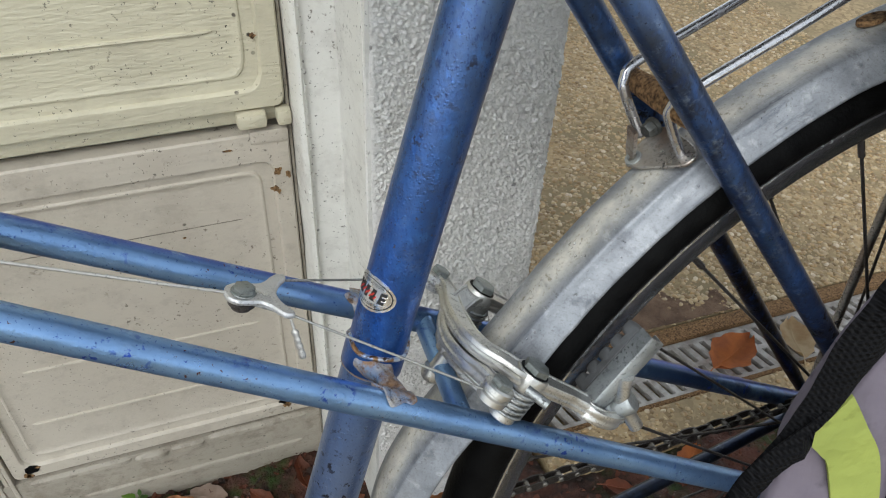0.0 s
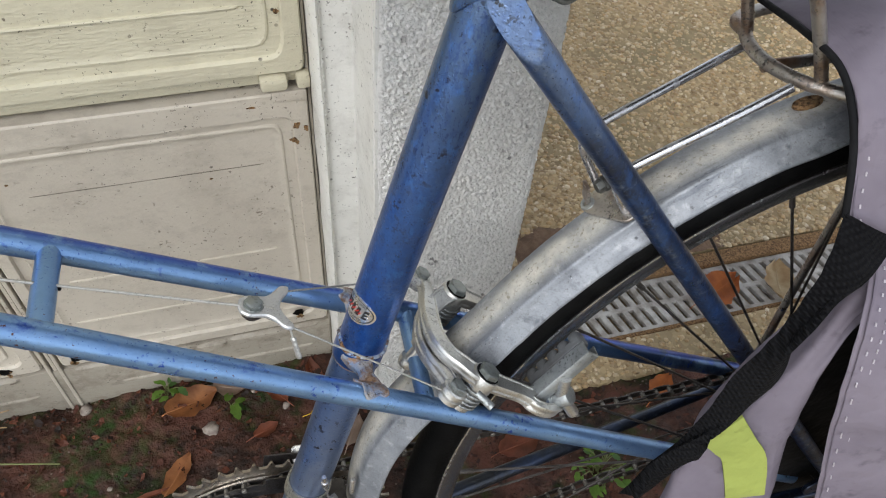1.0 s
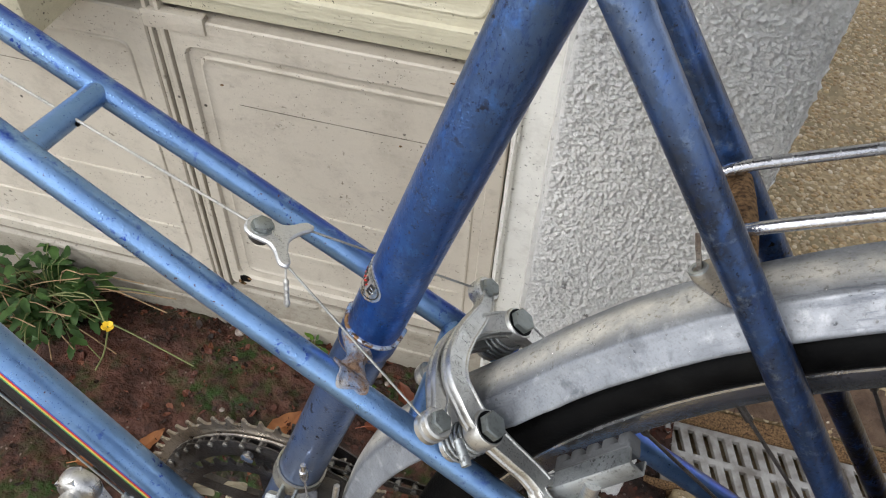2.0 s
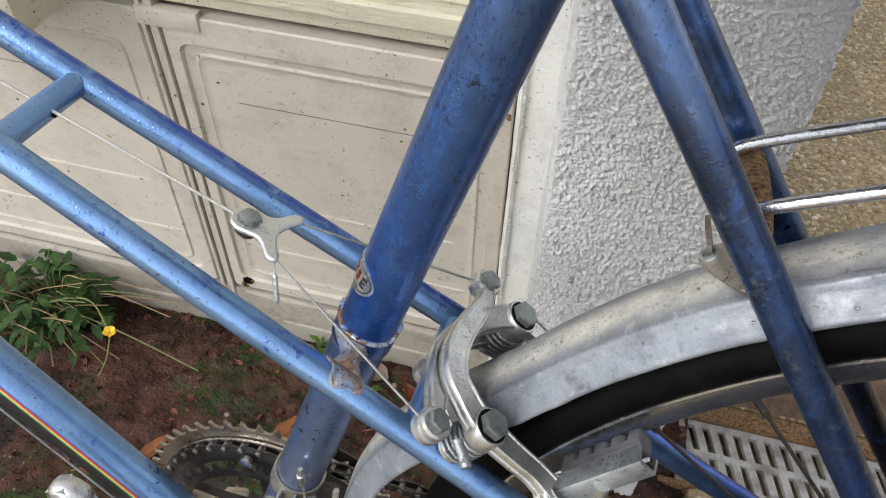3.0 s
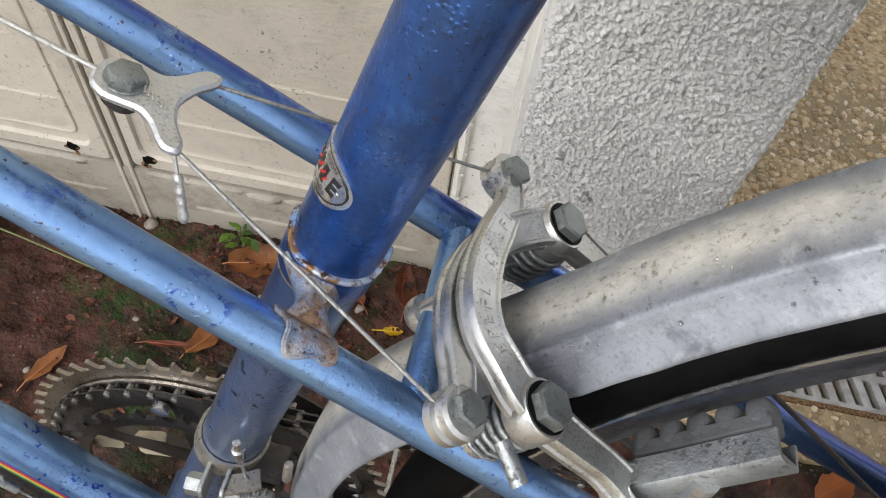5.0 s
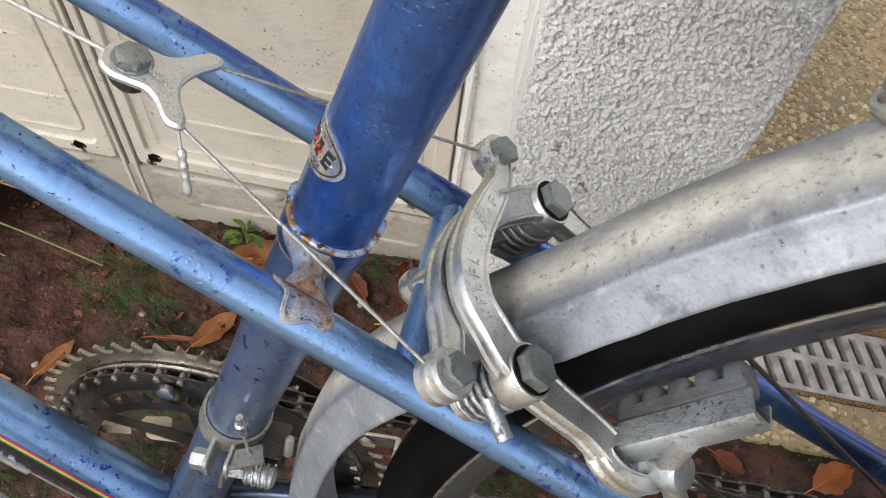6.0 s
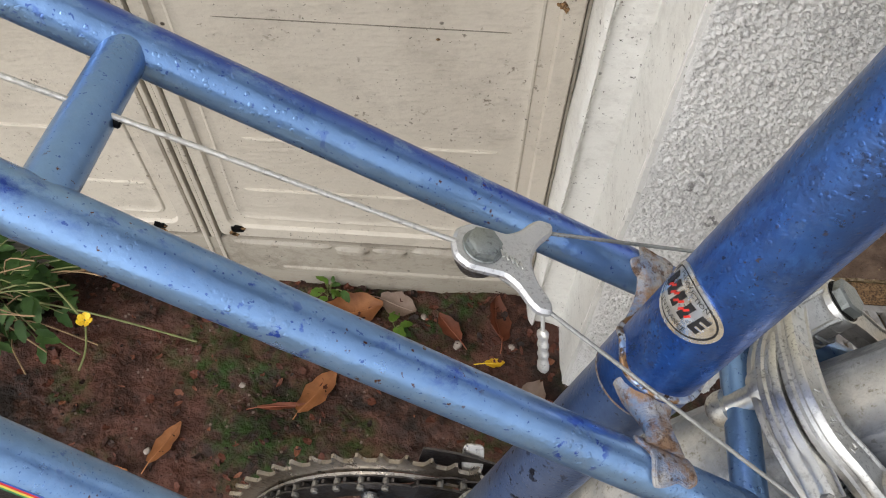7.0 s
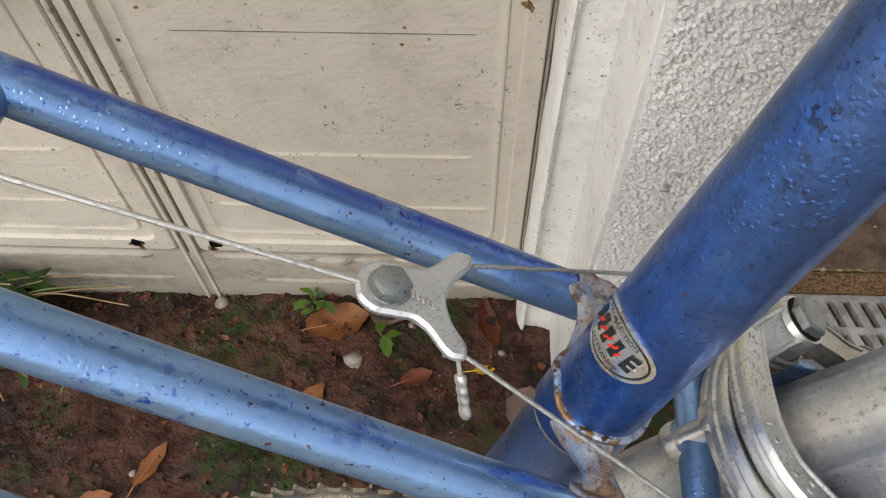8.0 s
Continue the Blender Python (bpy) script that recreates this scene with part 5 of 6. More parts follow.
bm = bmesh.new()
disc(bm, foot + tang * -0.001 + Vector((0, 0.0125, 0)) + rad3 * 0.0008, rad3, ((0, 0.0046), (0.0012, 0.0043), (0.0013, 0.0027), (0.0003, 0.0025)), 22)
part("bracket_rivet", bm, BOLT, bike, "hollow steel rivet")
bm = bmesh.new()
b0, b1 = stay(0.143, -1), stay(0.143, 1)
tube(bm, [b0.lerp(b1, q) for q in (0, 0.12, 0.3, 0.5, 0.7, 0.88, 1)], [0.0048, 0.0054, 0.0062, 0.0066, 0.0062, 0.0054, 0.0048], 22)
part("stay_bridge", bm, RUST, bike, "rust-covered bridge between the stays")
bm = bmesh.new()
hex_head(bm, Vector((0.1395, 0.005, 0.6655)), (-0.86, -0.2, -0.3), 0.0068, 0.0045, 0.2)
disc(bm, Vector((0.1415, 0.0055, 0.6662)), (-0.86, -0.2, -0.3), ((0, 0.0046), (0.0022, 0.0046), (0.0024, 0.003)), 18)
part("bridge_bolt", bm, DARK_BOLT, bike, "small dirty hexagon bolt")
bm = bmesh.new()
slab(bm, [(0.009 * math.cos(a), 0.0045 * math.sin(a)) for a in (2 * math.pi * k / 20 for k in range(20))], at_guard(108.5, 0.0, 0.001), (1, 0, 0.2), (0, 1, 0), 0.003, 0.0006)
part("guard_washer", bm, RUST, bike, "rusty oval washer")

# rain drops standing on the mudguard
random.seed(31)
bm = bmesh.new()
for k in range(120):
    a, y = radians(random.uniform(118, 152)), random.uniform(-0.021, 0.006)
    r_ = next(GP[i][0] + (GP[i + 1][0] - GP[i][0]) * (y - GP[i][1]) / (GP[i + 1][1] - GP[i][1]) for i in range(24) if GP[i][1] <= y <= GP[i + 1][1])
    sz = random.uniform(0.55, 1.0) ** 2 * 0.0010
    out_ = Vector((math.cos(a), y * 25, math.sin(a))).normalized()
    m4 = Matrix.Translation(HUB + Vector((r_ * math.cos(a), y, r_ * math.sin(a)))) @ out_.to_track_quat("Z", "Y").to_matrix().to_4x4() @ Matrix.Diagonal((sz * random.uniform(0.8, 1.4), sz, sz * 0.38, 1))
    bmesh.ops.create_icosphere(bm, subdivisions=2, radius=1, matrix=m4)
tagged(part("rain_beading", bm, WATER, bike), "clear rain drops on the mudguard", kind="stuff")

# ---- chain side: chainring, crank, chain, front derailleur ----
crank = new("crankset")
crank.parent = bike


def chainring(name, y, r, teeth, mat, hollow=0.9):
    bm = bmesh.new()
    out = []
    for k in range(teeth * 9):
        a = 2 * math.pi * k / (teeth * 9)
        q = r + (-0.001, -0.0012, -0.0013, -0.0012, -0.001, 0.001, 0.0052, 0.0052, 0.001)[k % 9]
        out.append((q * math.cos(a), q * math.sin(a)))
    inner = [(r * hollow * math.cos(2 * math.pi * k / (teeth * 9)), r * hollow * math.sin(2 * math.pi * k / (teeth * 9))) for k in range(teeth * 9)]
    loops = [[BB + Vector((x, y + d, z)) for x, z in o] for o, d in ((out, 0.0012), (out, -0.0012), (inner, -0.0014), (inner, 0.0014), (out, 0.0012))]
    rings(bm, loops, caps=False)
    bmesh.ops.remove_doubles(bm, verts=bm.verts, dist=1e-6)
    part(name, bm, mat, crank, sharp=30)


CRANK = metal("dull_chrome", (0.6, 0.59, 0.57), 0.3, (0.38, 0.35, 0.31), 0.7, 0.15)
BAND = metal("yellowed_steel", (0.5, 0.47, 0.4), 0.42, (0.34, 0.3, 0.22), 0.8, 0.2)
RING = metal("worn_chainring_steel", (0.42, 0.37, 0.31), 0.32, (0.14, 0.105, 0.075), 0.9, 0.25)
chainring("chainring", 0.047, 0.1065, 52, RING)
chainring("inner_chainring", 0.040, 0.0925, 46, WORN_STEEL, 0.86)
chainring("small_chainring", 0.033, 0.0785, 38, WORN_STEEL, 0.9)
for k in range(5):
    a = radians(100 + 72 * k)
    bm = bmesh.new()
    d_ = Vector((math.cos(a), 0, math.sin(a)))
    ribbon(bm, [BB + Vector((0, 0.05, 0)) + d_ * q for q in (0.012, 0.05, 0.092)], (0, 1, 0), ((-0.008, -0.003), (0.008, -0.003), (0.007, 0.003), (-0.007, 0.003)), [1.3, 0.9, 0.8])
    part("spider_arm", bm, WORN_STEEL, crank)
    bm = bmesh.new()
    disc(bm, BB + Vector((0, 0.036, 0)) + d_ * 0.086, (0, -1, 0), ((0, 0.005), (0.004, 0.005), (0.0045, 0.003)), 14)
    part("ring_bolt", bm, STEEL, crank)
for s, ang in ((1, 298), (-1, 118)):
    a = radians(ang)
    d_ = Vector((math.cos(a), 0, math.sin(a)))
    bm = bmesh.new()
    ribbon(bm, [BB + Vector((0, s * 0.053, 0)) + d_ * q for q in (-0.012, 0.0, 0.03, 0.145, 0.16, 0.174)], (0, 1, 0), ((-0.012, -0.006), (0.012, -0.006), (0.0115, 0.005), (0.008, 0.0065), (-0.008, 0.0065), (-0.0115, 0.005)), [0.8, 1.15, 0.9, 0.8, 0.95, 0.6])
    disc(bm, BB + Vector((0, s * 0.046, 0)) + d_ * 0.163, (0, s, 0), ((0, 0.009), (0.001, 0.0115), (0.005, 0.0135), (0.010, 0.0132), (0.0128, 0.0115), (0.0145, 0.008), (0.0152, 0.004), (0.0153, 0.0)), 30)
    part("crank_arm", bm, CRANK, crank, "dull polished steel crank arm")
    # pedal: spindle, two cage plates, end bars
    eye_ = BB + Vector((0, s * 0.06, 0)) + d_ * 0.163
    pedal = new("pedal")
    pedal.parent = crank
    bm = bmesh.new()
    tube(bm, [eye_, eye_ + Vector((0, s * 0.02, 0)), eye_ + Vector((0, s * 0.085, 0))], [0.006, 0.009, 0.007], 18)
    part("spindle", bm, CRANK, pedal)
    for off in (0.02, 0.088):
        bm = bmesh.new()
        slab(bm, rounded([(-0.032, -0.009), (0.032, -0.009), (0.032, 0.009), (-0.032, 0.009)], 0.25), eye_ + Vector((0, s * off, 0)), (1, 0, 0.15), (-0.15, 0, 1), 0.003, 0.0006)
        part("cage_plate", bm, CRANK, pedal)
    for dx in (-0.028, 0.028):
        bm = bmesh.new()
        box(bm, (0.004, 0.07, 0.016), tuple(eye_ + Vector((dx, s * 0.054, dx * 0.15))), bevel=0.001)
        part("cage_bar", bm, CRANK, pedal)
    bm = bmesh.new()
    disc(bm, BB + Vector((0, s * 0.055, 0)), (0, s, 0), ((0, 0.0115), (0.006, 0.0115), (0.008, 0.009), (0.0075, 0.0)), 20)
    part("dust_cap", bm, CRANK, crank)
turned("ring_lip", [(0.0962, 0.0425), (0.0972, 0.0428), (0.0972, 0.0445), (0.0945, 0.0445), (0.0945, 0.0425)], CRANK, crank, 120, centre=BB, label="bright worn inner lip of the chainring")
for x0, z0, x1, z1, w in ((-0.1705, 0.2945, -0.143, 0.2905, 0.0046), (-0.151, 0.2865, -0.1205, 0.2965, 0.006), (-0.174, 0.2715, -0.151, 0.278, 0.0055), (-0.14, 0.2755, -0.117, 0.2795, 0.0036)):
    bm = bmesh.new()
    ribbon(bm, [(x0, 0.05, z0), (x0 + 0.002, 0.0495, z0), ((x0 + x1) / 2, 0.049, (z0 + z1) / 2 + 0.0008), (x1 - 0.002, 0.0495, z1), (x1, 0.05, z1)], (0, 1, 0), ((-w, -0.002), (w, -0.002), (w * 0.8, 0.002), (-w * 0.8, 0.002)), [0.6, 1, 0.9, 1, 0.6])
    part("guard_remnant", bm, PEG, crank, "broken cream plastic remnant of a chain guard")
COG = 0.042
chain = new("chain")
chain.parent = bike


def chain_run(p, q, n):
    for k in range(n):
        c = p.lerp(q, (k + 0.5) / n)
        d_ = (q - p).normalized()
        bm = bmesh.new()
        for yy in ((-0.0035, 0.0035) if k % 2 else (-0.0022, 0.0022)):
            slab(bm, [(0.0092 * math.cos(b) * (1 - 0.22 * abs(math.sin(b))), 0.0041 * math.sin(b) * (0.8 + 0.2 * abs(math.cos(b)))) for b in (2 * math.pi * j / 10 for j in range(10))], c + Vector((0, yy, 0)), d_, d_.cross(Vector((0, 1, 0))), 0.001)
        part("chain_link", bm, WORN_STEEL, chain)
        bm = bmesh.new()
        disc(bm, c + d_ * 0.0063 + Vector((0, -0.0048, 0)), (0, 1, 0), ((0, 0.0016), (0.0005, 0.0022), (0.009, 0.0022), (0.0095, 0.0016)), 8)
        part("chain_pin", bm, BAND_GREY, chain)


chain_run(BB + Vector((0.01, 0.04, 0.095)), HUB + Vector((-0.005, 0.038, COG)), 36)
for k in range(22):
    a0, a1 = radians(86 + k * 8.4), radians(86 + (k + 1) * 8.4)
    chain_run(BB + Vector((0.0945 * math.cos(a0), 0.04, 0.0945 * math.sin(a0))), BB + Vector((0.0945 * math.cos(a1), 0.04, 0.0945 * math.sin(a1))), 1)
chain_run(BB + Vector((0.0, 0.04, -0.0945)), HUB + Vector((-0.01, 0.038, -0.06)), 36)
bm = bmesh.new()
for k, r in enumerate((0.03, 0.036, 0.042, 0.048)):
    disc(bm, HUB + Vector((0, 0.048 - k * 0.005, 0)), (0, 1, 0), ((0, r), (0.002, r), (0.002, r * 0.6), (0.0, r * 0.6)), 30)
part("sprocket_cluster", bm, WORN_STEEL, wheel, "dark oily sprockets")
# front derailleur clamp and cage
fd = new("front_derailleur")
fd.parent = bike
bm = bmesh.new()
fz = 0.428
u, v = Vector((0, 1, 0)), SEAT_DIR.cross(Vector((0, 1, 0)))
loops = []
for off, dr in ((-0.0055, 0.0002), (-0.0055, 0.0016), (0.0055, 0.0016), (0.0055, 0.0002)):
    loops.append([seat_axis(fz + off) + (v * math.cos(a) + u * math.sin(a)) * (0.0143 + dr) for a in (2 * math.pi * k / 36 for k in range(36))])
loops.append(loops[0])
rings(bm, loops, caps=False)
part("clamp_band", bm, BAND, fd, "yellowed steel clamp band")
for dx, ax in ((-0.011, (-1, 0, 0)), (0.012, (1, 0, 0))):
    bm = bmesh.new()
    c = seat_axis(fz) + Vector((dx, -0.021, -0.003))
    slab(bm, rounded([(-0.006, -0.01), (0.006, -0.01), (0.006, 0.008), (-0.006, 0.008)], 0.25), c + Vector((-dx * 0.6, 0.003, 0)), (0, 0, 1), (0, 1, 0), 0.002, 0.0004)
    hex_head(bm, c + Vector((-dx * 0.5, -0.002, 0)), ax, 0.0085, 0.0065, 0.3)
    part("clamp_bolt", bm, BOLT, fd, "grey hexagon clamp bolt")
bm = bmesh.new()
sp = Vector((-0.0352, -0.019, 0.4625))
tube(bm, [sp + Vector((0, 0, -0.03)), sp + Vector((-0.001, 0, -0.012))], 0.0008, 8)
tube(bm, [sp + Vector((-0.001, 0, -0.012)), sp + Vector((-0.0012, 0, -0.010)), sp + Vector((-0.0013, 0, -0.0035)), sp + Vector((-0.0013, 0, -0.003)), sp + Vector((-0.0015, 0, 0.002))], [0.002, 0.0027, 0.0027, 0.0019, 0.0016], 12)
part("cable_end_crimp", bm, STEEL, fd, "shiny crimped cable end")
bm = bmesh.new()
strap = smooth_path([(-0.0475, -0.0235, 0.41), (-0.0455, -0.0235, 0.422), (-0.043, -0.0225, 0.4285), (-0.036, -0.021, 0.4315), (-0.029, -0.018, 0.4335)], 5)
ribbon(bm, strap, (0, -1, 0), ((-0.0008, -0.0045), (0.0008, -0.0045), (0.0008, 0.0045), (-0.0008, 0.0045)))
part("linkage_strap", bm, BAND_GREY, fd, "bright bent steel strap")
bm = bmesh.new()
blk = Vector((-0.031, -0.021, 0.418))
tube(bm, [blk + Vector((-0.007, 0, 0.001)), blk + Vector((-0.006, 0, 0.001)), blk + Vector((0.006, 0, -0.001)), blk + Vector((0.007, 0, -0.001))], [0.004, 0.005, 0.005, 0.004], 20)
part("pivot_block", bm, BOLT, fd, "shiny cylindrical pivot")
bm = bmesh.new()
tube(bm, [blk + Vector((-0.006 + 0.012 * k / 70, 0.0056 * math.cos(k * 0.36), 0.0056 * math.sin(k * 0.36))) for k in range(71)], 0.0006, 6)
part("linkage_spring", bm, STEEL, fd, "thin coiled spring")
bm = bmesh.new()
tube(bm, [sp + Vector((0.0005, 0, -0.028)), sp + Vector((0.003, -0.0015, -0.036)), sp + Vector((0.004, -0.002, -0.047)), sp + Vector((0.001, -0.002, -0.056))], 0.0007, 8)
part("cable_tail", bm, CABLE, fd)
bm = bmesh.new()
tube(bm, [(-0.019, -0.015, 0.432), (-0.0175, -0.015, 0.446), (-0.017, -0.015, 0.4475)], [0.002, 0.002, 0.0014], 14)
part("adjuster_screw", bm, CRANK, fd, "bright adjuster screw")
bm = bmesh.new()
box(bm, (0.03, 0.02, 0.012), tuple(seat_axis(0.418) + Vector((0.014, -0.004, -0.004))), bevel=0.003)
part("linkage", bm, WORN_STEEL, fd)
for yy in (0.033, 0.054):
    bm = bmesh.new()
    arcp = [BB + Vector((0.104 * math.cos(radians(t_)), yy, 0.104 * math.sin(radians(t_)))) for t_ in (84, 76, 68, 58, 48)]
    ribbon(bm, smooth_path(arcp, 4), (0, 1, 0), ((-0.009, -0.0006), (0.007, -0.0006), (0.007, 0.0006), (-0.009, 0.0006)))
    part("cage_plate", bm, WORN_STEEL, fd, "dark steel cage plate")
bm = bmesh.new()
slab(bm, rounded([(-0.006, 0), (0.006, 0), (0.006, 0.016), (-0.006, 0.016)], 0.3), Vector((-0.052, 0.05, 0.376)), (1, 0, 0), (0, 0.7, 0.7), 0.002, 0.0003)
part("cage_lug", bm, CRANK, fd, "bright rounded tip of the cage")

# ---- carrier rods, hoop and saddle ----
rack = new("rear_rack")
rack.parent = bike


def rod(name, pts, r, mat, parent, label="", k=6):
    bm = bmesh.new()
    tube(bm, smooth_path(pts, k) if len(pts) > 2 else pts, r, 14)
    return part(name, bm, mat, parent, label)


rod("rack_rod", [(0.2257, -0.0125, 0.7275), (0.19, -0.0125, 0.7105), (0.146, -0.011, 0.689), (0.1385, -0.0085, 0.6805), (0.1405, -0.008, 0.672), (0.153, -0.008, 0.647)], 0.0026, STEEL, rack, "chrome rod bent down at its end")
rod("rack_rod", [(0.2327, 0.041, 0.7225), (0.19, 0.034, 0.708), (0.141, 0.026, 0.6915), (0.1325, 0.0235, 0.6845), (0.1335, 0.022, 0.676), (0.145, 0.022, 0.653)], 0.0026, STEEL, rack, "chrome rod bent down at its end")
rod("rack_hoop", [(0.42, -0.055, 0.735), (0.33, -0.055, 0.731), (0.27, -0.043, 0.73), (0.238, -0.018, 0.729), (0.226, 0.012, 0.728), (0.229, 0.04, 0.73), (0.25, 0.06, 0.733), (0.42, 0.07, 0.737)], 0.0038, RUSTY, rack, "rusty chrome rack hoop", 8)
rod("rack_post", [(0.231, 0.042, 0.731), (0.2176, 0.042, 0.772), (0.204, 0.042, 0.813)], 0.0035, RUSTY, rack, "rusty chrome post")
rod("rack_post", [(0.239, -0.016, 0.731), (0.2315, -0.016, 0.749), (0.212, -0.016, 0.789), (0.199, -0.016, 0.806), (0.178, -0.016, 0.822)], 0.0035, RUSTY, rack, "rusty chrome post")
rod("rack_rail", [(0.229, 0.018, 0.722), (0.34, 0.012, 0.728), (0.5, 0.012, 0.733)], 0.0035, RUSTY, rack)
rod("rack_leg", [(0.40, -0.05, 0.735), (0.385, -0.068, 0.5), (0.372, -0.066, 0.365)], 0.0035, RUSTY, rack)
rod("rack_leg", [(0.40, 0.06, 0.735), (0.385, 0.068, 0.5), (0.372, 0.066, 0.365)], 0.0035, RUSTY, rack)
saddle = new("saddle")
saddle.parent = bike
bm = bmesh.new()
loops = []
for k in range(37):
    s = k / 36
    x = -0.15 + 0.40 * s
    w = 0.018 + 0.014 * s + 0.058 / (1 + math.exp(-(s - 0.42) * 14))
    if k in (0, 36):
        w *= 0.6
    drop = 0.025 + 0.0215 * min(1.0, s * 1.6)
    l = []
    for j in range(28):
        a = 2 * math.pi * j / 28
        c_, s_ = math.cos(a), math.sin(a)
        y = w * math.copysign(abs(c_) ** 0.45, c_) * (1.0 if s_ < 0 else 1 - 0.25 * s_)
        z = 0.872 + (0.024 * s_ if s_ > 0 else -drop * abs(s_) ** 0.5)
        l.append(Vector((x, 0.004 + y, z)))
    loops.append(l)
rings(bm, loops)
part("saddle_cover", bm, BLACK, saddle, "black plastic saddle cover")
for s in (-1, 1):
    rod("saddle_rail", [(-0.08, s * 0.01, 0.85), (-0.03, s * 0.02, 0.846), (0.08, s * 0.022, 0.842), (0.15, s * 0.04, 0.85)], 0.0035, STEEL, saddle)
bm = bmesh.new()
box(bm, (0.035, 0.055, 0.022), (0.083, 0, 0.848), bevel=0.006)
part("saddle_clamp", bm, BOLT, saddle)

# ---- pannier ----
def fabric(name, base, other, weave=900):
    m, t, b = shader(name, base, 0.75)
    dull(b, 0.12)
    c = blend(t, noise_fac(t, 18, 0.35, 0.7, 5), base, other)
    c = blend(t, times(t, noise_fac(t, 70, 0.6, 0.72, 6), 0.6), c, tuple(v * 0.45 for v in base))
    colour(t, b, c)
    bump(t, b, noise_fac(t, 28, 0.3, 0.7, 3), 0.6, 0.004)
    for st in ((weave, 60, 60), (60, 60, weave)):
        bump(t, b, noise_fac(t, 1.0, 0.3, 0.7, 2, coords(t, st)), 0.15, 0.0004)
    return m


MAUVE = fabric("mauve_grey_nylon", (0.2, 0.175, 0.21), (0.15, 0.13, 0.16))
WEB = fabric("black_webbing", (0.006, 0.006, 0.007), (0.014, 0.014, 0.015))
WEBBING = fabric("black_mesh_webbing", (0.004, 0.004, 0.005), (0.008, 0.008, 0.009))
wt_, wb_ = WEBBING.node_tree, WEBBING.node_tree.nodes["Principled BSDF"]
for way in ("X", "Z"):
    wv = wt_.nodes.new("ShaderNodeTexWave")
    wv.bands_direction = way
    wv.inputs["Scale"].default_value, wv.inputs["Distortion"].default_value = 130, 0.6
    mp_ = wt_.nodes.new("ShaderNodeMapping")
    mp_.inputs["Rotation"].default_value = (0, 0.6, 0)
    wt_.links.new(coords(wt_), mp_.inputs["Vector"])
    wt_.links.new(mp_.outputs["Vector"], wv.inputs["Vector"])
    bump(wt_, wb_, wv.outputs["Fac"], 0.9, 0.0012)
dull(wb_, 0.14)
THREAD = plain("pale_thread", (0.5, 0.46, 0.5), 0.8, gloss=0.1)
LIME = fabric("lime_reflective", (0.35, 0.4, 0.1), (0.28, 0.325, 0.085))
bag = new("pannier_bag")
bag.matrix_world = bike.matrix_world.copy()
tagged(bag, "faded mauve-grey nylon pannier bag with black strap, lime patch", "pannier")


def cloth(name, rows, mat, thick, parent, label="", wob=0.002, sub=6):
    """A sheet of cloth through rows of points, with creases and thickness."""
    grid = [smooth_path(r, sub) for r in rows]
    cols = [smooth_path([g[i] for g in grid], sub) for i in range(len(grid[0]))]
    bm = bmesh.new()
    vs = []
    for i, c in enumerate(cols):
        vs.append([bm.verts.new(p + Vector((0, wob * noise.fractal(p * 22, 0.8, 2, 3), wob * 0.5 * noise.noise(p * 31)))) for p in c])
    for a, b in zip(vs, vs[1:]):
        for k in range(len(a) - 1):
            bm.faces.new((a[k], a[k + 1], b[k + 1], b[k]))
    bmesh.ops.recalc_face_normals(bm, faces=bm.faces)
    bmesh.ops.solidify(bm, geom=bm.faces, thickness=thick)
    return part(name, bm, mat, parent, label, sharp=60)


# body, gathered under a webbing strap
cloth("bag_body", [[(0.29, -0.05, 0.655), (0.262, -0.078, 0.655), (0.266, -0.088, 0.655), (0.268, -0.09, 0.655), (0.30, -0.05, 0.655)],
                   [(0.26, -0.05, 0.592), (0.236, -0.083, 0.592), (0.241, -0.090, 0.592), (0.25, -0.092, 0.592), (0.285, -0.05, 0.59)],
                   [(0.22, -0.05, 0.508), (0.195, -0.080, 0.505), (0.206, -0.089, 0.505), (0.25, -0.095, 0.50), (0.285, -0.05, 0.50)],
                   [(0.22, -0.05, 0.44), (0.186, -0.080, 0.44), (0.205, -0.092, 0.44), (0.258, -0.099, 0.44), (0.29, -0.05, 0.44)],
                   [(0.22, -0.05, 0.30), (0.18, -0.083, 0.30), (0.21, -0.096, 0.30), (0.27, -0.1, 0.30), (0.30, -0.05, 0.30)],
                   [(0.23, -0.05, 0.20), (0.21, -0.08, 0.20), (0.235, -0.09, 0.20), (0.28, -0.092, 0.20), (0.31, -0.05, 0.20)]], MAUVE, 0.003, bag)
# sheet added behind the gap at the flap, black to paint its shade
cloth("bag_gap_backing", [[(0.31, -0.046, 0.70), (0.40, -0.046, 0.71), (0.58, -0.046, 0.71)],
                   [(0.275, -0.046, 0.45), (0.40, -0.046, 0.45), (0.58, -0.046, 0.45)],
                   [(0.275, -0.046, 0.20), (0.40, -0.046, 0.20), (0.58, -0.046, 0.20)]], WEB, 0.004, bag, "black sheet added to darken the gap behind the flap", 0.001)
FLAP_EDGE = [(0.24, 0.05, 0.7444), (0.23, 0.0, 0.753), (0.2317, -0.03, 0.750), (0.232, -0.0475, 0.738), (0.233, -0.06, 0.718), (0.2355, -0.07, 0.686), (0.2525, -0.082, 0.661), (0.246, -0.099, 0.638), (0.2464, -0.1075, 0.598), (0.258, -0.112, 0.535), (0.273, -0.115, 0.472), (0.29, -0.115, 0.38)]
rows_ = []
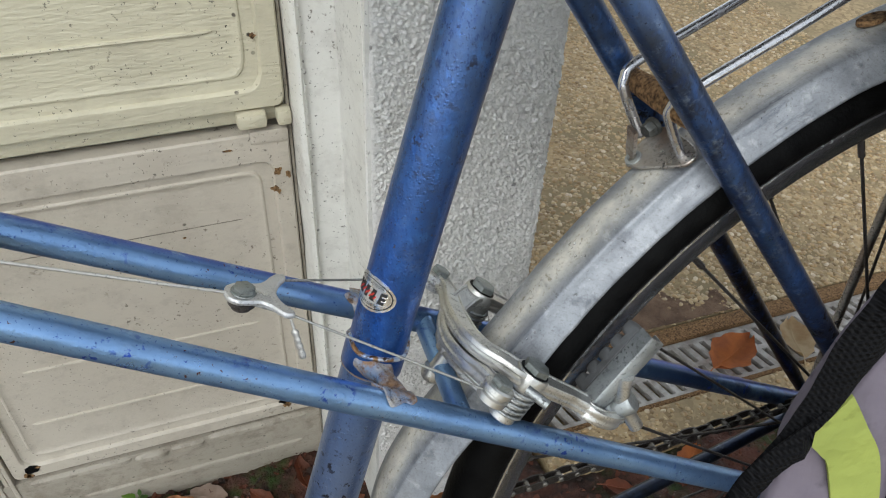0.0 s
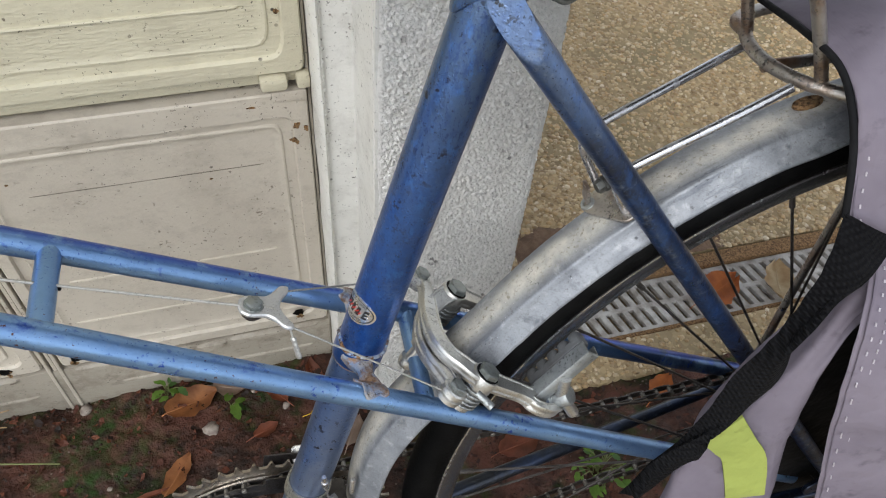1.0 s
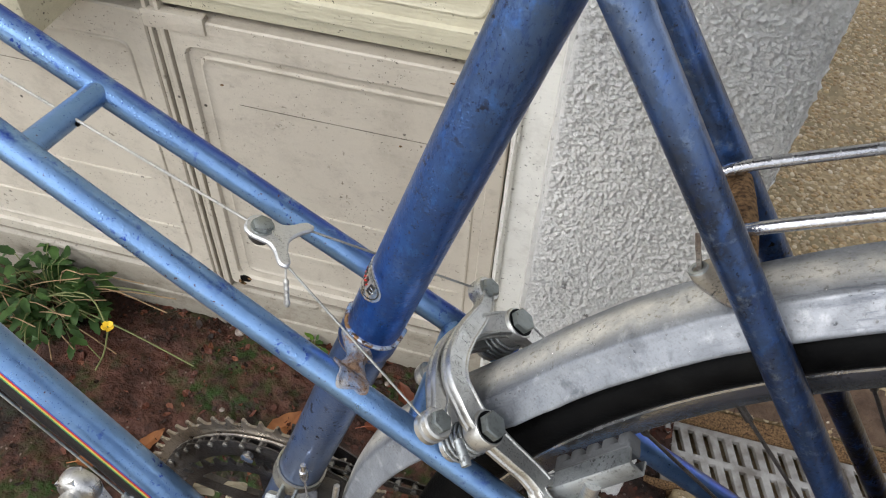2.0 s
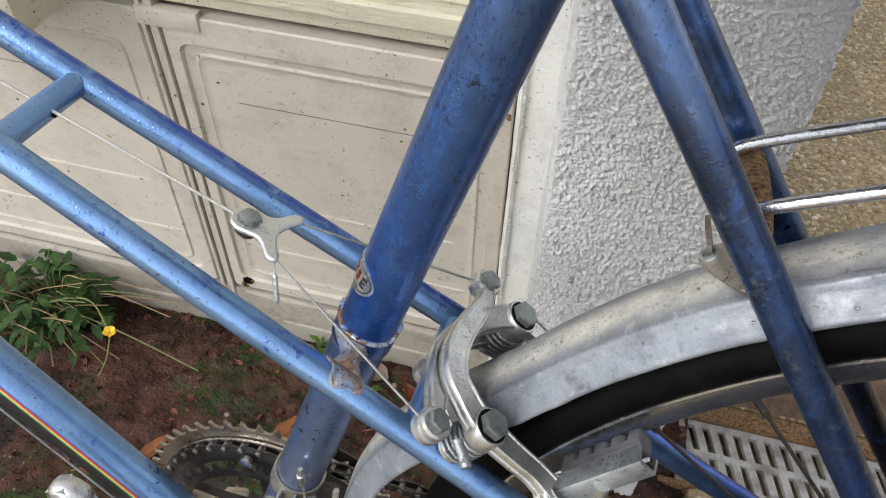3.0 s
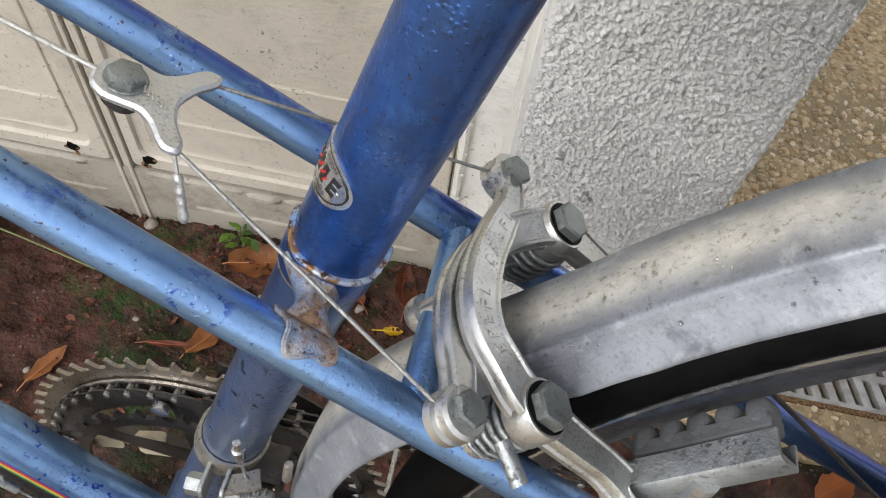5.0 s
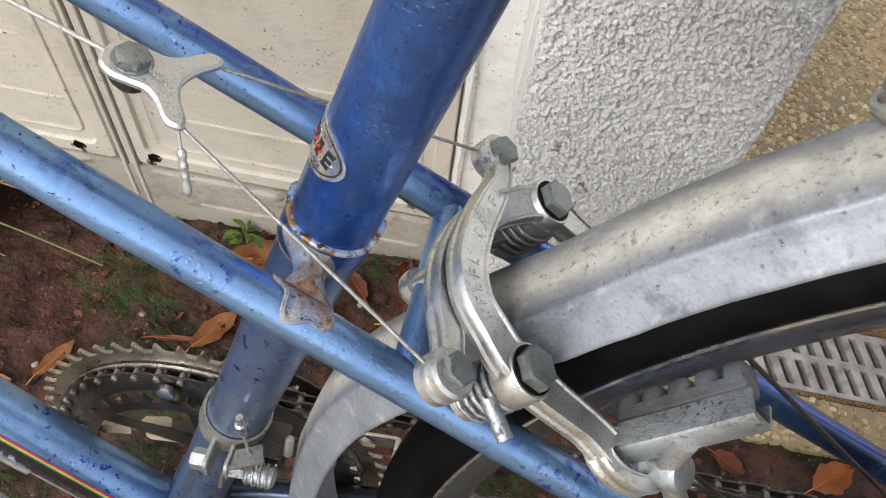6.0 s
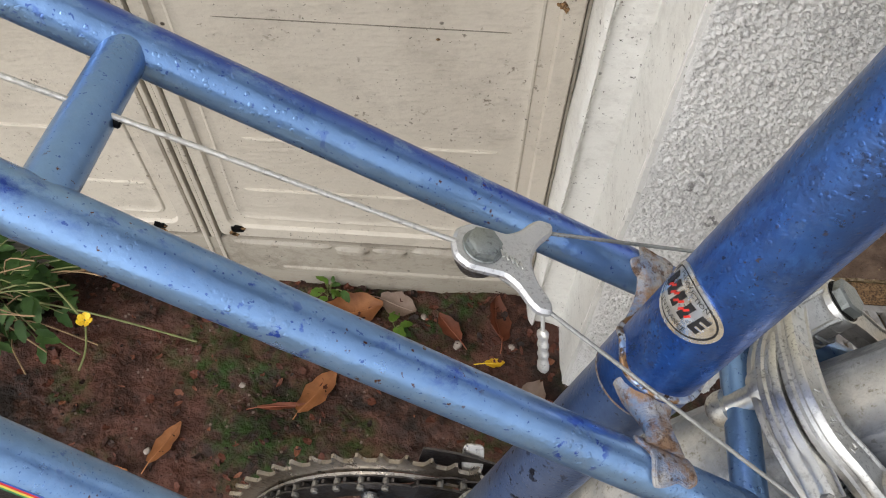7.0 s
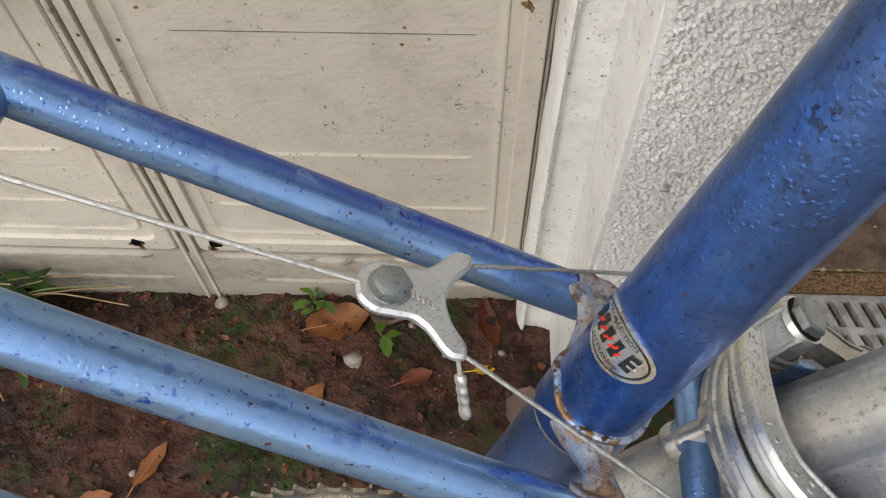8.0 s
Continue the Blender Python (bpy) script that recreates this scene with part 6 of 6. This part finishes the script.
for x, y, z in FLAP_EDGE:
    hang = 0.0 if z > 0.73 else -0.012
    rows_.append([(x, y, z), (x + 0.004, y - 0.003, z + 0.004 if z > 0.7 else z), (x + 0.05, y + hang - 0.006, z + (0.014 if z > 0.7 else 0.0)), (0.40, y + hang * 1.8 - 0.01, z + (0.02 if z > 0.7 else 0)), (0.58, y + hang * 1.8 - 0.01, z + (0.02 if z > 0.7 else 0))])
cloth("bag_flap", rows_, MAUVE, 0.003, bag, "mauve-grey flap with black piping", 0.003)
rod("piping", [Vector(p) + Vector((-0.0015, -0.0005, 0.001)) for p in FLAP_EDGE[:6]], 0.0019, WEB, bag, "black piping")
edge_path = smooth_path([Vector(p) for p in FLAP_EDGE], 12)
for off, gap in ((0.0045, 3), (0.011, 2)):
    bm = bmesh.new()
    for k in range(0, len(edge_path) - 1, gap):
        p, q = edge_path[k] + Vector((off, -0.0042, 0.0012)), edge_path[k + 1] + Vector((off, -0.0042, 0.0012))
        tube(bm, [p, p.lerp(q, 0.75)], 0.0005, 6)
    part("stitching", bm, THREAD, bag, "pale stitching along the flap")
# loose mesh sleeve of webbing, wide at its top
cloth("strap", [[(0.232, -0.072, 0.690), (0.242, -0.082, 0.688), (0.256, -0.086, 0.682)],
                [(0.2185, -0.086, 0.657), (0.229, -0.096, 0.662), (0.2395, -0.096, 0.667)],
                [(0.202, -0.087, 0.612), (0.208, -0.099, 0.623), (0.2145, -0.096, 0.634)],
                [(0.190, -0.087, 0.575), (0.204, -0.098, 0.586), (0.2175, -0.096, 0.597)],
                [(0.177, -0.086, 0.537), (0.189, -0.096, 0.550), (0.201, -0.0945, 0.563)],
                [(0.160, -0.085, 0.506), (0.167, -0.093, 0.520), (0.1735, -0.09, 0.535)],
                [(0.147, -0.082, 0.475), (0.151, -0.090, 0.487), (0.156, -0.088, 0.499)]], WEBBING, 0.004, bag, "black woven webbing strap", 0.003)
cloth("lime_patch", [[(0.1867, -0.0925, 0.5337), (0.194, -0.095, 0.549), (0.2015, -0.097, 0.563)],
                     [(0.1975, -0.0945, 0.5215), (0.2075, -0.097, 0.53), (0.2165, -0.0995, 0.539)],
                     [(0.2055, -0.0955, 0.5094), (0.219, -0.098, 0.511), (0.2332, -0.1005, 0.5118)],
                     [(0.2204, -0.0975, 0.4633), (0.232, -0.1005, 0.466), (0.244, -0.1035, 0.4694)]], LIME, 0.0018, bag, "lime reflective patch", 0.0006)

# ---- fallen leaves, weeds, stones ----
def leaf(x, y, length, width, turn, mat, label, curl=0.25, z=None, tilt=0.0):
    bm = bmesh.new()
    n = 9
    loops = []
    for k in range(n + 1):
        s = k / n
        w = width * 0.5 * math.sin(math.pi * min(1, s * 0.92 + 0.06)) ** 0.8 * (1 + 0.12 * math.sin(s * 19))
        row = []
        for j in range(-3, 4):
            q = j / 3
            row.append(Vector(((s - 0.5) * length, w * q, curl * length * ((s - 0.5) ** 2) + curl * width * 0.7 * q * q + 0.02 * length * math.sin(9 * s + j) + 0.003)))
        loops.append(row)
    vs = [[bm.verts.new(p) for p in r] for r in loops]
    for a, b in zip(vs, vs[1:]):
        for j in range(6):
            bm.faces.new((a[j], a[j + 1], b[j + 1], b[j]))
    bmesh.ops.solidify(bm, geom=bm.faces, thickness=0.0004)
    tube(bm, [(-0.5 * length - 0.012, 0, 0.002), (-0.5 * length, 0, curl * length * 0.25 + 0.003), (0, 0, 0.0038), (0.45 * length, 0, curl * length * 0.2 + 0.0035)], [0.0006, 0.0007, 0.0006, 0.0003], 6)
    ob = part("fallen_leaf", bm, mat, sharp=70)
    zz = soil_height(x, y) if z is None else z
    ob.matrix_world = pose(x, y, zz + 0.001, tilt, 0, turn)
    return tagged(ob, label, "leaf", "leaves on the ground")


leaf(-0.110, 0.532, 0.07, 0.045, 15, LEAF_BROWN, "dry orange-brown leaf lying below the cabinet")
leaf(-0.135, 0.435, 0.06, 0.026, 55, LEAF_BROWN, "narrow brown leaf on bare soil")
leaf(-0.06, 0.545, 0.045, 0.03, -20, LEAF_PALE, "pale crumpled dead leaf by the wall")
leaf(0.05, 0.53, 0.055, 0.028, 100, LEAF_RUST, "rust-red leaf standing against the post", 0.4, None, 30)
leaf(0.052, 0.481, 0.022, 0.011, 5, PETAL, "small yellow leaf on soil")
leaf(-0.283, 0.37, 0.05, 0.018, 62, LEAF_BROWN, "small curled tan leaf on soil")
leaf(0.0, 0.52, 0.04, 0.02, 130, LEAF_RUST, "small reddish leaf on soil")
leaf(-0.17, 0.415, 0.05, 0.008, 8, LEAF_RUST, "thin red-brown leaf stalk")
leaf(0.68, 0.535, 0.09, 0.06, 20, LEAF_ORANGE, "large orange leaf on the drain grate", 0.3, 0.0)
leaf(0.79, 0.53, 0.075, 0.05, 70, LEAF_CREAM, "cream-coloured dead leaf on the drain grate", 0.3, 0.0)
leaf(0.52, 0.4, 0.05, 0.032, 35, LEAF_ORANGE, "orange leaf beside the drain", 0.3, 0.004)
leaf(0.42, 0.4, 0.034, 0.022, -30, LEAF_RUST, "rust-coloured leaf on soil")
leaf(0.2, 0.44, 0.06, 0.035, 80, LEAF_BROWN, "orange-brown leaf below the pillar")
leaf(0.12, 0.42, 0.05, 0.03, -40, LEAF_RUST, "dark red leaf on soil")
leaf(-0.02, 0.47, 0.035, 0.02, 20, LEAF_RUST, "small rust-red leaf on soil")
leaf(0.09, 0.44, 0.045, 0.03, 60, LEAF_PALE, "pale brown leaf on soil")
leaf(-0.33, 0.33, 0.04, 0.02, 20, LEAF_BROWN, "small brown leaf on moss")
leaf(0.3, 0.37, 0.06, 0.04, 10, LEAF_RUST, "dark red leaf under the bicycle")


def blade(bm, at, d, l, wide):
    """A lobed leaf blade from its foot along d."""
    sd = d.cross(Vector((0, 0, 1))).normalized()
    up_ = sd.cross(d)
    vs = []
    for i in range(7):
        s = i / 6
        wd = l * wide * math.sin(math.pi * (0.1 + 0.86 * s)) ** 0.8 * (1.12 if i % 2 else 0.88)
        c = at + d * (l * s) - up_ * (l * 0.3 * s * s)
        vs.append([bm.verts.new(c + sd * wd + up_ * 0.18 * wd), bm.verts.new(c), bm.verts.new(c - sd * wd + up_ * 0.18 * wd)])
    for p, q in zip(vs, vs[1:]):
        for j in (0, 1):
            bm.faces.new((p[j], p[j + 1], q[j + 1], q[j]))


def weed(x, y, count, spread, size, mat, name, label, leaves=1, wide=0.3):
    w = new(name)
    z0 = soil_height(x, y) if y < 0.58 else 0
    w.location = (x, y, z0)
    tagged(w, label, "weed")
    for k in range(count):
        a = random.uniform(0, 6.28)
        r = spread * random.uniform(0.15, 1) ** 0.8
        h = random.uniform(0.15, 1.0) * spread * 0.75 + 0.006
        tip = Vector((r * math.cos(a), r * math.sin(a) * 0.7 - 0.2 * spread, h))
        path = smooth_path([(0.25 * tip.x, 0.25 * tip.y, -0.004), tip * 0.6 + Vector((0, 0, h * 0.25)), tip], 4)
        bm = bmesh.new()
        tube(bm, path, 0.0007, 5)
        part("stem", bm, STEM, w)
        for i in range(leaves):
            at = path[-1 - (i * (len(path) - 2)) // max(1, leaves)]
            b = a + random.uniform(-1.4, 1.4)
            bm = bmesh.new()
            blade(bm, at, Vector((math.cos(b), math.sin(b), random.uniform(-0.5, 0.6))).normalized(), size * random.uniform(0.6, 1.35), wide)
            bmesh.ops.solidify(bm, geom=bm.faces, thickness=0.0003)
            part("leaf", bm, mat if random.random() < 0.75 else LEAF_LIGHT, w)
    return w


big = weed(-0.50, 0.515, 84, 0.108, 0.023, LEAF_GREEN, "weed_clump", "bushy green weed with yellow flowers and dry stems below the wall", 4, 0.23)
weed(-0.14, 0.555, 12, 0.018, 0.012, LEAF_LIME, "weed", "small bright green seedling by the cabinet")
weed(-0.06, 0.52, 5, 0.012, 0.02, LEAF_LIME, "weed", "round-leaved green seedling on soil")
weed(0.39, 0.31, 46, 0.04, 0.012, LEAF_LIME, "weed", "small green weed between soil and paving")
for pts, nm in (([(-0.49, 0.5, 0.05), (-0.43, 0.49, 0.06), (-0.36, 0.485, 0.045), (-0.27, 0.475, 0.02)], "runner"), ([(-0.5, 0.49, 0.06), (-0.42, 0.5, 0.085), (-0.355, 0.454, 0.1)], "flower_stem"), ([(-0.355, 0.454, 0.098), (-0.365, 0.44, 0.06), (-0.38, 0.43, 0.03)], "flower_stem")):
    bm = bmesh.new()
    tube(bm, smooth_path([Vector(p) - big.location for p in pts], 5), 0.0011, 7)
    part(nm, bm, STEM, big)
for fx, fy, fz in ((-0.355, 0.454, 0.1), (-0.575, 0.46, 0.14), (-0.6, 0.44, 0.09), (-0.56, 0.43, 0.05), (-0.59, 0.5, 0.17)):
    bm = bmesh.new()
    fc = Vector((fx, fy, fz)) - big.location
    for k in range(7):
        a = k * 2 * math.pi / 7
        slab(bm, [(0.001, 0), (0.004, -0.003), (0.0075, -0.0025), (0.0085, 0.0), (0.0075, 0.0025), (0.004, 0.003)], fc, (math.cos(a), math.sin(a), 0.25 + 0.3 * (k % 2)), (-math.sin(a), math.cos(a), 0), 0.0006)
    part("flower", bm, PETAL, big, "small yellow flower")
random.seed(77)
for k in range(46):
    a = random.uniform(-2.6, 0.5)
    r_ = random.uniform(0.07, 0.19)
    foot_ = Vector((random.uniform(-0.09, 0.03), random.uniform(-0.05, 0.02), 0.002))
    end_ = foot_ + Vector((r_ * math.cos(a), 0.6 * r_ * math.sin(a), random.uniform(0.005, 0.12)))
    bm = bmesh.new()
    tube(bm, smooth_path([foot_, foot_.lerp(end_, 0.5) + Vector((0, 0, random.uniform(0.01, 0.04))), end_], 4), 0.0008, 5)
    part("dry_stem", bm, DRY if k % 3 else STEM, big)


def stone(x, y, s):
    bm = bmesh.new()
    bmesh.ops.create_icosphere(bm, subdivisions=2, radius=s)
    for v in bm.verts:
        v.co *= 1 + 0.5 * noise.noise(v.co / s * 0.9 + Vector((x * 50, y * 50, 0)))
        v.co.z *= 0.6
    ob = part("stone", bm, STONE, sharp=60)
    ob.matrix_world = pose(x, y, soil_height(x, y) + s * 0.3, 0, 0, random.uniform(0, 360))
    tagged(ob, "small pale stone lying on soil", "stone", "stones on the soil")


for x, y, s in ((-0.218, 0.438, 0.0035), (-0.245, 0.555, 0.008), (-0.03, 0.535, 0.004), (0.01, 0.5, 0.005), (-0.09, 0.49, 0.011), (-0.3, 0.36, 0.004), (0.07, 0.5, 0.004)):
    stone(x, y, s)
crumbs = []
for k in range(1300):
    x, y, s = random.uniform(-0.7, 0.33), random.uniform(0.12, 0.57), random.uniform(0.002, 0.007)
    crumbs.append(Matrix.Translation((x, y, soil_height(x, y))) @ Matrix.Diagonal((s, s * random.uniform(0.6, 1), s * 0.6, 1)))
scatter("soil_crumbs", crumbs, plain("soil_crumb", (0.07, 0.033, 0.024), 0.7, (0.016, 0.01, 0.008), 60, gloss=0.2), "small stones and crumbs scattered on soil", "gravel")


def litter(count):
    """Broken leaf fragments and twigs over the soil, in one mesh."""
    vs, fs = [], []
    for k in range(count):
        if random.random() < 0.6:
            x, y = random.uniform(-0.5, 0.34), 0.57 - 0.4 * random.random() ** 1.8
        else:
            x, y = random.uniform(0.34, 1.0), random.uniform(0.1, 0.43)
        s, turn = random.uniform(0.0015, 0.0065), random.uniform(0, 6.3)
        m = Matrix.Translation((x, y, soil_height(x, y) + 0.0025)) @ Euler((random.uniform(-0.6, 0.6), random.uniform(-0.6, 0.6), turn)).to_matrix().to_4x4()
        n, asp = 7, random.uniform(0.25, 0.8)
        i0 = len(vs)
        ring = [(s * math.cos(6.283 * j / n) * random.uniform(0.7, 1.2), s * asp * math.sin(6.283 * j / n) * random.uniform(0.7, 1.2)) for j in range(n)]
        vs.append(m @ Vector((0, 0, -0.15 * s)))
        vs += [m @ Vector((p, q, 0.2 * s * math.sin(j * 2.1))) for j, (p, q) in enumerate(ring)]
        fs += [[i0, i0 + 1 + j, i0 + 1 + (j + 1) % n] for j in range(n)]
    me = bpy.data.meshes.new("leaf_litter")
    me.from_pydata(vs, [], fs)
    me.materials.append(LITTER)
    return tagged(new("leaf_litter", me), "broken red-brown leaf fragments scattered over soil", "leaf litter", kind="stuff")


LITTER, lt_, lb_ = shader("leaf_fragments", (0.1, 0.04, 0.02), 0.6)
dull(lb_, 0.25)
lr = lt_.nodes.new("ShaderNodeValToRGB")
le = lr.color_ramp.elements
le[0].color, le[1].color = (0.012, 0.008, 0.006, 1), (0.16, 0.06, 0.03, 1)
for at, col in ((0.35, (0.035, 0.016, 0.011, 1)), (0.65, (0.085, 0.028, 0.016, 1)), (0.9, (0.1, 0.032, 0.017, 1))):
    le.new(at).color = col
lt_.links.new(lt_.nodes.new("ShaderNodeNewGeometry").outputs["Random Per Island"], lr.inputs["Fac"])
lt_.links.new(lr.outputs["Color"], lb_.inputs["Base Color"])
litter(2200)
pebbles("aggregate_pebbles", 36000, 0.30, 1.5, 0.615, 2.1, 0.0042, 0.0108, "rounded tan pebbles set in the paving slab")
pebbles("strip_pebbles", 900, 0.35, 1.2, 0.43, 0.49, 0.002, 0.009, "rounded tan pebbles set in the narrow paving strip")
